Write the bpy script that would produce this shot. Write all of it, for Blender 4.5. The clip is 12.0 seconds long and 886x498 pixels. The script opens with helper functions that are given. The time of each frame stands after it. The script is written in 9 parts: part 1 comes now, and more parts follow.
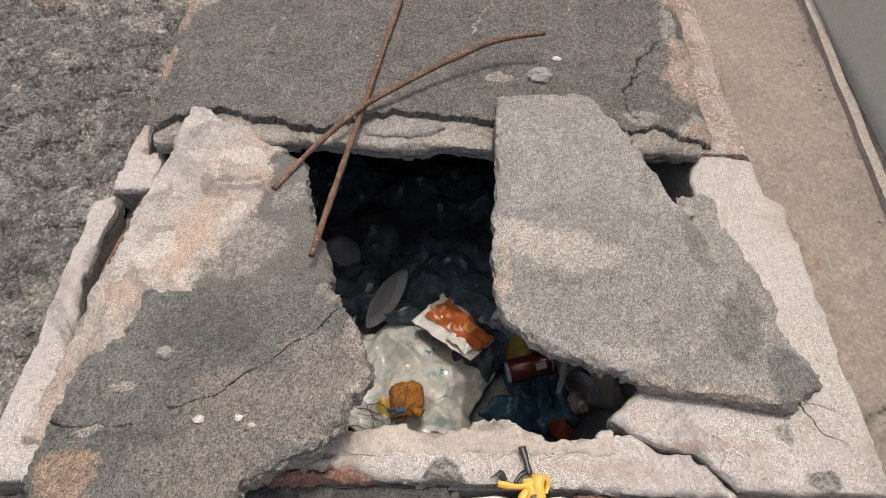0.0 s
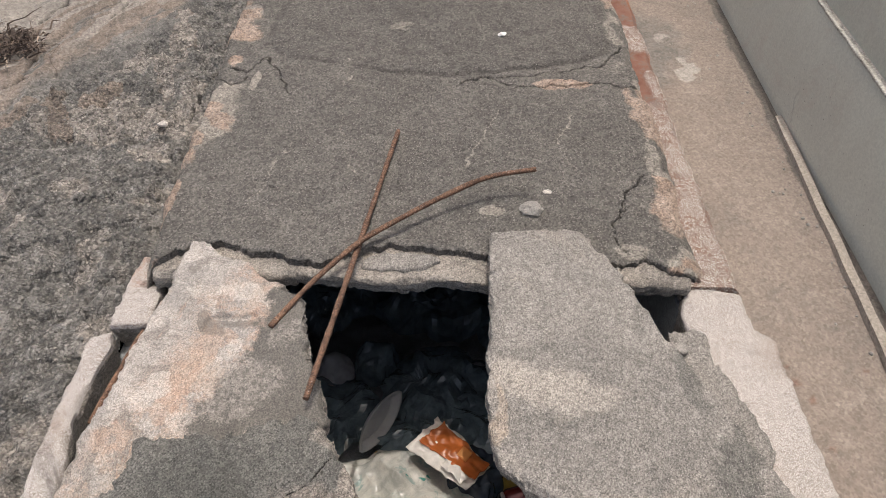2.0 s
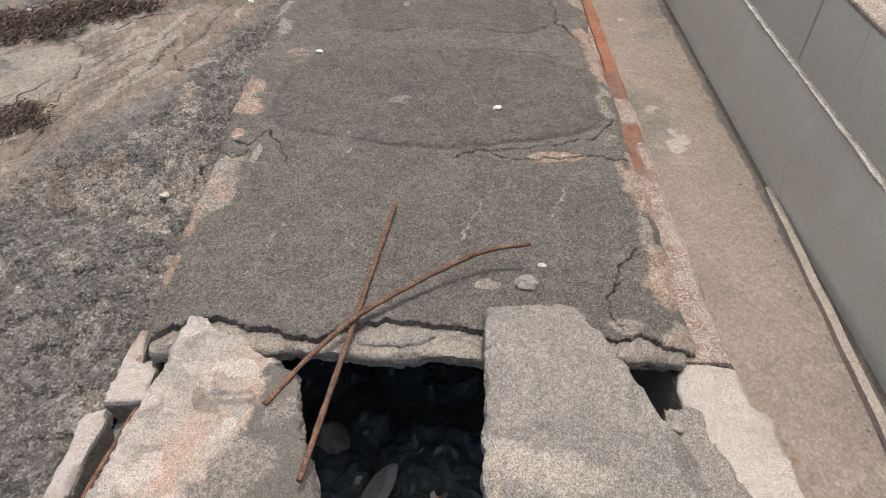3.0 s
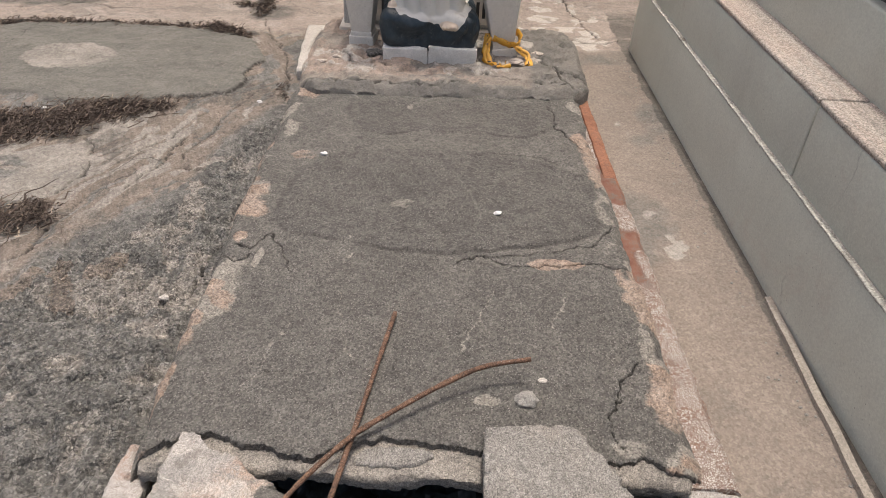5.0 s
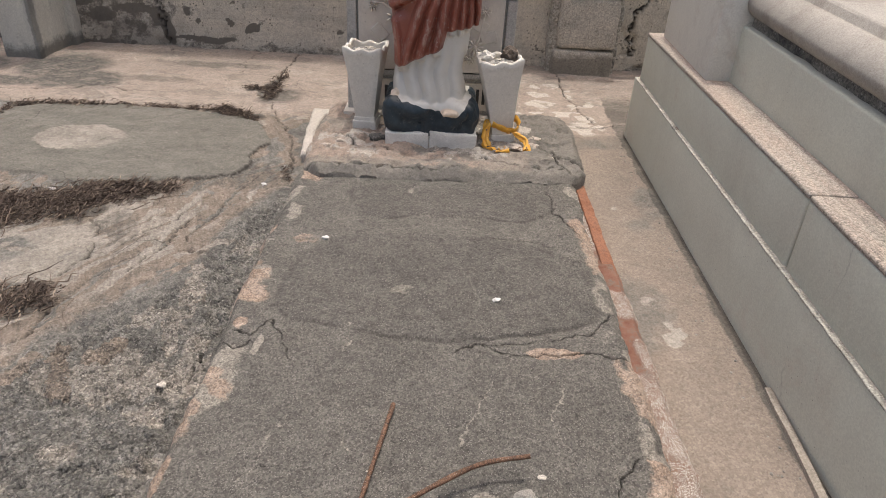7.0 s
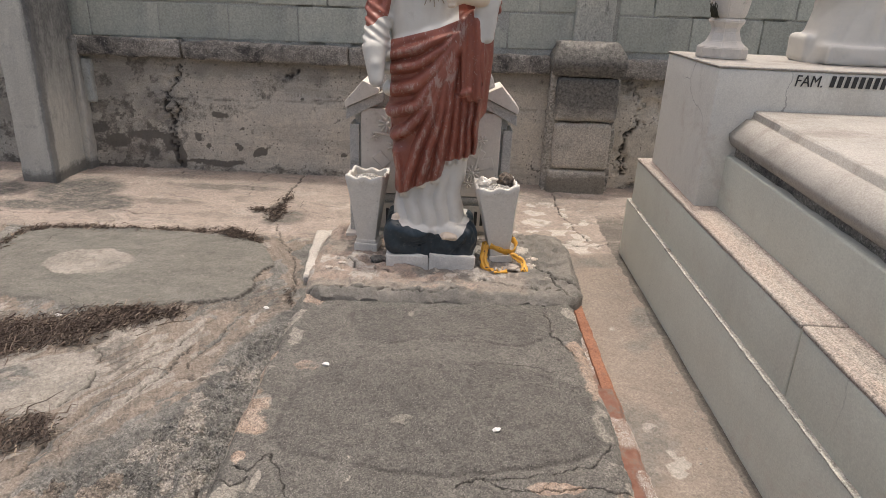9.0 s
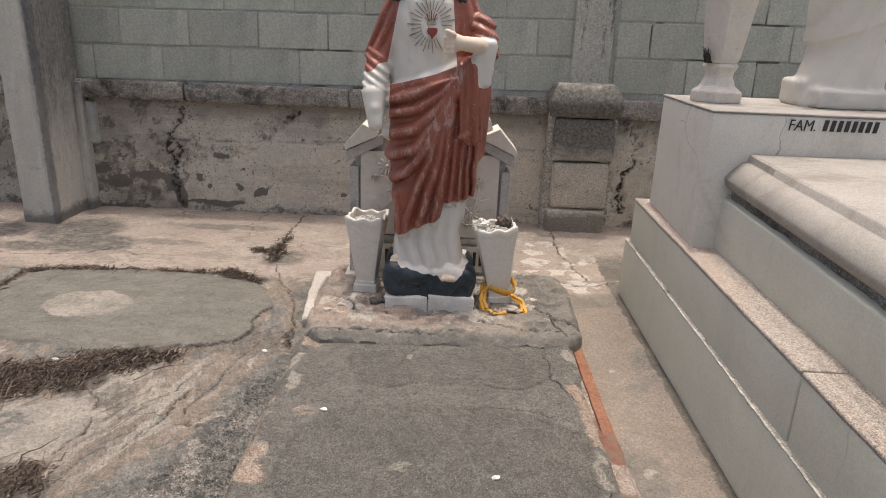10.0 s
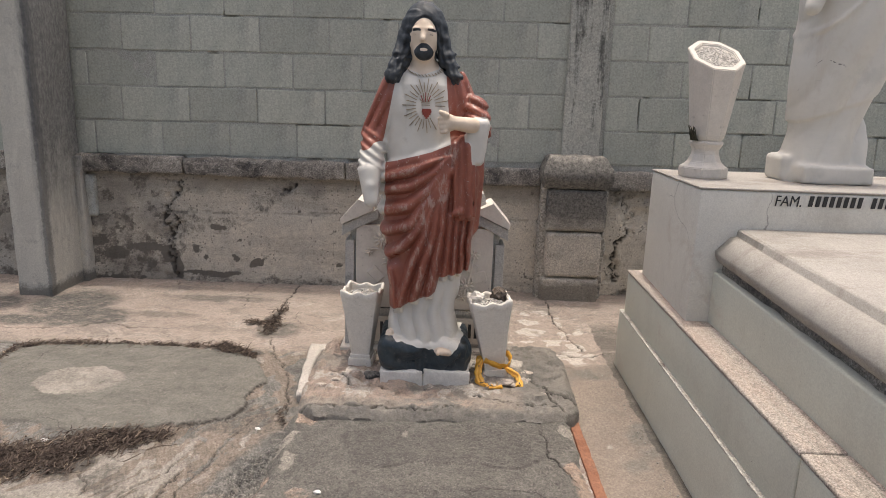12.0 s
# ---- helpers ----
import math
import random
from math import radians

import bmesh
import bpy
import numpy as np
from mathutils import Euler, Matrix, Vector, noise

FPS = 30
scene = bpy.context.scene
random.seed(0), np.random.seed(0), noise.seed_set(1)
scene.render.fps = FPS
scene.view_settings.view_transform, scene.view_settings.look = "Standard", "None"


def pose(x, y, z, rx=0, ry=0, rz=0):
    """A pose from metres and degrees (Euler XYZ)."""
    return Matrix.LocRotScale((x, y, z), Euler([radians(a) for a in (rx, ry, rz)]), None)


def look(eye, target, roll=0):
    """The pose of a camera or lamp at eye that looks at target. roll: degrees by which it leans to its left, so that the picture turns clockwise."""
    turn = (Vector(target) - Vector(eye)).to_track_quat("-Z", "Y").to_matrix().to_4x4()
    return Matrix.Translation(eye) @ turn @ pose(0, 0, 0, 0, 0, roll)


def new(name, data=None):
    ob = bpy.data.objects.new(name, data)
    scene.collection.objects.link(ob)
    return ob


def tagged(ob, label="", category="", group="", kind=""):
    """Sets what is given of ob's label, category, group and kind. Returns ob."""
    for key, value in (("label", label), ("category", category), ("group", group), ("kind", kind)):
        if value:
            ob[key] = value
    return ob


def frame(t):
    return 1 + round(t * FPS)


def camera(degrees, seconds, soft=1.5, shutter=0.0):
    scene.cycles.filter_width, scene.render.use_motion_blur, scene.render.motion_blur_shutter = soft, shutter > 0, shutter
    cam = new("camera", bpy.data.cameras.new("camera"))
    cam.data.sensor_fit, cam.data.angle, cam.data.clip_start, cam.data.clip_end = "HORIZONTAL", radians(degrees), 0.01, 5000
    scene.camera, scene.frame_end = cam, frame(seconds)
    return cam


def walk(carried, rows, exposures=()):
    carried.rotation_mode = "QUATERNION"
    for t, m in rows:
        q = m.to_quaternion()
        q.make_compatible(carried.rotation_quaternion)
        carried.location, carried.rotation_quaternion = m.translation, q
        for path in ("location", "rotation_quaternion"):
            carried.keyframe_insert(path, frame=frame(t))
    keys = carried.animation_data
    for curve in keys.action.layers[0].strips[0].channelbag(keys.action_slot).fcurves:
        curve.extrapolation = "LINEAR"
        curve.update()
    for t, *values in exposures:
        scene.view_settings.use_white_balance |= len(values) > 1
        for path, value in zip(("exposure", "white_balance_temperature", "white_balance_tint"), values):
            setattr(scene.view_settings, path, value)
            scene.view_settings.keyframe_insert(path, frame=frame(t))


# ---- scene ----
cam = camera(67.9, 12.0, 0.6)
PATH = [
    (0, (-0.001, 0.726, 0.9), (0.013, 1.879, -0.734), 1.9),
    (0.5, (-0.004, 0.739, 0.916), (0.018, 1.941, -0.682), 2.1),
    (1, (-0.002, 0.75, 0.925), (0.013, 2.001, -0.634), 1.9),
    (1.5, (-0.005, 0.765, 0.942), (0.009, 2.073, -0.572), 1.8),
    (2, (-0.005, 0.78, 0.959), (0.022, 2.137, -0.51), 2.2),
    (2.5, (-0.001, 0.791, 0.975), (0.04, 2.202, -0.442), 2.6),
    (3, (-0.001, 0.799, 0.995), (0.026, 2.269, -0.361), 2.2),
    (5, (-0.006, 0.844, 1.047), (0.017, 2.462, -0.13), 2.9),
    (5.5, (-0.008, 0.851, 1.061), (0.012, 2.505, -0.063), 3.1),
    (6, (-0.011, 0.855, 1.07), (0.008, 2.538, -0.01), 3.2),
    (6.5, (-0.011, 0.858, 1.081), (0.01, 2.56, 0.031), 3.4),
    (8.5, (-0.003, 0.854, 1.154), (-0.006, 2.691, 0.362), 2.5),
    (9, (-0.006, 0.855, 1.173), (-0.009, 2.72, 0.45), 2.5),
    (9.5, (-0.003, 0.86, 1.187), (-0.02, 2.747, 0.523), 2.2),
    (10, (-0.002, 0.86, 1.202), (-0.01, 2.759, 0.577), 2.3),
    (10.5, (-0.001, 0.864, 1.219), (-0.008, 2.78, 0.646), 2.1),
    (11, (-0.004, 0.865, 1.228), (-0.012, 2.793, 0.698), 2.1),
    (11.5, (-0.003, 0.86, 1.243), (-0.006, 2.799, 0.752), 2.0),
    (12, (-0.002, 0.856, 1.253), (-0.003, 2.806, 0.808), 2.0),
]
walk(cam, [(t, look(eye, target, roll)) for t, eye, target, roll in PATH], [(0.0, 0.24, 6650.0, 10.0), (5.5, 0.28, 6750.0, 10.0), (12.0, 0.37, 6900.0, 10.0)])

# world and sun: a hazy midday sky, the sun high and slightly ahead
SUN_WAY = Vector((0.04, 0.12, 1.0)).normalized()
world = bpy.data.worlds.new("sky")
scene.world = world
world.use_nodes = True
wn = world.node_tree.nodes
sky = wn.new("ShaderNodeTexSky")
sky.sky_type = "NISHITA"
sky.sun_disc = False
sky.sun_elevation = math.asin(SUN_WAY.z)
sky.sun_rotation = math.atan2(SUN_WAY.x, SUN_WAY.y)
sky.air_density, sky.dust_density, sky.ozone_density = 1.0, 7.0, 1.0
wn["Background"].inputs["Strength"].default_value = 0.15
world.node_tree.links.new(sky.outputs[0], wn["Background"].inputs["Color"])
sun_data = bpy.data.lights.new("sun", "SUN")
sun_data.energy, sun_data.angle, sun_data.color = 1.45, radians(0.6), (1.0, 0.975, 0.94)
sun = new("sun", sun_data)
sun.matrix_world = look(SUN_WAY * 20, (0, 0, 0))


# ---- materials ----
def links_of(m):
    m.use_nodes = True
    return m.node_tree.nodes, m.node_tree.links


class Nodes:
    """Short helpers that add shader nodes to one material."""

    def __init__(self, name, rough=0.85, metal=0.0):
        self.m = bpy.data.materials.new(name)
        self.n, self.l = links_of(self.m)
        self.b = self.n["Principled BSDF"]
        self.b.inputs["Roughness"].default_value = rough
        self.b.inputs["Metallic"].default_value = metal
        tc = self.n.new("ShaderNodeTexCoord")
        self.co = tc.outputs["Object"]

    def plug(self, value, socket):
        if hasattr(value, "is_linked"):
            self.l.new(value, socket)
        elif isinstance(value, tuple) and len(value) == 3 and socket.type == "RGBA":
            socket.default_value = (*value, 1.0)
        else:
            socket.default_value = value

    def noise(self, scale, detail=5.0, rough=0.6, warp=0.0, co=None):
        t = self.n.new("ShaderNodeTexNoise")
        t.inputs["Scale"].default_value = scale
        t.inputs["Detail"].default_value = detail
        t.inputs["Roughness"].default_value = rough
        t.inputs["Distortion"].default_value = warp
        self.l.new(co or self.co, t.inputs["Vector"])
        return t.outputs["Fac"]

    def cells(self, scale, feature="F1", out="Distance", co=None, jitter=1.0):
        t = self.n.new("ShaderNodeTexVoronoi")
        t.feature = feature
        t.inputs["Scale"].default_value = scale
        t.inputs["Randomness"].default_value = jitter
        self.l.new(co or self.co, t.inputs["Vector"])
        return t.outputs[out]

    def span(self, value, a, b, lo=0.0, hi=1.0):
        t = self.n.new("ShaderNodeMapRange")
        self.plug(value, t.inputs[0])
        for i, v in enumerate((a, b, lo, hi)):
            t.inputs[i + 1].default_value = v
        return t.outputs[0]

    def math(self, op, a, b):
        t = self.n.new("ShaderNodeMath")
        t.operation = op
        self.plug(a, t.inputs[0])
        self.plug(b, t.inputs[1])
        return t.outputs[0]

    def mix(self, fac, a, b, mode="MIX"):
        t = self.n.new("ShaderNodeMix")
        t.data_type, t.blend_type = "RGBA", mode
        self.plug(fac, t.inputs[0])
        self.plug(a, t.inputs[6])
        self.plug(b, t.inputs[7])
        return t.outputs[2]

    def attr(self, name):
        t = self.n.new("ShaderNodeAttribute")
        t.attribute_name = name
        return t.outputs["Fac"]

    def scaled(self, v):
        t = self.n.new("ShaderNodeMapping")
        t.inputs["Scale"].default_value = v
        self.l.new(self.co, t.inputs["Vector"])
        return t.outputs[0]

    def turned(self, degrees, v):
        """Coordinates turned about the upright axis, then scaled."""
        r = self.n.new("ShaderNodeMapping")
        r.inputs["Rotation"].default_value = (0, 0, radians(degrees))
        self.l.new(self.co, r.inputs["Vector"])
        t = self.n.new("ShaderNodeMapping")
        t.inputs["Scale"].default_value = v
        self.l.new(r.outputs[0], t.inputs["Vector"])
        return t.outputs[0]

    def hairlines(self, scale, width=0.012, at=0.50):
        """Wandering cracks, here and there."""
        t = self.n.new("ShaderNodeTexNoise")
        t.inputs["Scale"].default_value = scale * 2.2
        t.inputs["Detail"].default_value = 6.0
        self.l.new(self.co, t.inputs["Vector"])
        m = self.n.new("ShaderNodeMix")
        m.data_type = "VECTOR"
        m.inputs[0].default_value = 0.35 / scale
        self.l.new(self.co, m.inputs[4])
        self.l.new(t.outputs["Color"], m.inputs[5])
        e = self.cells(scale, "DISTANCE_TO_EDGE", "Distance", m.outputs[1])
        gate = self.span(self.noise(scale * 0.8, 2), at, at + 0.06)
        return self.math("MULTIPLY", self.span(e, width * 0.3, width, 1.0, 0.0), gate)

    def ragged(self, value, scale=40.0, reach=1.0, at=0.5):
        """A soft mask cut to a crisp, uneven edge."""
        t = self.math("MULTIPLY", self.math("SUBTRACT", self.noise(scale, 8, 0.82), 0.5), reach * 1.6)
        cut = self.span(self.math("ADD", value, t), at - 0.12, at + 0.12)
        return self.math("MULTIPLY", cut, self.span(value, 0.0, 0.12))

    def island(self):
        t = self.n.new("ShaderNodeNewGeometry")
        return t.outputs["Random Per Island"]

    def random(self):
        t = self.n.new("ShaderNodeObjectInfo")
        return t.outputs["Random"]

    def done(self, colour, height=None, strength=0.5, depth=0.004, rough=None):
        self.plug(colour, self.b.inputs["Base Color"])
        if rough is not None:
            self.plug(rough, self.b.inputs["Roughness"])
        if height is not None:
            t = self.n.new("ShaderNodeBump")
            t.inputs["Strength"].default_value = strength
            t.inputs["Distance"].default_value = depth
            self.plug(height, t.inputs["Height"])
            self.l.new(t.outputs[0], self.b.inputs["Normal"])
        return self.m


def grain(k, colour, lo=0.7, hi=1.25, scale=260):
    """Aggregate: fine crisp grains that lighten and darken a colour."""
    g = k.span(k.cells(scale * 1.65, "F1", "Color"), 0.12, 0.88, lo, hi)
    f = k.span(k.noise(scale * 1.1, 3, 0.85), 0.36, 0.64, (lo + 1) / 2, (hi + 1) / 2)
    return k.mix(1.0, k.mix(1.0, colour, g, "MULTIPLY"), f, "MULTIPLY"), g


def concrete(name, a, b, stain=None, chips=0.0, big=4.0, rough=0.9, strength=0.6, depth=0.004, grains=(0.70, 1.28), scale=380, pits=0.5, lines=0.0, zones=None):
    """Cast or rendered cement: two tones, stains, sharp grains, pits, hairline cracks; zones: tints of the lite, dark and tan marks."""
    k = Nodes(name, rough)
    c = k.mix(k.span(k.noise(big, 7, 0.72, 0.4), 0.36, 0.64), a, b)
    if stain:
        colour, size, at = stain
        c = k.mix(k.span(k.noise(size, 7, 0.75, 0.6), at, at + 0.13), c, colour)
    c = k.mix(k.span(k.noise(big * 9, 5, 0.8), 0.35, 0.65, 0.0, 0.3), c, k.mix(1.0, c, (0.66, 0.65, 0.62), "MULTIPLY"))
    for key, colour in (zones or {}).items():
        ragged = k.math("ADD", k.attr(key), k.math("MULTIPLY", k.math("SUBTRACT", k.noise(60, 6, 0.8), 0.5), 1.1))
        c = k.mix(k.math("MULTIPLY", k.span(ragged, 0.25, 0.75), k.span(k.attr(key), 0.0, 0.15)), c, colour)
    mottle = k.span(k.cells(scale * 0.45, "F1", "Color"), 0.1, 0.9, (grains[0] + 1.9) / 2.9, (grains[1] + 1.9) / 2.9)
    c = k.mix(1.0, c, mottle, "MULTIPLY")
    c, g = grain(k, c, *grains, scale=scale)
    if chips:
        d = k.cells(scale * 0.55, "F1")
        c = k.mix(k.math("MULTIPLY", k.span(d, 0.08, 0.2, 1.0, 0.0), chips), c, (0.62, 0.59, 0.54))
    c = k.mix(k.span(k.noise(1.4, 4, 0.6), 0.42, 0.62, 0.0, 0.35), c, k.mix(1.0, c, (0.78, 0.77, 0.75), "MULTIPLY"))
    h = k.math("ADD", k.math("MULTIPLY", k.noise(scale * 0.75, 4, 0.8), 0.55), k.math("MULTIPLY", k.noise(26, 8, 0.7), 0.9))
    hole = k.math("MULTIPLY", k.span(k.cells(scale * 0.24), 0.08, 0.2, 1.0, 0.0), k.span(k.noise(18, 4, 0.7), 0.5, 0.58))
    c = k.mix(k.math("MULTIPLY", hole, pits), c, k.mix(1.0, c, (0.30, 0.29, 0.28), "MULTIPLY"))
    h = k.math("SUBTRACT", h, k.math("MULTIPLY", hole, 0.5))
    if lines:
        crack = k.hairlines(lines)
        c = k.mix(k.math("MULTIPLY", crack, 0.75), c, (0.05, 0.046, 0.04))
        h = k.math("SUBTRACT", h, crack)
    if zones:
        deep = k.attr("crack")
        c = k.mix(k.span(deep, 0.35, 0.8), c, (0.022, 0.02, 0.018))
    return k.done(c, h, strength, depth)


def streaked(name, a, b, dark, at=0.5, runs=0.6):
    """Cement with rain streaks and blotches of soot."""
    k = Nodes(name, 0.92)
    c = k.mix(k.span(k.noise(5, 7, 0.75), 0.38, 0.62), a, b)
    run = k.noise(3.0, 7, 0.75, 0.3, k.scaled((4.0, 4.0, 0.45)))
    blot = k.noise(9, 8, 0.8)
    w = k.math("ADD", k.math("MULTIPLY", run, runs), k.math("MULTIPLY", blot, 1 - runs))
    c = k.mix(k.span(w, at, at + 0.07, 0.0, 0.9), c, dark)
    c = k.mix(k.span(k.noise(30, 7, 0.85), 0.54, 0.64, 0.0, 0.45), c, k.mix(1.0, c, (0.55, 0.54, 0.52), "MULTIPLY"))
    c, g = grain(k, c, 0.80, 1.20, 75)
    return k.done(c, k.math("ADD", k.noise(90, 6, 0.85), k.noise(20, 8, 0.75)), 0.9, 0.006)


def worn_tread():
    k = Nodes("pink_worn_tread", 0.85)
    long = k.scaled((9.0, 0.8, 1.0))
    c = k.mix(k.span(k.noise(1.6, 6, 0.7, 0.3, long), 0.40, 0.58), (0.40, 0.325, 0.275), (0.42, 0.375, 0.33))
    grime = k.math("ADD", k.math("MULTIPLY", k.noise(1.3, 5, 0.7, 0.2, long), 0.6), k.math("MULTIPLY", k.noise(90, 5, 0.8), 0.4))
    c = k.mix(k.span(grime, 0.50, 0.60, 0.0, 0.6), c, (0.22, 0.20, 0.175))
    c = k.mix(k.span(k.noise(38, 8, 0.85), 0.54, 0.62, 0.0, 0.6), c, (0.20, 0.175, 0.15))
    c = k.mix(k.span(k.noise(70, 7, 0.85), 0.60, 0.66, 0.0, 0.5), c, (0.52, 0.48, 0.43))
    c, g = grain(k, c, 0.62, 1.40, 190)
    return k.done(c, k.noise(130, 6, 0.85), 0.8, 0.004)


def worn_cover():
    k = Nodes("worn_cream_terrazzo", 0.75)
    c = k.mix(k.span(k.noise(3.5, 6, 0.65), 0.38, 0.62), (0.345, 0.32, 0.286), (0.405, 0.374, 0.335))
    wash = k.noise(2.4, 7, 0.72, 0.4, k.scaled((1.0, 2.6, 1.0)))
    c = k.mix(k.span(wash, 0.50, 0.66, 0.0, 0.75), c, (0.225, 0.195, 0.165))
    c = k.mix(k.span(k.cells(70), 0.04, 0.10, 0.7, 0.0), c, (0.10, 0.09, 0.08))
    c = k.mix(k.span(k.noise(24, 8, 0.85), 0.56, 0.66, 0.0, 0.35), c, (0.27, 0.24, 0.205))
    c, g = grain(k, c, 0.86, 1.12, 170)
    return k.done(c, k.noise(120, 6, 0.8), 0.5, 0.003)


def block_material():
    k = Nodes("cement_block", 0.92)
    c = k.mix(k.span(k.noise(2.4, 7, 0.7, 0.4), 0.36, 0.64), (0.405, 0.42, 0.362), (0.495, 0.50, 0.432))
    c = k.mix(k.span(k.noise(1.3, 6, 0.75), 0.54, 0.68, 0.0, 0.6), c, (0.30, 0.308, 0.28))
    r = k.span(k.random(), 0.0, 1.0, 0.88, 1.10)
    c = k.mix(1.0, c, r, "MULTIPLY")
    c = k.mix(k.span(k.noise(12, 8, 0.8), 0.57, 0.67, 0.0, 0.3), c, (0.28, 0.285, 0.26))
    c = k.mix(k.span(k.noise(3.6, 7, 0.75, 0.8, k.scaled((1.0, 1.0, 2.0))), 0.63, 0.74, 0.0, 0.22), c, (0.55, 0.55, 0.50))
    c = k.mix(k.span(k.noise(2.2, 7, 0.75, 0.3, k.scaled((2.5, 1.0, 0.5))), 0.56, 0.70, 0.0, 0.35), c, (0.25, 0.255, 0.24))
    c, g = grain(k, c, 0.86, 1.13, 75)
    pits = k.math("MULTIPLY", k.span(k.cells(26), 0.06, 0.13, 1.0, 0.0), k.span(k.noise(5, 3), 0.5, 0.56))
    c = k.mix(k.math("MULTIPLY", pits, 0.6), c, (0.13, 0.13, 0.12))
    h = k.math("SUBTRACT", k.math("ADD", k.noise(110, 6, 0.85), k.math("MULTIPLY", k.noise(16, 6, 0.6), 0.4)), k.math("MULTIPLY", pits, 0.6))
    return k.done(c, h, 0.6, 0.005)


def painted_render(name, a, b, drips):
    """Smooth paint on render: soft stains, drips, specks, fine cracks."""
    k = Nodes(name, 0.75)
    c = k.mix(k.span(k.noise(1.6, 6, 0.65, 0.3), 0.36, 0.64), a, b)
    drip = k.noise(1.9, 7, 0.75, 0.8, k.scaled((1.6, 1.6, 0.7)))
    c = k.mix(k.span(drip, 0.49, 0.66, 0.0, drips), c, (0.40, 0.365, 0.31))
    c = k.mix(k.span(k.noise(3.4, 7, 0.75, 0.5), 0.56, 0.68, 0.0, 0.5), c, (0.50, 0.43, 0.36))
    c = k.mix(k.span(k.noise(22, 8, 0.85), 0.60, 0.72, 0.0, 0.35), c, (0.33, 0.32, 0.285))
    speck = k.math("MULTIPLY", k.span(k.cells(60), 0.05, 0.11, 1.0, 0.0), k.span(k.noise(4, 3), 0.52, 0.58))
    c = k.mix(k.math("MULTIPLY", speck, 0.7), c, (0.14, 0.13, 0.115))
    line = k.hairlines(1.6, 0.0035, 0.55)
    c = k.mix(k.math("MULTIPLY", line, 0.6), c, (0.17, 0.16, 0.14))
    c, g = grain(k, c, 0.93, 1.06, 160)
    return k.done(c, k.math("ADD", k.noise(150, 5, 0.8), k.noise(9, 6, 0.7)), 0.25, 0.004)


def terrazzo(name):
    """White marble chips pressed into cement, worn in places."""
    k = Nodes(name, 0.75)
    e = k.cells(420, "DISTANCE_TO_EDGE")
    cell = k.cells(420, "F1", "Color")
    chip = k.mix(k.span(cell, 0.15, 0.85), (0.44, 0.405, 0.37), (0.68, 0.645, 0.605))
    chip = k.mix(k.span(cell, 0.03, 0.05, 1.0, 0.0), chip, (0.16, 0.135, 0.115))
    c = k.mix(k.span(e, 0.02, 0.12), (0.215, 0.178, 0.148), chip)
    c = k.mix(k.span(k.noise(7, 7, 0.75), 0.52, 0.70, 0.0, 0.75), c, (0.30, 0.235, 0.19))
    c = k.mix(k.span(k.noise(55, 5, 0.8), 0.56, 0.66, 0.0, 0.55), c, (0.235, 0.205, 0.175))
    c = k.mix(k.span(k.noise(3.2, 7, 0.75, 0.5), 0.6, 0.72), c, (0.136, 0.122, 0.109))
    gone = k.span(k.math("ADD", k.attr("dark"), k.math("MULTIPLY", k.math("SUBTRACT", k.noise(70, 6, 0.85), 0.5), 1.3)), 0.35, 0.65)
    grey = k.mix(k.span(k.noise(160, 5, 0.85), 0.42, 0.58), (0.07, 0.064, 0.056), (0.30, 0.275, 0.245))
    c = k.mix(k.math("MULTIPLY", gone, k.span(k.attr("dark"), 0.0, 0.15)), c, grey)
    rust = k.math("MULTIPLY", k.attr("tan"), k.span(k.noise(45, 6, 0.8), 0.42, 0.58))
    c = k.mix(k.math("MULTIPLY", rust, 0.7), c, (0.36, 0.19, 0.12))
    crack = k.hairlines(4.0, 0.006, 0.62)
    c = k.mix(crack, c, (0.05, 0.045, 0.04))
    h = k.math("ADD", k.span(e, 0.0, 0.15, 0.0, 0.6), k.noise(70, 6, 0.75))
    return k.done(c, k.math("SUBTRACT", h, k.math("ADD", crack, k.math("MULTIPLY", gone, 0.4))), 0.55, 0.003)


def plain(name, colour, rough=0.6, metal=0.0, vary=0.12, scale=30, bump=0.15):
    k = Nodes(name, rough, metal)
    dark = tuple(v * (1 - vary * 2) for v in colour)
    lite = tuple(min(1, v * (1 + vary)) for v in colour)
    c = k.mix(k.span(k.noise(scale, 6, 0.7), 0.3, 0.7), dark, lite)
    return k.done(c, k.noise(scale * 5, 4), bump, 0.002)


ZONES = {"lite": (0.33, 0.30, 0.262), "dark": (0.135, 0.13, 0.116), "tan": (0.345, 0.285, 0.225)}


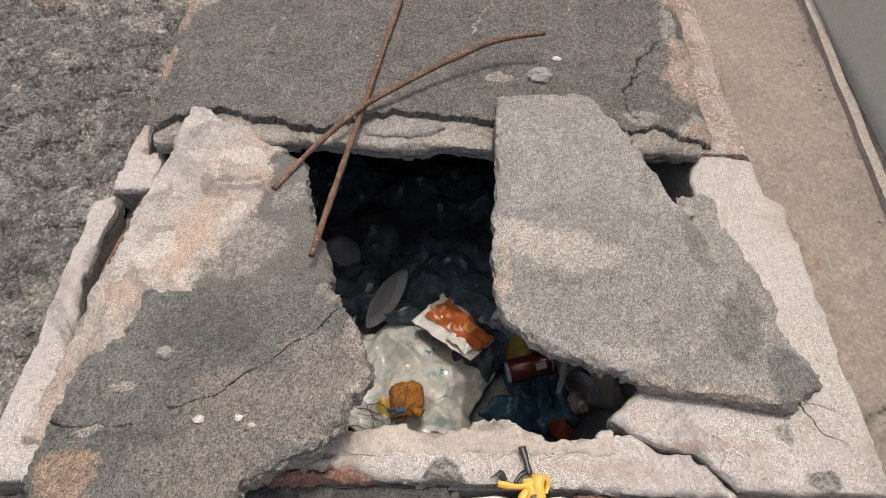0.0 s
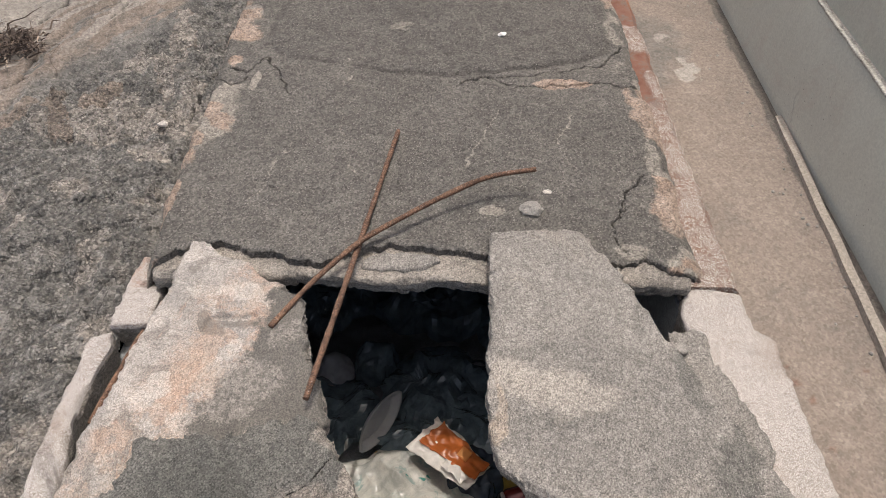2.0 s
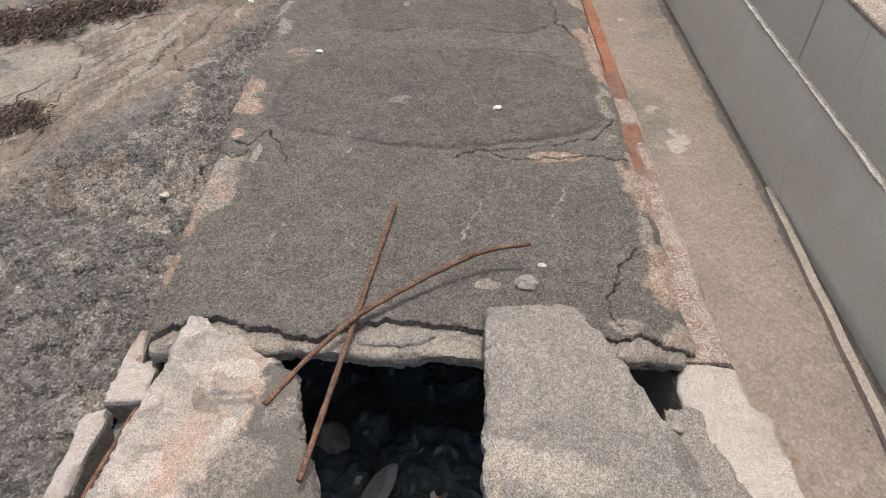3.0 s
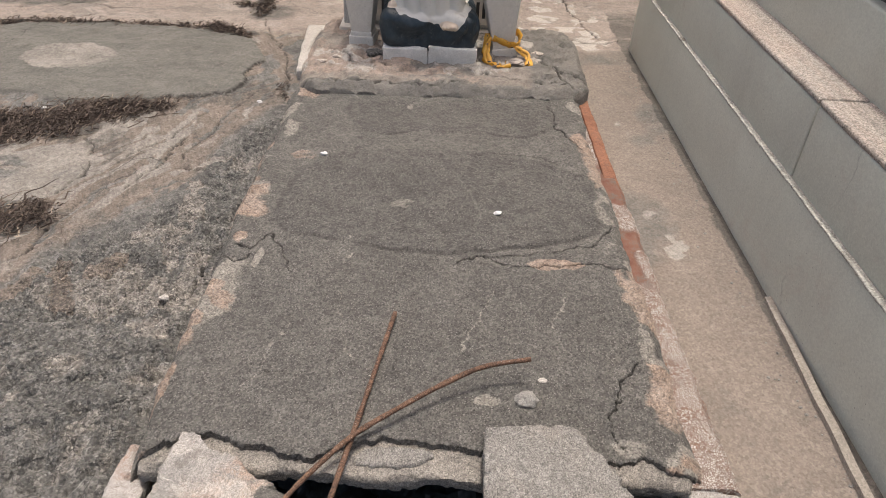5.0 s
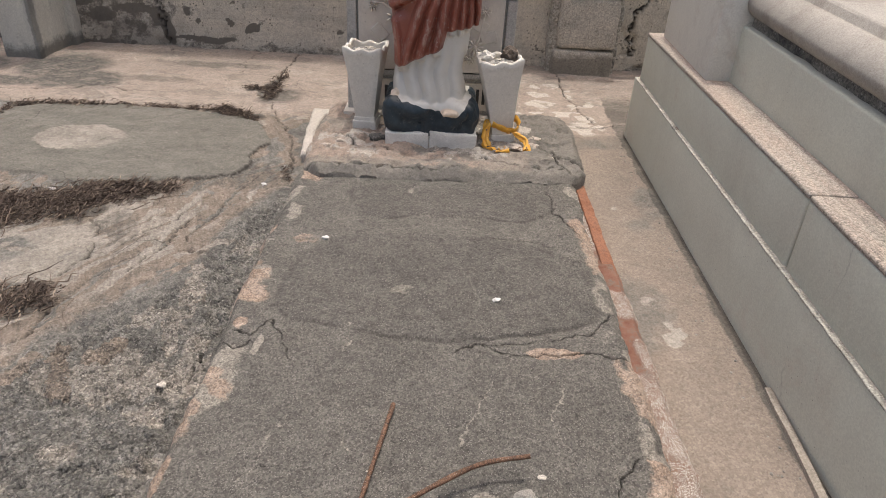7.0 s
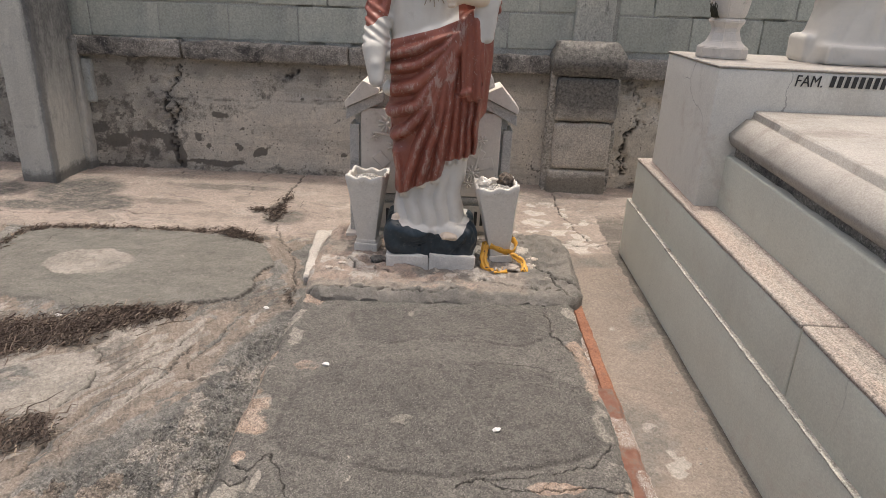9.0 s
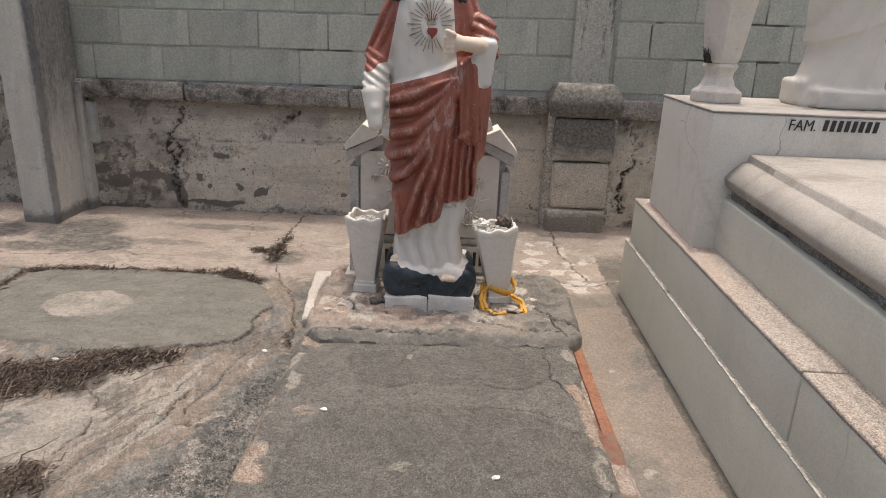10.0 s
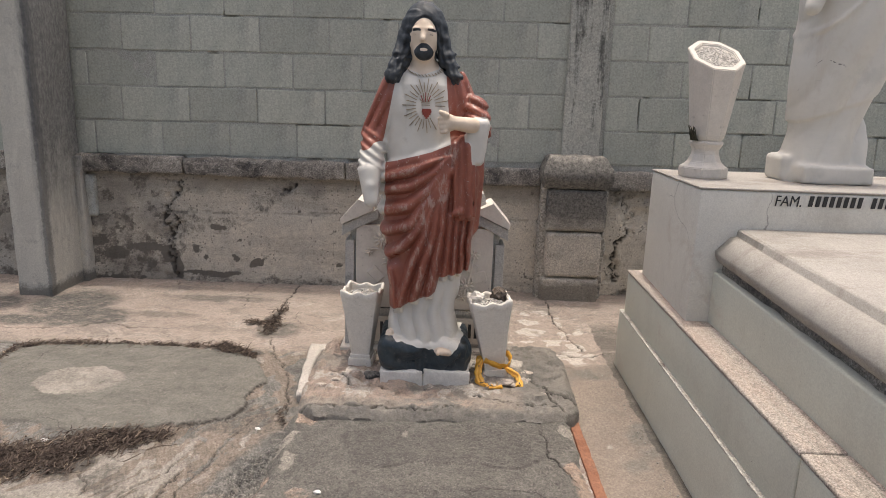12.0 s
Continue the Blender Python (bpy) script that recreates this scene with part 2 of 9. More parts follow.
def pilaster_material():
    """Pebbly old concrete; soot hangs under the cap and fades on the course below."""
    k = Nodes("sooty_pilaster_stone", 0.95)
    sep = k.n.new("ShaderNodeSeparateXYZ")
    k.l.new(k.co, sep.inputs[0])
    c = k.mix(k.span(k.noise(5, 7, 0.75, 0.3), 0.38, 0.62), (0.47, 0.43, 0.365), (0.57, 0.52, 0.445))
    c = k.mix(k.span(k.noise(14, 8, 0.85), 0.53, 0.62, 0.0, 0.6), c, (0.27, 0.25, 0.215))
    c, g = grain(k, c, 0.72, 1.28, 110)
    c = k.mix(k.math("MULTIPLY", k.span(k.cells(75), 0.16, 0.30, 1.0, 0.0), k.span(k.noise(14, 4), 0.46, 0.58)), c, (0.60, 0.56, 0.49))
    ragged = k.math("MULTIPLY", k.math("SUBTRACT", k.noise(9, 8, 0.8), 0.5), 0.22)
    high = k.math("ADD", sep.outputs["Z"], ragged)
    soot = k.math("MULTIPLY", k.span(high, 0.50, 0.62), k.span(high, 0.93, 0.98, 1.0, 0.0))
    c = k.mix(k.math("MULTIPLY", soot, 0.85), c, k.mix(k.span(k.noise(60, 6, 0.85), 0.40, 0.62), (0.03, 0.03, 0.03), (0.24, 0.225, 0.20)))
    foot = k.span(k.math("ADD", sep.outputs["Z"], k.math("MULTIPLY", ragged, 0.7)), 0.20, 0.24, 1.0, 0.0)
    c = k.mix(k.math("MULTIPLY", foot, 0.65), c, (0.13, 0.115, 0.095))
    pits = k.math("MULTIPLY", k.span(k.cells(34), 0.07, 0.17, 1.0, 0.0), k.span(k.noise(7, 4), 0.48, 0.56))
    c = k.mix(k.math("MULTIPLY", pits, 0.8), c, (0.07, 0.065, 0.058))
    h = k.math("SUBTRACT", k.math("ADD", k.noise(85, 6, 0.85), k.noise(22, 8, 0.75)), pits)
    return k.done(c, h, 1.0, 0.008)


def post_material():
    """Pale cast concrete, its upper part black-stained down one arris."""
    k = Nodes("grey_concrete_post", 0.92)
    sep = k.n.new("ShaderNodeSeparateXYZ")
    k.l.new(k.co, sep.inputs[0])
    c = k.mix(k.span(k.noise(3, 7, 0.7, 0.3, k.scaled((3.0, 3.0, 0.7))), 0.38, 0.62), (0.60, 0.575, 0.505), (0.50, 0.48, 0.425))
    c = k.mix(k.span(k.noise(14, 8, 0.82), 0.55, 0.66, 0.0, 0.5), c, (0.26, 0.25, 0.228))
    side = k.span(k.math("ADD", sep.outputs["X"], k.math("MULTIPLY", k.math("SUBTRACT", k.noise(7, 8, 0.82, 0.2, k.scaled((2.0, 2.0, 0.5))), 0.5), 0.09)), -2.205, -2.175)
    high = k.span(k.math("ADD", sep.outputs["Z"], k.math("MULTIPLY", k.math("SUBTRACT", k.noise(6, 8, 0.8, 0.2, k.scaled((2.0, 2.0, 0.5))), 0.5), 1.3)), 0.35, 0.95)
    c = k.mix(k.math("MULTIPLY", k.math("MULTIPLY", side, high), 0.85), c, k.mix(k.span(k.noise(50, 7, 0.85, 0, k.scaled((1.0, 1.0, 0.5))), 0.42, 0.60), (0.075, 0.076, 0.078), (0.22, 0.215, 0.205)))
    line = k.math("MULTIPLY", k.span(k.math("ABSOLUTE", k.math("ADD", sep.outputs["X"], 2.160), 0.0), 0.0, 0.035, 1.0, 0.0), k.span(sep.outputs["Y"], 4.36, 4.42, 1.0, 0.0))
    c = k.mix(k.math("MULTIPLY", k.ragged(line, 30, 0.9), 0.6), c, (0.10, 0.10, 0.10))
    foot = k.span(k.math("ADD", sep.outputs["Z"], k.math("MULTIPLY", k.math("SUBTRACT", k.noise(9, 7, 0.8), 0.5), 0.16)), 0.15, 0.19, 1.0, 0.0)
    c = k.mix(k.math("MULTIPLY", foot, 0.75), c, (0.10, 0.095, 0.085))
    c, g = grain(k, c, 0.90, 1.10, 130)
    return k.done(c, k.math("ADD", k.noise(90, 6, 0.8), k.noise(16, 8, 0.7)), 0.8, 0.006)


BROKEN = concrete("broken_concrete", (0.20, 0.188, 0.170), (0.275, 0.256, 0.231), ((0.30, 0.268, 0.229), 3.4, 0.56), 0.6, 5.0, strength=0.8, depth=0.004, grains=(0.50, 1.52), scale=400, zones=ZONES)
EDGE = concrete("fresh_broken_edge", (0.36, 0.325, 0.28), (0.25, 0.228, 0.20), ((0.085, 0.082, 0.078), 11.0, 0.56), 0.2, 18.0, strength=1.0, depth=0.006, grains=(0.5, 1.5))
PIT = concrete("damp_vault_wall", (0.24, 0.255, 0.26), (0.33, 0.345, 0.35), None, 0.0, 6.0)
TERRAZZO = terrazzo("white_chip_terrazzo")
BRICK = concrete("red_brick", (0.205, 0.090, 0.060), (0.265, 0.150, 0.113), ((0.15, 0.115, 0.095), 13.0, 0.50), 0.1, 9.0, grains=(0.6, 1.4), scale=220)
TOMB = painted_render("grey_painted_render", (0.60, 0.60, 0.515), (0.54, 0.535, 0.455), 0.22)
HEAD = painted_render("cream_painted_render", (0.70, 0.68, 0.615), (0.64, 0.62, 0.555), 0.35)
TOMB_TOP = worn_cover()
TREAD = worn_tread()
BLOCK = block_material()
MORTAR = concrete("wall_mortar", (0.38, 0.385, 0.35), (0.48, 0.475, 0.43), None, 0.0, 8.0)
OLDWALL = concrete("old_exposed_concrete", (0.36, 0.335, 0.288), (0.45, 0.415, 0.355), ((0.125, 0.115, 0.105), 4.2, 0.55), 0.3, 3.0, 0.95, 1.0, 0.009, (0.62, 1.38), 66, 0.9)
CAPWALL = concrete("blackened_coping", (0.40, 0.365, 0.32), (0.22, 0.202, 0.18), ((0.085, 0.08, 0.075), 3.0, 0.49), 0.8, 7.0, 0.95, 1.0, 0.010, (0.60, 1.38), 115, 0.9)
SOOTY = concrete("soot_black_dirt", (0.16, 0.15, 0.135), (0.09, 0.085, 0.08), None, 0.3, 20.0, 0.95, 1.0, 0.006, (0.5, 1.5), 120)
COLUMN = streaked("stained_column", (0.50, 0.495, 0.435), (0.41, 0.405, 0.36), (0.10, 0.10, 0.092), 0.525, 0.7)
POST = post_material()


# ---- mesh tools ----
def part(name, bm, material, parent, label=""):
    """Link a bmesh as one mesh object under a thing."""
    me = bpy.data.meshes.new(name)
    bm.to_mesh(me)
    bm.free()
    for m in material if isinstance(material, (list, tuple)) else [material]:
        me.materials.append(m)
    ob = new(name, me)
    ob.parent = parent
    if label:
        tagged(ob, label)
    return ob


def thing(name, label, category, group="", kind="", at=(0, 0, 0)):
    ob = new(name)
    ob.location = at
    ob.empty_display_size = 0.05
    return tagged(ob, label, category, group, kind)


def solo(name, bm, material, label, category="", group="", kind=""):
    return tagged(part(name, bm, material, None), label, category, group, kind)


def box(bm, lo, hi, bevel=0.0, seg=2, wear=0.0, seed=0):
    """A box from corner to corner with rounded, slightly uneven edges."""
    m = Matrix.LocRotScale([(a + b) / 2 for a, b in zip(lo, hi)], None, [b - a for a, b in zip(lo, hi)])
    got = bmesh.ops.create_cube(bm, size=1, matrix=m)["verts"]
    if bevel:
        edges = list({e for v in got for e in v.link_edges})
        got = bmesh.ops.bevel(bm, geom=edges, offset=bevel, segments=seg, profile=0.6, affect="EDGES")["verts"]
    if wear:
        for v in got:
            v.co += noise.noise_vector(v.co * 9 + Vector((seed, 0, 0))) * wear
    return got


def fine_box(lo, hi, step, wear, freq=8, seed=0, bevel=0.01):
    """A box cut into small squares, its faces and edges worn uneven."""
    bm = bmesh.new()
    box(bm, lo, hi, bevel, 2)
    for axis in range(3):
        a = lo[axis] + step
        while a < hi[axis] - step * 0.4:
            normal = [0, 0, 0]
            normal[axis] = 1
            at = [0, 0, 0]
            at[axis] = a
            bmesh.ops.bisect_plane(bm, geom=bm.verts[:] + bm.edges[:] + bm.faces[:], plane_co=at, plane_no=normal)
            a += step
    for v in bm.verts:
        v.co += noise.noise_vector(v.co * freq + Vector((seed, seed * 2, 0))) * wear
        v.co += noise.noise_vector(v.co * freq * 3.7 + Vector((seed, 7, 0))) * wear * 0.5
    for f in bm.faces:
        f.smooth = True
    return bm


def sheared(bm, k, y0):
    for v in bm.verts:
        v.co.x += k * (v.co.y - y0)
    return bm


def lathe(bm, profile, seg=24, at=(0, 0, 0), turn=0.0, cap=True):
    """Rings of radius r at height z round a vertical axis."""
    rings = []
    for r, z in profile:
        rings.append([bm.verts.new((at[0] + r * math.cos(turn + 2 * math.pi * i / seg), at[1] + r * math.sin(turn + 2 * math.pi * i / seg), at[2] + z)) for i in range(seg)])
    for a, b in zip(rings, rings[1:]):
        for i in range(seg):
            bm.faces.new((a[i], a[(i + 1) % seg], b[(i + 1) % seg], b[i]))
    if cap:
        bm.faces.new(rings[0][::-1])
        bm.faces.new(rings[-1])
    return rings


def tube(bm, path, radius, seg=8, rough=0.0, seed=0):
    """A round bar along a line of points."""
    pts = [Vector(p) for p in path]
    rings = []
    for i, p in enumerate(pts):
        d = (pts[min(i + 1, len(pts) - 1)] - pts[max(i - 1, 0)]).normalized()
        a = d.cross(Vector((0.3, 0.1, 1))).normalized()
        b = d.cross(a)
        r = (radius[i] if isinstance(radius, (list, tuple)) else radius) * (1 + rough * noise.noise(p * 60 + Vector((seed, 0, 0))))
        rings.append([bm.verts.new(p + (a * math.cos(2 * math.pi * k / seg) + b * math.sin(2 * math.pi * k / seg)) * r) for k in range(seg)])
    for a, b in zip(rings, rings[1:]):
        for k in range(seg):
            f = bm.faces.new((a[k], a[(k + 1) % seg], b[(k + 1) % seg], b[k]))
            f.smooth = True
    bm.faces.new(rings[0][::-1])
    bm.faces.new(rings[-1])
    bmesh.ops.recalc_face_normals(bm, faces=bm.faces[:])


def curve(points, n):
    """n points along a smooth line through the points given."""
    p = [Vector(v) for v in points]
    p = [p[0] * 2 - p[1]] + p + [p[-1] * 2 - p[-2]]
    out = []
    for i in range(n):
        u = i / (n - 1) * (len(p) - 3)
        k = min(int(u), len(p) - 4)
        t = u - k
        a, b, c, d = p[k:k + 4]
        out.append(0.5 * ((2 * b) + (c - a) * t + (2 * a - 5 * b + 4 * c - d) * t * t + (3 * b - a - 3 * c + d) * t ** 3))
    return out


def lattice(x, y, seed):
    """Repeatable random numbers on whole-number places."""
    h = (x.astype(np.int64) * 374761393 + y.astype(np.int64) * 668265263 + seed * 974634541) & 0x7FFFFFFF
    h = ((h ^ (h >> 13)) * 1274126177) & 0x7FFFFFFF
    return ((h ^ (h >> 16)) & 0xFFFF) / 65535.0


def wave(x, y, scale, seed=0, octaves=4, gain=0.5):
    """Cloudy noise, about 0 to 1, for arrays."""
    total, weight, amp = np.zeros_like(x), 0.0, 1.0
    for o in range(octaves):
        u, v = x * scale + 31.7 * o, y * scale - 17.3 * o
        i, j = np.floor(u), np.floor(v)
        f, g = u - i, v - j
        f, g = f * f * (3 - 2 * f), g * g * (3 - 2 * g)
        a, b = lattice(i, j, seed + o), lattice(i + 1, j, seed + o)
        c, d = lattice(i, j + 1, seed + o), lattice(i + 1, j + 1, seed + o)
        total += amp * ((a * (1 - f) + b * f) * (1 - g) + (c * (1 - f) + d * f) * g)
        weight += amp
        amp *= gain
        scale *= 2.03
    return total / weight


def ease(v, a, b):
    t = np.clip((v - a) / (b - a), 0, 1)
    return t * t * (3 - 2 * t)


def groove(x, y, line, width, seed=0, wobble=0.02):
    """How deep a crack along a line cuts, 0 to 1; its way wanders."""
    xx = x + (wave(x, y, 14, seed, 3) - 0.5) * wobble * 2 + (wave(x, y, 60, seed + 5, 3) - 0.5) * wobble * 0.9
    yy = y + (wave(x, y, 14, seed + 9, 3) - 0.5) * wobble * 2 + (wave(x, y, 60, seed + 14, 3) - 0.5) * wobble * 0.9
    best = np.full_like(x, 9.0)
    for (ax, ay), (bx, by) in zip(line, line[1:]):
        dx, dy = bx - ax, by - ay
        t = np.clip(((xx - ax) * dx + (yy - ay) * dy) / (dx * dx + dy * dy), 0, 1)
        best = np.minimum(best, np.hypot(xx - ax - t * dx, yy - ay - t * dy))
    w = width * (0.15 + 1.1 * wave(x, y, 22, seed + 20, 2))
    return 1 - ease(best, w * 0.35, w)


def sheet(name, xs, ys, z, keep, material, attrs=None, base=None, skirt=None):
    """A surface z over a grid; base: a rim down to that height; skirt: a rim of that depth."""
    ny, nx = z.shape
    gx, gy = (xs, ys) if xs.ndim == 2 else np.meshgrid(xs, ys)
    co = np.stack([gx, gy, z], -1).reshape(-1, 3)
    idx = np.arange(nx * ny).reshape(ny, nx)
    q = np.stack([idx[:-1, :-1], idx[:-1, 1:], idx[1:, 1:], idx[1:, :-1]], -1)
    quads = q[keep] if keep is not None else q.reshape(-1, 4)
    if base is not None or skirt:
        rim = np.concatenate([idx[0, :], idx[1:, -1], idx[-1, -2::-1], idx[-2:0:-1, 0]])
        low = co[rim].copy()
        low[:, 2] = low[:, 2] - skirt if skirt else base
        start = len(co)
        co = np.concatenate([co, low])
        n = len(rim)
        k = np.arange(n)
        k2 = (k + 1) % n
        quads = np.concatenate([quads, np.stack([rim[k2], rim[k], start + k, start + k2], -1)])
    me = bpy.data.meshes.new(name)
    me.vertices.add(len(co))
    me.vertices.foreach_set("co", co.ravel())
    me.loops.add(quads.size)
    me.loops.foreach_set("vertex_index", quads.ravel().astype(np.int32))
    me.polygons.add(len(quads))
    me.polygons.foreach_set("loop_start", np.arange(0, quads.size, 4, dtype=np.int32))
    me.polygons.foreach_set("use_smooth", np.ones(len(quads), dtype=bool))
    me.update(calc_edges=True)
    for key, values in (attrs or {}).items():
        a = me.attributes.new(key, "FLOAT", "POINT")
        v = np.zeros(len(co))
        v[:values.size] = values.ravel()
        a.data.foreach_set("value", v)
    for m in material if isinstance(material, (list, tuple)) else [material]:
        me.materials.append(m)
    if base is not None or skirt:
        me.set_sharp_from_angle(angle=radians(48))
    return new(name, me)


def lerp_table(v, table):
    return np.interp(v, [a for a, _ in table], [b for _, b in table])


def net(field, lo, hi, step):
    """The skin of a solid given as a field (negative inside), as corners and squares."""
    n = [int(math.ceil((b - a) / step)) + 1 for a, b in zip(lo, hi)]
    ax = [np.linspace(a, a + step * (k - 1), k) for a, k in zip(lo, n)]
    gx, gy, gz = np.meshgrid(*ax, indexing="ij")
    f = field(gx, gy, gz)
    s = f < 0
    c = [n[0] - 1, n[1] - 1, n[2] - 1]
    total, count = np.zeros((*c, 3)), np.zeros(c)
    corner = [(i, j, k) for i in (0, 1) for j in (0, 1) for k in (0, 1)]

    def cut(a, o):
        return a[o[0]:o[0] + c[0], o[1]:o[1] + c[1], o[2]:o[2] + c[2]]

    for p in corner:
        for d in range(3):
            if p[d]:
                continue
            r = list(p)
            r[d] = 1
            fa, fb = cut(f, p), cut(f, r)
            hit = (fa < 0) != (fb < 0)
            t = np.where(hit, fa / np.where(hit, fa - fb, 1), 0)
            for e in range(3):
                total[..., e] += np.where(hit, (t if e == d else p[e]), 0)
            count += hit
    live = count > 0
    ids = np.full(c, -1)
    ids[live] = np.arange(live.sum())
    cells = np.stack(np.nonzero(live), -1)
    verts = (cells + total[live] / count[live][:, None]) * step + np.array(lo)
    quads = []
    for d in range(3):
        u, v = (d + 1) % 3, (d + 2) % 3
        a = [slice(0, -1)] * 3
        b = [slice(0, -1)] * 3
        b[d] = slice(1, None)
        change = s[tuple([slice(0, -1) if i == d else slice(None) for i in range(3)])] != s[tuple([slice(1, None) if i == d else slice(None) for i in range(3)])]
        where = np.stack(np.nonzero(change), -1)
        ok = (where[:, u] > 0) & (where[:, v] > 0) & (where[:, u] < n[u] - 1) & (where[:, v] < n[v] - 1)
        where = where[ok]
        ring = []
        for du, dv in ((1, 1), (0, 1), (0, 0), (1, 0)):
            w = where.copy()
            w[:, u] -= du
            w[:, v] -= dv
            ring.append(ids[w[:, 0], w[:, 1], w[:, 2]])
        ring = np.stack(ring, -1)
        inside = s[where[:, 0], where[:, 1], where[:, 2]]
        ring[~inside] = ring[~inside][:, ::-1]
        quads.append(ring)
    return verts, np.concatenate(quads)


def skin(name, verts, quads, materials, pick=None, smooth=True):
    me = bpy.data.meshes.new(name)
    me.vertices.add(len(verts))
    me.vertices.foreach_set("co", verts.ravel())
    me.loops.add(quads.size)
    me.loops.foreach_set("vertex_index", quads.ravel().astype(np.int32))
    me.polygons.add(len(quads))
    me.polygons.foreach_set("loop_start", np.arange(0, quads.size, 4, dtype=np.int32))
    for m in materials:
        me.materials.append(m)
    if pick is not None:
        me.polygons.foreach_set("material_index", pick(verts[quads].mean(1)).astype(np.int32))
    me.polygons.foreach_set("use_smooth", np.full(len(quads), smooth))
    me.update(calc_edges=True)
    return new(name, me)


def blend(a, b, k):
    h = np.clip(0.5 + 0.5 * (b - a) / k, 0, 1)
    return b * (1 - h) + a * h - k * h * (1 - h)


def capsule(x, y, z, a, b, ra, rb):
    a, b = np.array(a, float), np.array(b, float)
    d = b - a
    t = np.clip(((x - a[0]) * d[0] + (y - a[1]) * d[1] + (z - a[2]) * d[2]) / (d @ d), 0, 1)
    return np.sqrt((x - a[0] - t * d[0]) ** 2 + (y - a[1] - t * d[1]) ** 2 + (z - a[2] - t * d[2]) ** 2) - (ra + (rb - ra) * t)


def egg(x, y, z, c, r):
    q = np.sqrt(((x - c[0]) / r[0]) ** 2 + ((y - c[1]) / r[1]) ** 2 + ((z - c[2]) / r[2]) ** 2)
    return (q - 1) * min(r)


def brick_box(x, y, z, lo, hi, r):
    q = [np.abs(v - (a + b) / 2) - (b - a) / 2 + r for v, a, b in zip((x, y, z), lo, hi)]
    out = np.sqrt(sum(np.maximum(v, 0) ** 2 for v in q))
    return out + np.minimum(np.maximum(np.maximum(q[0], q[1]), q[2]), 0) - r


# ---- ground ----
def ground_material():
    k = Nodes("cemetery_ground", 0.92)
    tan, lite, dark, crack, fine = (k.attr(a) for a in ("tan", "lite", "dark", "crack", "fine"))
    grey = k.mix(k.span(k.noise(9, 8, 0.8, 0.5), 0.40, 0.60), (0.122, 0.117, 0.106), (0.205, 0.195, 0.176))
    poured = k.mix(k.span(k.noise(6, 8, 0.75, 0.3, k.scaled((1.0, 2.0, 1.0))), 0.38, 0.62), (0.124, 0.118, 0.101), (0.180, 0.170, 0.147))
    grey = k.mix(k.attr("pour"), grey, poured)
    warm = k.mix(k.span(k.noise(3.5, 6, 0.7, 0.8), 0.35, 0.65), (0.182, 0.150, 0.123), (0.238, 0.198, 0.162))
    warm = k.mix(k.span(k.noise(9, 6, 0.75, 1.0), 0.55, 0.7), warm, (0.130, 0.116, 0.098))
    pale = k.mix(k.span(k.noise(8, 5, 0.7), 0.4, 0.6), (0.248, 0.226, 0.197), (0.305, 0.275, 0.238))
    court = k.attr("court")
    rosy = k.mix(k.span(k.noise(4.5, 8, 0.75, 0.5), 0.38, 0.62), (0.285, 0.233, 0.197), (0.345, 0.287, 0.243))
    warm = k.mix(court, warm, rosy)
    pale = k.mix(court, pale, (0.47, 0.425, 0.378))
    c = k.mix(k.ragged(tan, 40, 0.30), grey, warm)
    c = k.mix(k.ragged(lite, 45, 0.40), c, pale)
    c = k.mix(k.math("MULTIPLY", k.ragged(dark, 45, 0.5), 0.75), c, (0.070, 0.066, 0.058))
    g = k.math("MULTIPLY", k.span(k.cells(230, "F1", "Color"), 0.1, 0.9, 0.60, 1.42), k.span(k.noise(60, 5, 0.75), 0.36, 0.64, 0.72, 1.26))
    stria = k.math("MULTIPLY", k.span(k.noise(9, 8, 0.8, 0.4, k.turned(-24, (3.2, 0.5, 1.0))), 0.36, 0.64, 0.74, 1.24), k.span(k.noise(34, 6, 0.8, 0.2, k.turned(-24, (3.0, 0.5, 1.0))), 0.36, 0.64, 0.86, 1.14))
    soft = k.math("MULTIPLY", k.span(k.cells(150, "F1", "Color"), 0.1, 0.9, 0.86, 1.14), k.span(k.cells(260, "F1", "Color"), 0.1, 0.9, 0.84, 1.16))
    blot = k.span(k.noise(21, 5, 0.7), 0.54, 0.62, 0.0, 0.4)
    bumpy = k.span(k.math("ADD", k.attr("plain"), court), 0.0, 0.8, 1.0, 0.25)
    c = k.mix(k.math("MULTIPLY", blot, bumpy), c, k.mix(1.0, c, (0.66, 0.64, 0.61), "MULTIPLY"))
    c = k.mix(k.math("MULTIPLY", k.span(k.noise(25, 5, 0.7), 0.63, 0.70, 0.0, 0.35), bumpy), c, (0.36, 0.325, 0.28))
    scuff = k.math("MULTIPLY", court, k.span(k.noise(5, 8, 0.8, 0.6, k.scaled((1.0, 1.7, 1.0))), 0.50, 0.60, 0.0, 0.75))
    c = k.mix(scuff, c, (0.20, 0.176, 0.152))
    c = k.mix(k.math("MULTIPLY", court, k.span(k.noise(7, 8, 0.8, 0.5, k.scaled((1.0, 1.7, 1.0))), 0.56, 0.63, 0.0, 0.6)), c, (0.45, 0.385, 0.325))
    wet = k.math("MULTIPLY", k.span(k.attr("damp"), 0.0, 0.7), k.span(k.noise(9, 8, 0.78, 0.4, k.scaled((1.0, 1.8, 1.0))), 0.30, 0.50))
    c = k.mix(wet, c, k.mix(k.span(k.noise(40, 6, 0.8), 0.4, 0.6), (0.075, 0.070, 0.062), (0.145, 0.132, 0.115)))
    c = k.mix(k.math("MULTIPLY", k.attr("drip"), 0.75), c, (0.17, 0.08, 0.055))
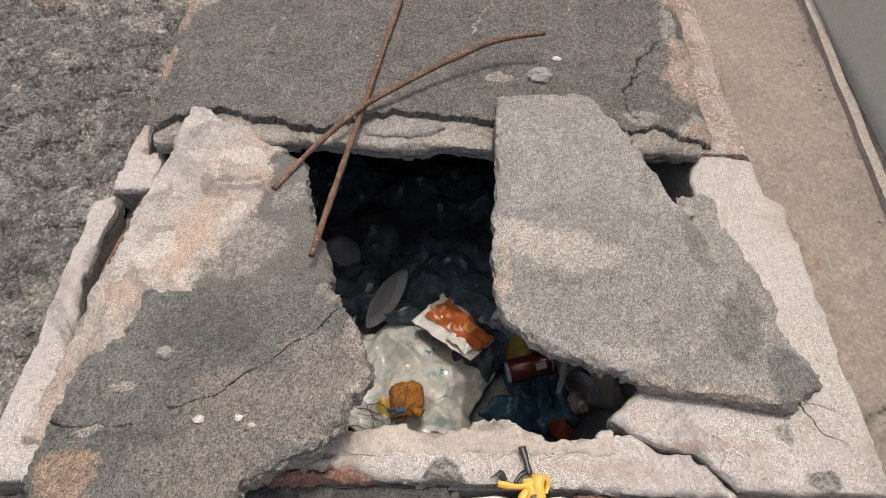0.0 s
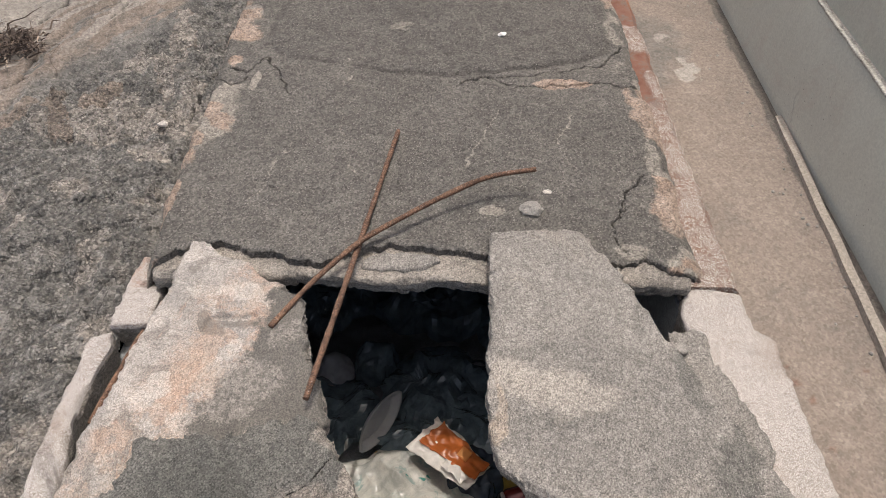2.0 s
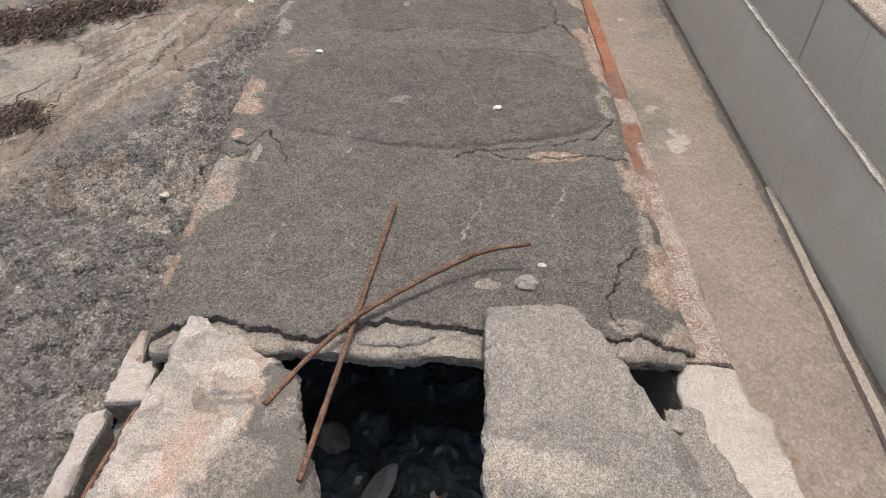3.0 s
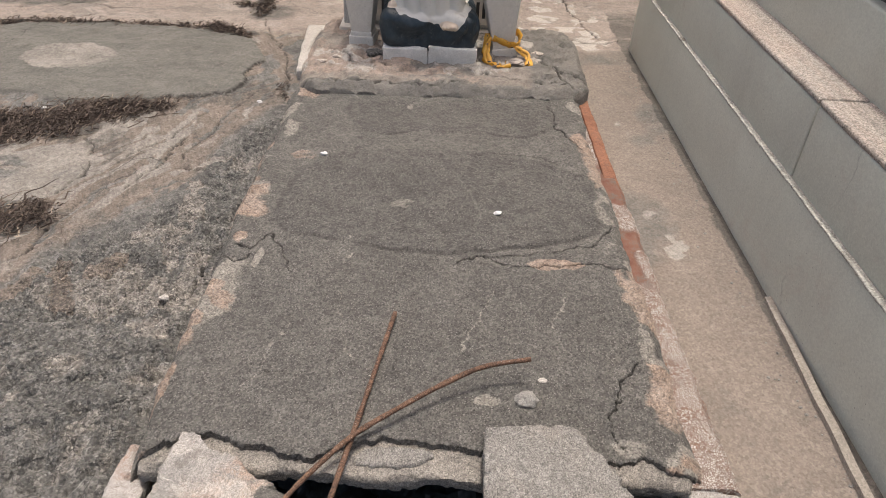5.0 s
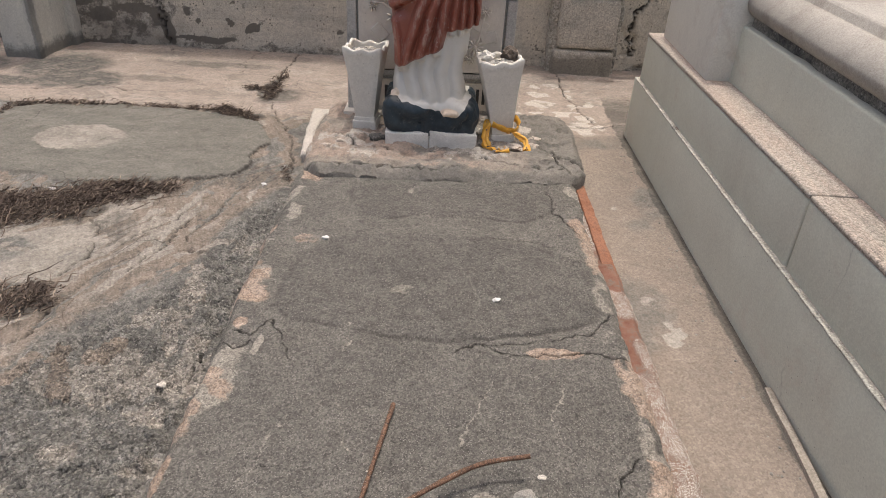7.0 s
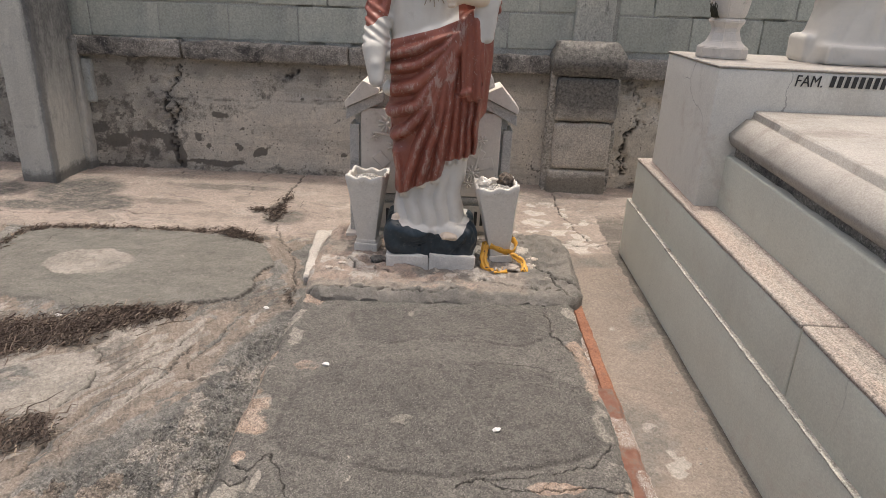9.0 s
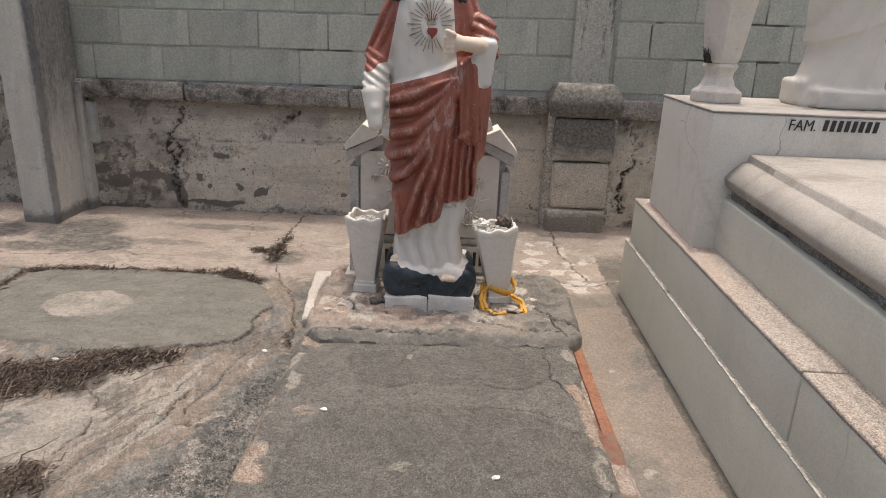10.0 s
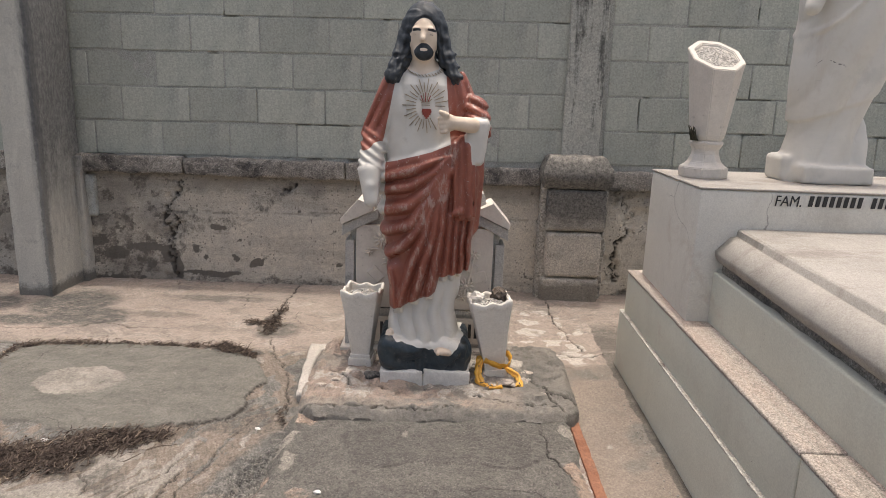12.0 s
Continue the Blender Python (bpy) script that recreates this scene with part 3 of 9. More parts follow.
    c = k.mix(1.0, c, k.mix(fine, g, soft), "MULTIPLY")
    c = k.mix(k.attr("flow"), c, k.mix(1.0, c, stria, "MULTIPLY"))
    crevice = k.math("MULTIPLY", k.span(k.cells(120, "DISTANCE_TO_EDGE"), 0.0, 0.14, 1.0, 0.0), k.span(k.noise(24, 5, 0.7), 0.44, 0.58))
    c = k.mix(k.math("MULTIPLY", crevice, k.span(fine, 0.0, 0.3, 0.75, 0.0)), c, (0.045, 0.042, 0.037))
    grit = k.math("MULTIPLY", k.span(k.cells(85), 0.10, 0.25, 1.0, 0.0), k.span(k.noise(30, 3), 0.44, 0.56))
    c = k.mix(k.math("MULTIPLY", grit, k.span(fine, 0.0, 1.0, 0.9, 0.1)), c, (0.33, 0.305, 0.265))
    holes = k.math("MULTIPLY", k.span(k.cells(70), 0.10, 0.24, 1.0, 0.0), k.span(k.noise(26, 3), 0.44, 0.56))
    c = k.mix(k.math("MULTIPLY", holes, k.span(fine, 0.0, 1.0, 0.6, 0.1)), c, (0.03, 0.028, 0.024))
    c = k.mix(crack, c, (0.034, 0.030, 0.025))
    hair = k.hairlines(3.0, 0.006, 0.55)
    c = k.mix(k.math("MULTIPLY", k.math("MULTIPLY", hair, k.span(k.attr("plain"), 0.0, 1.0, 0.7, 0.0)), 1.0), c, (0.05, 0.045, 0.038))
    h = k.math("ADD", k.math("MULTIPLY", k.noise(260, 4, 0.7), 0.45), k.math("MULTIPLY", k.noise(24, 4, 0.6), 0.6))
    lumpy = k.span(fine, 0.0, 0.18, 1.0, 0.0)
    stone = k.span(k.cells(95, "F1", "Color"), 0.1, 0.9, 0.70, 1.30)
    c = k.mix(lumpy, c, k.mix(1.0, c, stone, "MULTIPLY"))
    knob = k.math("SUBTRACT", 1.0, k.math("MULTIPLY", k.cells(95), 1.1))
    knob = k.math("ADD", knob, k.math("MULTIPLY", k.math("SUBTRACT", 1.0, k.cells(210)), 0.45))
    h = k.math("ADD", h, k.math("MULTIPLY", k.math("MULTIPLY", knob, lumpy), k.span(k.noise(20, 4), 0.4, 0.6, 0.4, 1.1)))
    rough = k.math("SUBTRACT", 1.0, k.math("MULTIPLY", fine, 0.6))
    pits = k.math("MULTIPLY", k.span(k.cells(60), 0.05, 0.3, 1.0, 0.0), k.span(k.noise(16, 3), 0.45, 0.58))
    h = k.math("SUBTRACT", h, k.math("MULTIPLY", pits, 0.5))
    return k.done(c, k.math("MULTIPLY", h, rough), 1.0, 0.010)


def marks(x, y, spots, seed):
    """Ragged-edged marks (x, y, radius, radius, strength), 0 to 1."""
    out = np.zeros_like(x)
    wx, wy = x + (wave(x, y, 16, seed, 4) - 0.5) * 0.05, y + (wave(x, y, 16, seed + 7, 4) - 0.5) * 0.05
    for sx, sy, rx, ry, a in spots:
        out = np.maximum(out, a * (1 - ease(np.hypot((wx - sx) / rx, (wy - sy) / ry), 0.55, 1.15)))
    return out


def slope(y):
    """The yard rises a little towards the wall."""
    return np.interp(y, [0.5, 1.0, 2.0, 3.0, 3.7, 4.8], [0.0, 0.015, 0.042, 0.083, 0.1, 0.115])


def passage(y):
    return np.interp(y, [0.5, 1.4, 2.1, 3.0, 3.7, 4.8], [0.02, 0.028, 0.036, 0.06, 0.078, 0.118])


def build_ground():
    far = np.array([-4000.0, -900, -220, -60, -20, -9, -6, -4.5, -3.6, -3.0])
    xs = np.concatenate([far, np.arange(-2.7, 0.86, 0.0056), [1.1, 1.6, 2.4, 4, 8, 20, 60, 220, 900, 4000]])
    ys = np.concatenate([far + 1.0, [-1.0, 0.0, 0.4], np.arange(0.6, 4.80, 0.0056), [5.2, 6, 8, 12, 25, 70, 250, 900, 4000]])
    x, y = np.meshgrid(xs, ys)
    right = ease(x, 0.2, 0.5) * (1 - ease(y, 3.9, 4.6))
    z = slope(y) * (1 - right) + passage(y) * right
    near = ((x > -3) & (x < 1.2) & (y > 0.3) & (y < 5)).astype(float)
    wx, wy = x + (wave(x, y, 3, 3) - 0.5) * 0.22, y + (wave(x, y, 3, 7) - 0.5) * 0.22

    # rough aggregate beside the grave, running streaks further up
    along = (x + 0.85) * 0.42 + (y - 2.5) * 0.91
    across = (x + 0.85) * 0.91 - (y - 2.5) * 0.42
    flow = wave(along * 0.22 + (wave(x, y, 4, 11) - 0.5) * 0.12, across + (wave(x, y, 5, 12) - 0.5) * 0.12, 10.0, 21, 5, 0.6)
    zone = ease(wy + 0.35 * (wave(x, y, 3.2, 31) - 0.5) - 2.0 * (x + 0.8).clip(-0.3, 0.3), 2.2, 2.55) * (1 - right)
    step = ease(flow, 0.47, 0.50) * 0.5 + ease(flow, 0.57, 0.59) * 0.5
    z = z + zone * near * (step - 0.5) * 0.006
    gritty = (1 - zone) * (1 - right)
    z = z + near * gritty * ((np.abs(wave(x, y, 36, 41, 3) - 0.5) - 0.12) * 0.045 + (wave(x, y, 60, 49, 2) - 0.5) * 0.012 + (wave(x, y, 7, 43, 3) - 0.5) * 0.022 - 0.012 * ease(wave(x, y, 24, 47, 3), 0.58, 0.68))
    z = z + near * (wave(x, y, 60, 45, 2) - 0.5) * 0.004 * (1 - right * 0.8)

    # a poured round-cornered slab
    wx2, wy2 = x + (wave(x, y, 4, 3) - 0.5) * 0.10, y + (wave(x, y, 4, 7) - 0.5) * 0.10
    ux, uy = (wx2 + 1.365) / 0.65, (wy2 - 3.315 + 0.02 * (x + 1.365)) / 0.36
    disc = (np.abs(ux) ** 3 + np.abs(uy) ** 2.6) ** 0.36
    disc = disc + (wave(x, y, 22, 57, 3) - 0.5) * 0.06 + (wave(x, y, 70, 59, 3) - 0.5) * 0.035
    inner = 1 - ease(disc, 0.985, 1.0)
    z = z + near * inner * (0.012 + 0.008 * (1 - disc.clip(0, 1)) + (wave(x, y, 14, 58, 4) - 0.5) * 0.006)
    rim = ease(disc, 0.986, 0.993) * (1 - ease(disc, 0.995, 1.003))
    rim = rim * np.maximum(0.45 * ease(wave(x, y, 5, 66), 0.32, 0.5), ease(x, -1.05, -0.95) * (1 - ease(y, 3.36, 3.44)))

    # courtyard panels by the wall
    court = ease(y + 0.06 * (wave(x, y, 6, 51) - 0.5), 3.66, 3.74) * (1 - inner)
    runs = zone * (1 - inner) * (1 - court)
    joints = np.zeros_like(x)
    for line, w in (
        ([(-3, 3.74), (-1.9, 3.68), (-1.12, 3.72), (-0.84, 3.64)], 0.006),
        ([(-0.88, 4.75), (-0.87, 4.2), (-0.84, 3.95)], 0.010),
        ([(-0.84, 3.95), (-0.80, 3.75), (-0.66, 3.5), (-0.56, 3.1)], 0.005),
        ([(-3, 3.92), (-2.21, 3.88), (-1.79, 3.88), (-1.72, 3.96), (-1.62, 3.96), (-1.51, 3.92), (-1.39, 3.95)], 0.006),
        ([(-1.10, 4.7), (-1.12, 4.5), (-1.08, 4.3)], 0.004),
        ([(0.62, 4.7), (0.60, 4.2), (0.70, 3.85)], 0.007),
        ([(0.5, 3.86), (0.64, 3.78), (0.82, 3.84)], 0.008),
        ([(-1.12, 2.70), (-1.089, 2.651), (-1.03, 2.54), (-1.027, 2.478), (-1.064, 2.387)], 0.006),
        ([(-0.932, 2.427), (-0.983, 2.38), (-1.001, 2.26), (-1.015, 2.119), (-1.045, 2.075)], 0.006),
        ([(-0.968, 2.53), (-0.931, 2.649), (-0.876, 2.69), (-0.80, 2.90)], 0.004),
        ([(-0.787, 2.548), (-0.74, 2.543), (-0.68, 2.542)], 0.004),
        ([(-0.896, 2.416), (-0.85, 2.525), (-0.818, 2.625), (-0.802, 2.733)], 0.005),
        ([(-0.66, 3.12), (-0.72, 2.95), (-0.74, 2.75), (-0.79, 2.6)], 0.004),
        ([(-0.552, 2.187), (-0.564, 2.067), (-0.572, 1.988)], 0.006),
        ([(0.56, 1.06), (0.7, 1.09), (0.8, 1.06)], 0.004),
    ):
        joints = np.maximum(joints, groove(x, y, line, w, int(w * 4000)))
    # an uneven strip along the tomb's foot where the ground colour is darker
    tomb_foot_strip = (1 - ease(0.805 - x + 0.03 * (wave(x, y, 20, 71) - 0.5), 0.012, 0.042)) * right
    z = z - near * joints * 0.011
    joints = np.maximum(joints, rim * near)

    tan = np.clip(runs * (0.35 + 0.65 * ease(flow, 0.42, 0.50)), 0, 1)
    tan = np.maximum(tan, court)
    tan = np.maximum(tan, right * (1 - 0.55 * ease(wave(x, y, 4, 83, 3), 0.35, 0.75)))
    lite = runs * ease(flow, 0.585, 0.63) * 0.6
    streak = wave(along * 0.5, across, 11, 121, 3)
    lite = np.maximum(lite, gritty * ease(streak, 0.62, 0.68) * 0.55)
    blots = ease(wave(x, y, 6.5, 91, 3), 0.60, 0.70) * gritty * 0.6
    lite = np.maximum(lite, blots)
    pale = 1 - ease(np.hypot((wx2 + 1.435) / 0.20, (wy2 - 3.285) / 0.145) + (wave(x, y, 9, 94, 4) - 0.5) * 0.5, 0.8, 1.0)
    lite = np.maximum(lite, pale * (0.54 + 0.26 * ease(wave(x, y, 10, 93, 4), 0.40, 0.62)))
    panel = 1 - ease(np.hypot((wx2 + 1.17) / 0.19, (wy2 - 2.50) / 0.16), 0.85, 1.0)
    lite = np.maximum(lite, panel * (0.38 + 0.28 * ease(wave(x, y, 8, 99, 3), 0.4, 0.6)))
    tan = tan * (1 - panel * 0.7)
    for line, w in (
        ([(-0.907, 2.387), (-0.89, 2.46), (-0.852, 2.622), (-0.844, 2.805), (-0.827, 2.929)], 0.034),
        ([(-0.875, 2.461), (-0.818, 2.576), (-0.79, 2.698)], 0.020),
        ([(-0.775, 2.5), (-0.726, 2.552), (-0.657, 2.607)], 0.026),
        ([(-0.705, 2.462), (-0.68, 2.338), (-0.638, 2.277), (-0.682, 2.212), (-0.658, 2.124)], 0.042),
        ([(-1.26, 2.519), (-1.167, 2.465), (-1.133, 2.563), (-1.139, 2.629)], 0.034),
        ([(-0.66, 2.86), (-0.64, 2.99)], 0.03),
    ):
        m = groove(x, y, line, w, int(w * 999) + len(line), 0.025)
        lite = np.maximum(lite, m * 0.8)
        tan = np.maximum(tan, m)
    lite = np.maximum(lite, marks(x, y, [(-0.692, 2.0, 0.05, 0.028, 0.8), (-0.669, 2.06, 0.035, 0.03, 0.7), (-0.626, 1.894, 0.055, 0.035, 0.8), (-0.692, 2.26, 0.04, 0.03, 0.6), (-0.76, 2.206, 0.04, 0.045, 0.65), (-0.571, 1.758, 0.06, 0.035, 0.75), (-0.573, 1.444, 0.045, 0.045, 0.7), (-0.541, 1.379, 0.035, 0.025, 0.6), (-0.578, 1.384, 0.02, 0.03, 0.6), (-0.75, 1.78, 0.05, 0.04, 0.6), (-0.575, 1.56, 0.03, 0.03, 0.5), (-0.90, 1.75, 0.07, 0.05, 0.6)], 87))
    for line, w in (([(-0.889, 2.086), (-0.846, 1.97)], 0.05), ([(-0.95, 2.06), (-0.99, 1.98)], 0.05), ([(-0.819, 2.05), (-0.78, 2.12)], 0.035), ([(-0.825, 2.605), (-0.796, 2.719)], 0.04), ([(-0.714, 2.942), (-0.651, 3.087)], 0.05), ([(-0.71, 3.532), (-0.626, 3.358), (-0.60, 3.2)], 0.08), ([(-0.787, 3.656), (-0.71, 3.532)], 0.06)):
        m = groove(x, y, line, w, int(w * 999) + len(line), 0.03)
        tan = np.maximum(tan, m)
        lite = lite * (1 - 0.7 * m)
    white = ease(wave(x, y, 9, 95, 4), 0.56, 0.66) * (1 - ease(np.hypot((x - 0.5) / 0.34, (y - 4.0) / 0.42), 0.6, 1.1))
    white = np.maximum(white, marks(x, y, [(0.52, 4.35, 0.10, 0.06, 0.9), (0.57, 3.95, 0.13, 0.05, 0.9), (0.45, 4.08, 0.10, 0.07, 0.8), (0.59, 3.82, 0.12, 0.03, 0.7), (0.71, 4.30, 0.07, 0.06, 0.5)], 171) * (0.35 + 0.65 * ease(wave(x, y, 18, 173, 4), 0.40, 0.56)))
    white = np.maximum(white, right * ease(wave(x, y, 12, 96, 4), 0.62, 0.70) * 0.30)
    white = np.maximum(white, marks(x, y, [(0.64, 2.28, 0.05, 0.07, 0.8), (0.60, 2.42, 0.04, 0.03, 0.6), (0.62, 2.95, 0.03, 0.08, 0.6), (0.72, 1.95, 0.03, 0.05, 0.4)], 97) * ease(wave(x, y, 26, 107, 3), 0.40, 0.58))
    lite = np.maximum(lite, white)
    lite = np.maximum(lite, court * ease(wave(x, y, 5, 98, 4), 0.58, 0.68) * 0.42)
    dark = runs * (1 - panel) * ease(wave(along * 0.4, across, 9, 131, 4), 0.53, 0.60) * 0.52 + gritty * ease(wave(x, y, 3.2, 101, 4), 0.52, 0.7) * 0.40
    seam = np.maximum(1 - ease(np.abs(flow - 0.475), 0.004, 0.012), (1 - ease(np.abs(flow - 0.572), 0.003, 0.009)) * 0.8)
    seam = seam * runs * (1 - panel) * ease(wave(x, y, 7, 141, 3), 0.36, 0.52)
    dark = np.maximum(dark, seam * 0.6)
    dark = np.maximum(dark, marks(x, y, [(-1.30, 2.76, 0.26, 0.11, 0.85), (-1.70, 2.70, 0.30, 0.12, 0.85), (-1.09, 2.89, 0.12, 0.05, 0.7), (-1.13, 2.25, 0.13, 0.09, 0.85), (-0.89, 4.05, 0.035, 0.20, 0.9), (-0.93, 4.03, 0.07, 0.05, 0.8), (-0.88, 3.66, 0.10, 0.04, 0.8)], 151))
    dark = np.maximum(dark, tomb_foot_strip * 0.8)
    spots = right * ease(wave(x, y, 38, 103, 2), 0.80, 0.84) * 0.25
    dark = np.clip(np.maximum(dark, spots), 0, 1)
    smooth = np.clip(right + court * 0.6 + inner * 0.4 + zone * 0.5, 0, 1)
    damp = court * marks(x, y, [(-2.0, 4.26, 0.24, 0.24, 0.9), (-1.82, 4.05, 0.26, 0.16, 0.85), (-2.15, 3.98, 0.22, 0.08, 0.8), (-1.25, 4.42, 0.35, 0.06, 0.5), (-0.80, 3.95, 0.12, 0.14, 0.6), (-2.5, 4.2, 0.3, 0.2, 0.8), (-1.45, 4.12, 0.25, 0.05, 0.4)], 81)
    tan, lite, dark, court = tan * near, lite * near, dark * near, court * near
    smooth = smooth * near + 0.45 * (1 - near)
    cx, cy = (x[:-1, :-1] + x[1:, 1:]) / 2, (y[:-1, :-1] + y[1:, 1:]) / 2
    keep = ~((cx > np.where(cy > 1.52, -0.495, -0.53)) & (cx < 0.525) & (cy > 0.965) & (cy < 3.55))
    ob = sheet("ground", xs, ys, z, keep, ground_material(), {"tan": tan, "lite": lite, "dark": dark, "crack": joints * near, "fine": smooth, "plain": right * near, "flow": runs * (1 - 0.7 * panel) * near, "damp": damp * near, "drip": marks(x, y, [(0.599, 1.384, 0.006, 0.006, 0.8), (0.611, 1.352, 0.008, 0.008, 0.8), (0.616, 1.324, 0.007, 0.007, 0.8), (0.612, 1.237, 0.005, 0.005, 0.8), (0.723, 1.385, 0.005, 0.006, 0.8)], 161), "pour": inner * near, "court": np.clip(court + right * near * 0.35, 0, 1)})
    tagged(ob, "cracked grey and pinkish cement ground of a cemetery yard", "ground", kind="structure")


build_ground()


# ---- the broken grave ----
def poly_distance(x, y, pts):
    """Signed distance to a closed outline, negative inside."""
    d = np.full_like(x, 1e9)
    inside = np.zeros(x.shape, bool)
    n = len(pts)
    for i in range(n):
        (ax, ay), (bx, by) = pts[i], pts[(i + 1) % n]
        ex, ey = bx - ax, by - ay
        t = np.clip(((x - ax) * ex + (y - ay) * ey) / (ex * ex + ey * ey + 1e-12), 0, 1)
        d = np.minimum(d, np.hypot(x - ax - t * ex, y - ay - t * ey))
        if ay != by:
            inside ^= ((ay > y) != (by > y)) & (x < (bx - ax) * (y - ay) / (by - ay) + ax)
    return np.where(inside, -d, d)


def shard(name, outline, top, thick, material, seed=0, step=0.005, rough=0.006, relief=0.004, cracks=(), parent=None, lumps=0.0, zones=None):
    """A broken piece of a slab: an outline, a sloping top z = top(x, y), crisp chipped edges and relief. Faces: top, side."""
    px, py = [p[0] for p in outline], [p[1] for p in outline]
    tops = [top(a, b) for a, b in outline]
    lo = (min(px) - 0.02, min(py) - 0.02, min(tops) - thick - 0.02)
    hi = (max(px) + 0.02, max(py) + 0.02, max(tops) + 0.025)

    def field(x, y, z):
        x2, y2 = x[:, :, 0], y[:, :, 0]
        edge = poly_distance(x2, y2, outline)
        edge = edge + (wave(x2, y2, 55, seed, 4, 0.7) - 0.5) * rough * 3.0
        face = top(x2, y2) + (wave(x2, y2, 12, seed + 3, 3) - 0.5) * relief * 1.2 + (wave(x2, y2, 90, seed + 5, 2, 0.7) - 0.5) * relief * 0.8
        if lumps:
            face = face + lumps * ease(wave(x2, y2, 9, seed + 8, 3), 0.5, 0.66)
        for line, w in cracks:
            face = face - groove(x2, y2, line, w, seed + 11, 0.010) * 0.006
        chip = ease(wave(x2, y2, 38, seed + 19, 2), 0.56, 0.66)
        face = face - (0.0015 + 0.009 * chip) * ease(edge, -0.010, 0.0)
        deep = np.maximum(0, face[:, :, None] - z)
        e = edge[:, :, None] + (wave(x + 3 * z, y - 2 * z, 80, seed + 13, 2) - 0.5) * rough * 1.8 + 0.10 * np.maximum(0, deep - 0.012)
        e = e + 0.0015 * (np.floor(deep * 150 + wave(x2, y2, 25, seed + 23, 2)[:, :, None] * 2) % 2)
        v = np.maximum(z - face[:, :, None], face[:, :, None] - thick - z + (wave(x2, y2, 40, seed + 17, 2)[:, :, None] - 0.5) * 0.01)
        return np.maximum(e, v)

    verts, quads = net(field, lo, hi, step)

    def pick(c):
        return ((c[:, 2] < top(c[:, 0], c[:, 1]) - 0.011)).astype(int)

    ob = skin(name, verts, quads, material, pick)
    ob.data.set_sharp_from_angle(angle=radians(42))
    vx, vy = verts[:, 0], verts[:, 1]
    layers = {k: marks(vx, vy, spots, seed) for k, spots in (zones or {}).items()}
    if cracks:
        layers["crack"] = np.maximum.reduce([groove(vx, vy, line, w, seed + 11, 0.010) for line, w in cracks])
    for key, values in layers.items():
        ob.data.attributes.new(key, "FLOAT", "POINT").data.foreach_set("value", values)
    ob.parent = parent
    return ob


def flat(z):
    return lambda x, y: z + 0 * x


def tilt(z0, y0, k, x0=0.0, kx=0.0):
    return lambda x, y: z0 + k * (y - y0) + kx * (x - x0)


grave = thing("grave", "old broken cement grave with an open vault and terrazzo kerbs", "grave")

# vault under the slab
bm = bmesh.new()
box(bm, (-0.53, 0.955, -0.85), (-0.47, 3.6, 0.012))
part("vault_wall", bm, PIT, grave)
bm = bmesh.new()
box(bm, (0.425, 0.955, -0.85), (0.53, 3.6, 0.05))
part("vault_wall", bm, PIT, grave)
bm = bmesh.new()
box(bm, (-0.47, 0.957, -0.85), (0.425, 1.015, 0.045))
part("vault_wall", bm, PIT, grave)
bm = bmesh.new()
box(bm, (-0.47, 3.5, -0.85), (0.425, 3.6, 0.085))
part("vault_wall", bm, PIT, grave)
bm = bmesh.new()
box(bm, (-0.55, 0.95, -0.9), (0.53, 3.6, -0.85))
part("vault_floor", bm, PIT, grave)


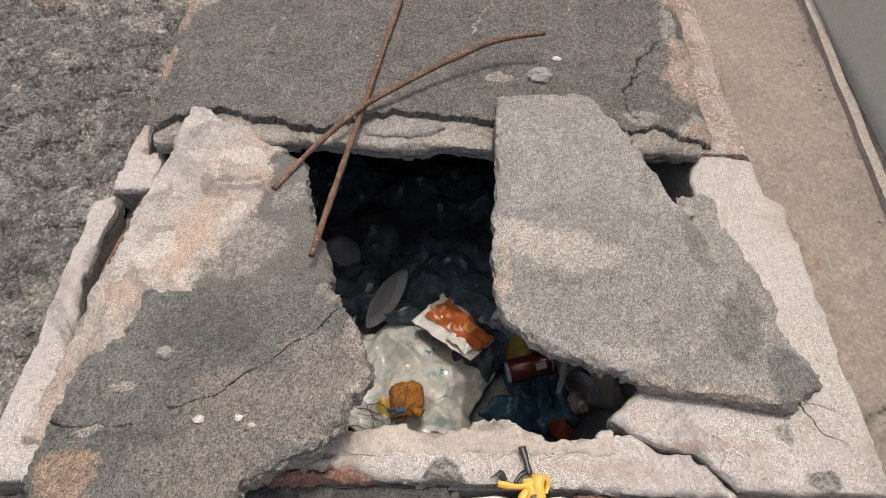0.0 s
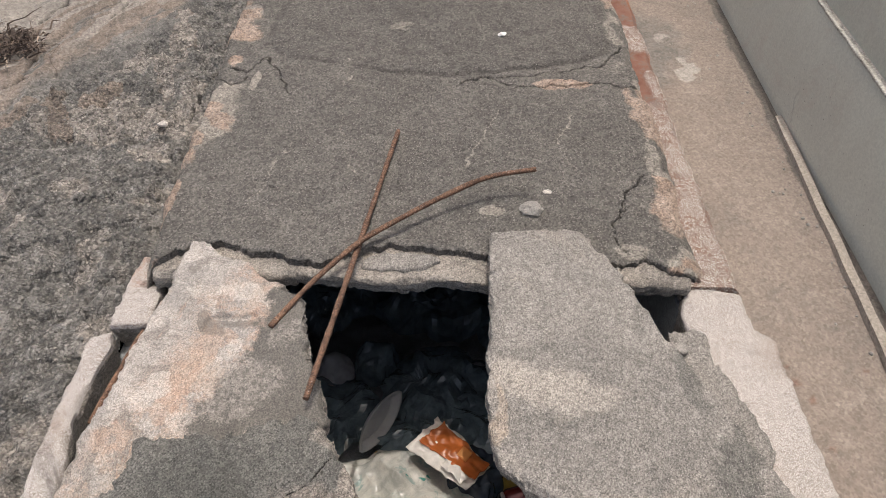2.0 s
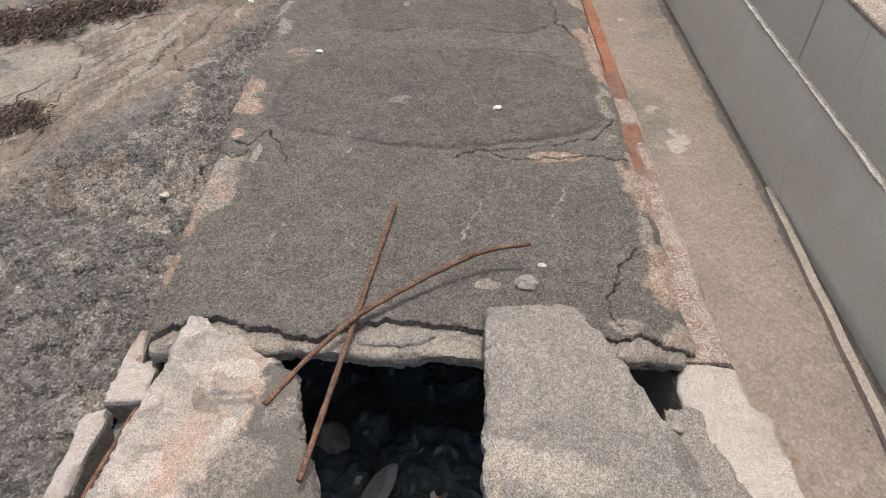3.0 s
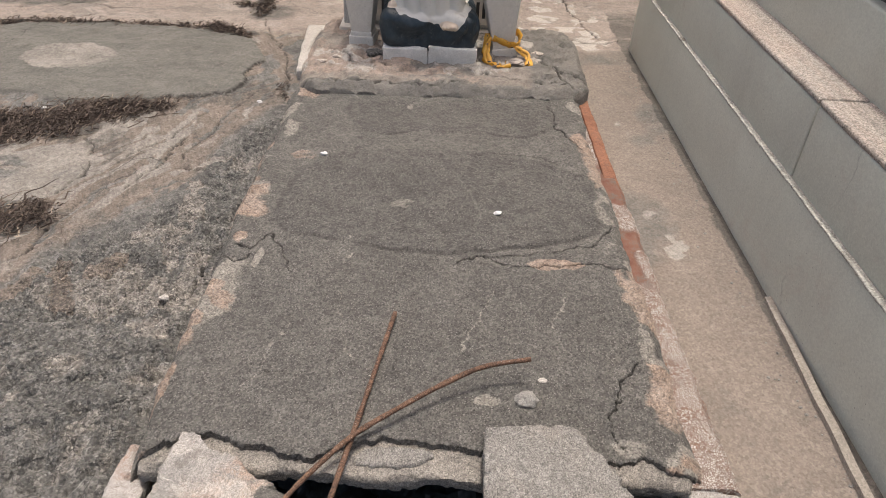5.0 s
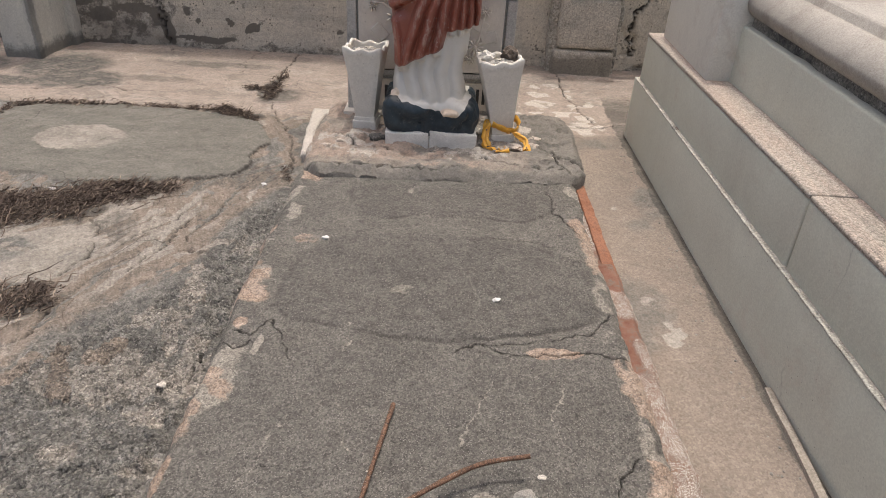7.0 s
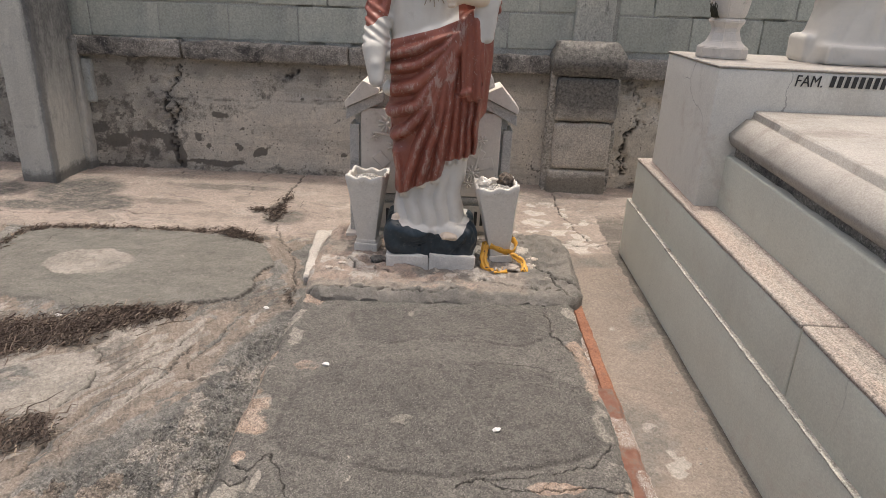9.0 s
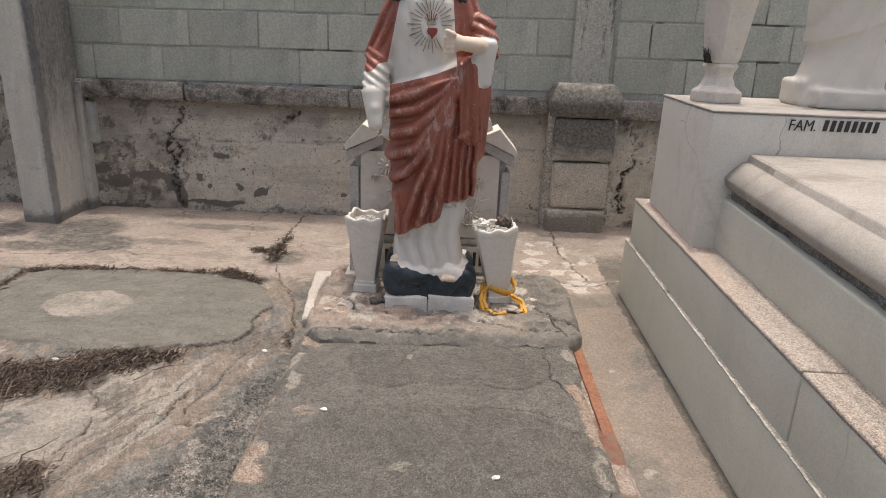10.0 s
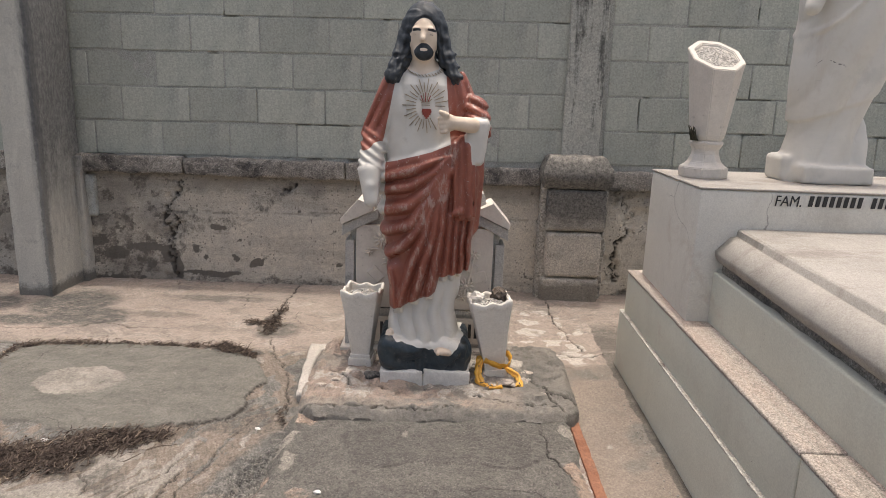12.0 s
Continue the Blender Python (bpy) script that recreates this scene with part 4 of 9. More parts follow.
# the cover slab: a cast slab below, an uneven coat of mortar on it
def slab_material():
    k = Nodes("mortar_coat", 0.93)
    patch, lite, crack, rust = (k.attr(a) for a in ("patch", "lite", "crack", "rust"))
    c = k.mix(k.span(k.noise(4, 6, 0.7, 0.5), 0.35, 0.65), (0.112, 0.105, 0.093), (0.154, 0.144, 0.128))
    c = k.mix(patch, c, k.mix(k.span(k.noise(6, 6, 0.7), 0.35, 0.65), (0.100, 0.094, 0.084), (0.126, 0.118, 0.105)))
    c = k.mix(k.ragged(lite, 45, 0.8), c, (0.27, 0.248, 0.213))
    c = k.mix(k.ragged(rust, 40, 0.8), c, k.mix(k.span(k.noise(18, 5, 0.7), 0.4, 0.6), (0.35, 0.278, 0.225), (0.29, 0.215, 0.165)))
    g = k.math("MULTIPLY", k.span(k.cells(330, "F1", "Color"), 0.1, 0.9, 0.55, 1.45), k.math("MULTIPLY", k.span(k.cells(170, "F1", "Color"), 0.1, 0.9, 0.80, 1.20), k.span(k.noise(28, 5, 0.7), 0.36, 0.64, 0.84, 1.16)))
    c = k.mix(1.0, c, g, "MULTIPLY")
    dots = k.math("MULTIPLY", k.span(k.cells(230), 0.20, 0.36, 1.0, 0.0), k.span(k.cells(230, "F1", "Color"), 0.50, 0.62))
    c = k.mix(k.math("MULTIPLY", dots, k.span(k.noise(16, 5, 0.7), 0.36, 0.62, 0.40, 0.95)), c, (0.33, 0.312, 0.28))
    holes = k.span(k.cells(140), 0.12, 0.26, 1.0, 0.0)
    c = k.mix(k.math("MULTIPLY", holes, k.span(k.noise(36, 3), 0.46, 0.56, 0.0, 0.8)), c, (0.035, 0.033, 0.03))
    blot = k.span(k.noise(34, 7, 0.8), 0.55, 0.68, 0.0, 0.5)
    c = k.mix(blot, c, k.mix(1.0, c, (0.55, 0.55, 0.54), "MULTIPLY"))
    scratch = k.hairlines(2.6, 0.005, 0.50)
    c = k.mix(k.math("MULTIPLY", scratch, 0.32), c, (0.25, 0.236, 0.21))
    flake = k.span(k.noise(60, 8, 0.85), 0.60, 0.68, 0.0, 0.5)
    c = k.mix(flake, c, (0.27, 0.25, 0.22))
    c = k.mix(crack, c, (0.026, 0.024, 0.021))
    h = k.math("ADD", k.math("MULTIPLY", k.noise(300, 5, 0.85), 0.6), k.math("MULTIPLY", k.noise(34, 8, 0.75), 0.8))
    return k.done(c, h, 1.0, 0.005)


FRONT = [(-0.493, 1.490), (-0.467, 1.523), (-0.430, 1.544), (-0.381, 1.560), (-0.325, 1.541), (-0.266, 1.530), (-0.200, 1.518), (-0.136, 1.548), (-0.079, 1.563), (-0.012, 1.559), (0.084, 1.545), (0.207, 1.539), (0.302, 1.532), (0.380, 1.543), (0.408, 1.520), (0.452, 1.515)]


def build_cover():
    u, v = np.meshgrid(np.linspace(0, 1, 400), np.linspace(0, 1, 620))
    yy = 1.52 + v * 1.53
    xl = np.interp(yy, [1.5, 1.6, 1.9, 2.4, 3.05], [-0.512, -0.527, -0.538, -0.545, -0.545]) + (wave(yy * 0, yy, 22, 5, 3) - 0.5) * 0.016
    xr = np.interp(yy, [1.5, 1.9, 2.6, 3.05], [0.455, 0.466, 0.468, 0.478]) + (wave(yy * 0 + 3, yy, 20, 6, 3) - 0.5) * 0.02
    x = xl + (xr - xl) * u
    front = lerp_table(x, FRONT) + (wave(x, x * 0, 60, 8, 3) - 0.5) * 0.016 + (wave(x, x * 0, 190, 9, 2) - 0.5) * 0.008
    y = front + (3.06 - front) * v
    wx, wy = x + (wave(x, y, 5, 13, 3) - 0.5) * 0.10, y + (wave(x, y, 5, 14, 3) - 0.5) * 0.10
    one = (np.abs((wx + 0.005) / 0.42) ** 2.8 + np.abs((wy - 2.365) / 0.255) ** 2.8) ** 0.357
    two = (np.abs((wx - 0.03) / 0.34) ** 4 + np.abs((wy - 2.86) / 0.13) ** 4) ** 0.25
    three = (np.abs((wx + 0.02) / 0.42) ** 4 + np.abs((wy - 1.80) / 0.25) ** 4) ** 0.25
    patch = np.maximum.reduce([1 - ease(one, 0.97, 1.0), (1 - ease(two, 0.96, 1.0)) * 0.9, (1 - ease(three, 0.7, 1.1)) * 0.4])
    crack = np.zeros_like(x)
    for line, w in (
        ([(0.033, 2.073), (0.1, 2.105), (0.165, 2.072), (0.244, 2.062), (0.381, 2.082), (0.474, 2.08)], 0.0038),
        ([(0.073, 2.109), (0.18, 2.105), (0.278, 2.125), (0.397, 2.181), (0.445, 2.247)], 0.0032),
        ([(0.33, 1.55), (0.318, 1.625), (0.35, 1.679), (0.401, 1.766)], 0.0026),
        ([(-0.486, 2.11), (-0.434, 2.092), (-0.405, 2.14), (-0.369, 2.097), (-0.331, 2.014)], 0.0030),
        ([(-0.50, 2.06), (-0.46, 2.04), (-0.43, 2.075)], 0.0030),
        ([(0.10, 2.60), (0.22, 2.63), (0.38, 2.57)], 0.0030),
        ([(0.36, 3.0), (0.38, 2.80), (0.44, 2.68)], 0.0032),
        ([(-0.315, 1.708), (-0.239, 1.699)], 0.0020),
    ):
        crack = np.maximum(crack, groove(x, y, line, w, int(w * 9000) + len(line), 0.020))
    scratch = np.zeros_like(x)
    for line in ([(-0.30, 1.83), (-0.314, 1.798), (-0.346, 1.665)], [(-0.227, 1.962), (-0.19, 1.873), (-0.161, 1.747)], [(0.121, 1.967), (0.075, 1.84), (0.057, 1.79)], [(-0.20, 2.16), (-0.21, 2.05)], [(0.28, 1.95), (0.25, 1.86), (0.27, 1.78)], [(0.40, 1.95), (0.43, 1.84)]):
        scratch = np.maximum(scratch, groove(x, y, line, 0.006, len(line) + 40, 0.02))
    outline = np.maximum((1 - ease(np.abs(one - 0.99), 0.006, 0.03)) * ease(wave(x, y, 6, 51, 3), 0.40, 0.56), (1 - ease(np.abs(two - 0.98), 0.01, 0.05)) * ease(wave(x, y, 7, 53, 3), 0.48, 0.60) * 0.8)
    crack = np.maximum(crack, outline * 0.30)
    z = 0.118 + patch * 0.004 + (wave(x, y, 3, 21, 3) - 0.5) * 0.012 + (wave(x, y, 90, 23, 3) - 0.5) * 0.006 + (wave(x, y, 20, 25, 3) - 0.5) * 0.004
    z = z - crack * 0.006
    side = np.minimum(x - xl, (xr - x) * 1.6)
    z = z - np.where(u < 0.5, 0.0, 0.016) * (1 - ease(side + (wave(x, y, 18, 27) - 0.5) * 0.03, -0.01, 0.05)) ** 1.5
    foot = slope(y) - 0.002
    rise = ease(x - xl + (wave(x, y, 16, 28, 4) - 0.5) * 0.030, -0.004, 0.042)
    z = foot + (z - foot) * rise
    lip = y - front
    z = z + 0.003 * (1 - ease(lip, 0.0, 0.05)) - 0.002 * (1 - ease(lip, 0.0, 0.004))
    left = 1 - ease(side + (wave(x, y, 9, 31) - 0.5) * 0.12, 0.05, 0.12)
    rust = left * ease(wave(x, y, 7, 33, 3), 0.5, 0.62) * 0.7
    spot = 1 - ease(np.hypot((x - 0.275) / 0.06, (y - 2.075) / 0.022) + (wave(x, y, 25, 35) - 0.5), 0.7, 1.1)
    rust = np.maximum(rust, spot * 0.8)
    rust = np.maximum(rust, marks(x, y, [(-0.494, 1.95, 0.05, 0.035, 0.9), (-0.505, 1.84, 0.03, 0.05, 0.8), (-0.506, 1.66, 0.03, 0.07, 0.8), (-0.47, 2.13, 0.025, 0.03, 0.8), (-0.40, 2.56, 0.04, 0.03, 0.5), (-0.53, 2.6, 0.02, 0.10, 0.6)], 45))
    lite = left * ease(wave(x, y, 11, 37, 3), 0.50, 0.60) * 0.7
    lite = np.maximum(lite, scratch * 0.55)
    for px, py, rx, ry, a in ((0.10, 1.655, 0.028, 0.016, 0.8), (-0.10, 2.31, 0.04, 0.03, 0.5), (-0.415, 2.06, 0.012, 0.045, 0.9), (0.345, 1.56, 0.045, 0.03, 0.6), (-0.02, 2.06, 0.02, 0.016, 0.35), (-0.11, 2.93, 0.014, 0.03, 0.6)):
        lite = np.maximum(lite, a * (1 - ease(np.hypot((x - px) / rx, (y - py) / ry) + (wave(x, y, 40, 39) - 0.5) * 0.8, 0.5, 1.1)))
    band = (1 - ease(np.abs(wy - 2.64), 0.05, 0.09)) * 0.22 + (1 - ease(np.abs(wx - 0.40), 0.02, 0.06)) * ease(wave(x, y, 6, 43), 0.45, 0.6) * 0.35
    lite = np.maximum(lite, band)
    ob = sheet("mortar_coat", x, y, z, None, slab_material(), {"patch": patch, "lite": lite, "crack": crack, "rust": rust}, skirt=0.017)
    ob.parent = grave
    tagged(ob, "weathered dark grey mortar coat with cracks")


build_cover()
lower = [(-0.478, 1.487), (-0.40, 1.492), (-0.31, 1.490), (-0.24, 1.502), (-0.16, 1.495), (-0.08, 1.488), (0.0, 1.50), (0.08, 1.492), (0.2, 1.50), (0.3, 1.496), (0.38, 1.50), (0.435, 1.492), (0.45, 1.56), (0.44, 1.70), (-0.48, 1.70), (-0.492, 1.56)]
shard("cast_slab", lower, flat(0.106), 0.028, [EDGE, BROKEN], 5, 0.004, 0.0025, 0.004, parent=grave)
bm = bmesh.new()
box(bm, (-0.485, 1.69, 0.07), (0.45, 3.2, 0.099))
part("cast_slab", bm, EDGE, grave)
strip = [(-0.14, 1.535), (-0.10, 1.552), (-0.05, 1.556), (0.0, 1.548), (0.012, 1.535), (-0.03, 1.515), (-0.09, 1.51), (-0.13, 1.515)]
shard("loose_flake", strip, flat(0.113), 0.012, [BROKEN, EDGE], 9, 0.004, 0.004, 0.002, parent=grave)


# kerbs
def kerb_material():
    k = Nodes("worn_terrazzo_kerb", 0.8)
    bare = k.attr("bare")
    e = k.cells(250, "DISTANCE_TO_EDGE")
    chip = k.mix(k.span(k.cells(250, "F1", "Color"), 0.2, 0.8), (0.50, 0.455, 0.41), (0.66, 0.62, 0.57))
    t = k.mix(k.span(e, 0.04, 0.20), (0.20, 0.13, 0.095), chip)
    t = k.mix(k.span(k.noise(14, 7, 0.8), 0.52, 0.64, 0.0, 0.8), t, (0.205, 0.149, 0.118))
    chips_gone = k.math("MULTIPLY", k.span(k.cells(250, "F1", "Color"), 0.35, 0.50, 1.0, 0.0), k.span(k.noise(20, 6, 0.8), 0.44, 0.60))
    t = k.mix(chips_gone, t, (0.235, 0.135, 0.095))
    r = k.mix(k.span(k.noise(26, 6, 0.7), 0.35, 0.65), (0.205, 0.090, 0.058), (0.275, 0.145, 0.104))
    r = k.mix(k.span(k.noise(13, 8, 0.85), 0.50, 0.60), r, (0.19, 0.155, 0.13))
    c = k.mix(bare, t, r)
    h = k.math("ADD", k.span(e, 0.0, 0.2), k.noise(70, 6, 0.7))
    return k.done(c, h, 0.6, 0.004)


def build_kerb():
    u, v = np.meshgrid(np.linspace(0, 1, 26), np.linspace(0, 1, 400))
    y0 = 1.507 + v * 1.603
    xl = np.interp(y0, [1.42, 1.47, 1.51, 1.55, 1.9, 2.3, 2.6, 3.11], [0.418, 0.416, 0.430, 0.440, 0.455, 0.455, 0.458, 0.468]) + (wave(y0 * 0 + 5, y0, 40, 4, 3) - 0.5) * 0.012
    xr = np.interp(y0, [1.42, 1.9, 2.6, 3.11], [0.529, 0.522, 0.530, 0.524]) + (wave(y0 * 0, y0, 30, 3, 3) - 0.5) * 0.012
    x, y = xl + (xr - xl) * u, y0
    bare = ease(wave(x, y, 9, 5, 3) + np.interp(y, [1.4, 1.75, 2.1, 2.4, 2.55, 3.1], [-0.5, -0.22, -0.02, 0.05, 0.5, 0.6]) - 0.25 * (x - 0.49) / 0.03 * 0.25, 0.48, 0.56)
    white = 1 - ease(x - np.interp(y, [2.6, 3.1], [0.478, 0.486]) + (wave(x, y, 35, 9) - 0.5) * 0.008, 0.0, 0.004)
    bare = bare * (1 - white * ease(y, 2.6, 2.65))
    z = np.interp(y, [1.42, 1.6, 2.0, 3.1], [0.084, 0.086, 0.090, 0.092]) + (1 - bare) * 0.006 + (wave(x, y, 50, 7, 3) - 0.5) * 0.006
    z = z - 0.012 * (1 - ease(np.minimum(xr - x, 0.1), 0.0, 0.015))
    z = z - 0.03 * ease(y, 2.55, 2.56) * ease(x, 0.482, 0.486)
    ob = sheet("kerb", x, y, z, None, kerb_material(), {"bare": bare}, base=0.0)
    ob.parent = grave
    tagged(ob, "terrazzo kerb worn down to red brick")


build_kerb()
bm = fine_box((0.486, 2.50, 0.03), (0.523, 3.12, 0.0885), 0.012, 0.003, 30, 3, 0.003)
part("brick_course", sheared(bm, 0.010, 2.56), concrete("red_brick_course", (0.25, 0.108, 0.062), (0.30, 0.142, 0.088), ((0.20, 0.125, 0.09), 12.0, 0.56), 0.05, 7.0, grains=(0.7, 1.3), scale=220), grave, "bare red brick edging")
TB = [TERRAZZO, EDGE]
shard("kerb_block", [(0.269, 1.084), (0.226, 1.044), (0.252, 1.022), (0.287, 1.004), (0.328, 0.998), (0.352, 0.974), (0.376, 0.952), (0.561, 0.95), (0.560, 1.17), (0.557, 1.417), (0.531, 1.424), (0.527, 1.50), (0.475, 1.522), (0.432, 1.512), (0.414, 1.46), (0.416, 1.40), (0.405, 1.3), (0.385, 1.2), (0.33, 1.12)], flat(0.084), 0.10, TB, 22, 0.004, 0.0022, 0.002, parent=grave, zones={"dark": [(0.485, 0.965, 0.035, 0.022, 0.85), (0.45, 1.02, 0.012, 0.012, 0.6)], "tan": [(0.33, 1.0, 0.10, 0.010, 0.6), (0.27, 1.04, 0.03, 0.02, 0.3)]})
shard("kerb_block", [(-0.36, 0.968), (-0.1, 0.970), (-0.06, 0.958), (0.1, 0.957), (0.2, 0.949), (0.374, 0.945), (0.351, 0.973), (0.328, 0.997), (0.287, 1.003), (0.252, 1.021), (0.215, 1.020), (0.10, 0.998), (0.0, 1.004), (-0.10, 0.998), (-0.36, 1.0)], flat(0.079), 0.10, TB, 23, 0.004, 0.004, 0.002, parent=grave, zones={"dark": [(0.005, 0.962, 0.045, 0.016, 0.95), (-0.14, 0.985, 0.035, 0.018, 0.8)], "tan": [(-0.13, 0.962, 0.09, 0.007, 1.0), (0.22, 0.975, 0.10, 0.008, 0.6)]})
shard("broken_mortar", [(-0.16, 0.99), (-0.125, 1.018), (-0.09, 1.022), (-0.05, 1.030), (0.0, 1.024), (0.03, 1.022), (0.06, 1.038), (0.095, 1.040), (0.12, 1.026), (0.15, 1.012), (0.185, 1.014), (0.228, 1.028), (0.226, 0.995), (0.0, 0.985)], flat(0.081), 0.11, [concrete("pale_kerb_mortar", (0.36, 0.312, 0.268), (0.45, 0.395, 0.345), ((0.26, 0.235, 0.205), 16, 0.55), 0.05, 10.0, 0.8, 0.4, 0.003, (0.8, 1.2), zones=ZONES), EDGE], 24, 0.004, 0.006, 0.004, parent=grave, zones={"dark": [(0.07, 1.02, 0.025, 0.012, 0.5), (-0.13, 1.01, 0.03, 0.02, 0.4)], "lite": [(0.15, 1.0, 0.06, 0.012, 0.5)]})
shard("brick_edge", [(-0.23, 0.957), (-0.16, 0.955), (-0.075, 0.958), (-0.07, 0.972), (-0.22, 0.972)], flat(0.073), 0.03, [BRICK, BRICK], 28, 0.004, 0.005, 0.004, parent=grave)
shard("brick_edge", [(0.19, 0.936), (0.37, 0.933), (0.37, 0.952), (0.17, 0.952)], flat(0.060), 0.03, [BRICK, BRICK], 29, 0.004, 0.004, 0.003, parent=grave)
DARK_EDGE = concrete("dark_crumbled_mortar", (0.06, 0.058, 0.055), (0.13, 0.122, 0.112), ((0.22, 0.20, 0.175), 14.0, 0.56), 0.1, 22.0, 0.95, 1.0, 0.006, (0.5, 1.5))
shard("crumbled_edge", [(-0.42, 0.925), (-0.28, 0.935), (-0.05, 0.932), (0.03, 0.940), (0.03, 0.965), (-0.42, 0.965)], flat(0.046), 0.05, [DARK_EDGE, DARK_EDGE], 30, 0.004, 0.009, 0.008, parent=grave)
shard("crumbled_edge", [(-0.45, 0.895), (-0.30, 0.905), (-0.10, 0.915), (0.02, 0.925), (0.02, 0.94), (-0.45, 0.94)], flat(0.030), 0.04, [DARK_EDGE, DARK_EDGE], 32, 0.004, 0.009, 0.008, parent=grave)
shard("kerb_block", [(-0.531, 1.405), (-0.464, 1.409), (-0.470, 1.505), (-0.500, 1.525), (-0.522, 1.585), (-0.536, 1.58), (-0.537, 1.50)], tilt(0.080, 1.42, -0.13), 0.09, TB, 25, 0.0035, 0.002, 0.0015, parent=grave, zones={"tan": [(-0.525, 1.55, 0.02, 0.04, 0.8), (-0.50, 1.51, 0.03, 0.015, 0.6)], "dark": [(-0.485, 1.505, 0.02, 0.012, 0.9)]})
shard("kerb_block", [(-0.556, 1.393), (-0.521, 1.396), (-0.512, 1.375), (-0.520, 1.31), (-0.524, 1.24), (-0.495, 1.12), (-0.44, 0.95), (-0.566, 0.945), (-0.560, 1.03), (-0.553, 1.138), (-0.557, 1.25)], flat(0.078), 0.10, TB, 26, 0.004, 0.0022, 0.0015, parent=grave)

# footing of the headstone
def footing_material():
    """Dusty crumbled mortar: pinkish dust, pale lumps, rough grey where the coat is left."""
    k = Nodes("crumbling_footing", 0.95)
    patch, lite, crack, warm = (k.attr(a) for a in ("patch", "lite", "crack", "rust"))
    dust = k.mix(k.span(k.noise(11, 8, 0.78, 0.4), 0.38, 0.62), (0.225, 0.195, 0.165), (0.325, 0.282, 0.24))
    grey = k.mix(k.span(k.noise(9, 7, 0.75), 0.38, 0.62), (0.16, 0.15, 0.134), (0.235, 0.217, 0.19))
    c = k.mix(k.ragged(patch, 22, 0.8), dust, grey)
    c = k.mix(k.math("MULTIPLY", k.ragged(warm, 24, 1.0), 0.8), c, k.mix(k.span(k.noise(20, 6, 0.75), 0.4, 0.6), (0.40, 0.315, 0.26), (0.33, 0.25, 0.20)))
    c = k.mix(k.ragged(lite, 30, 1.0), c, (0.46, 0.42, 0.37))
    c = k.mix(k.span(k.noise(30, 8, 0.82), 0.55, 0.64, 0.0, 0.6), c, (0.115, 0.105, 0.092))
    c, g = grain(k, c, 0.78, 1.22, 190)
    c = k.mix(crack, c, (0.035, 0.031, 0.027))
    h = k.math("ADD", k.math("MULTIPLY", k.noise(150, 5, 0.8), 0.5), k.noise(30, 8, 0.75))
    return k.done(c, h, 1.0, 0.007)


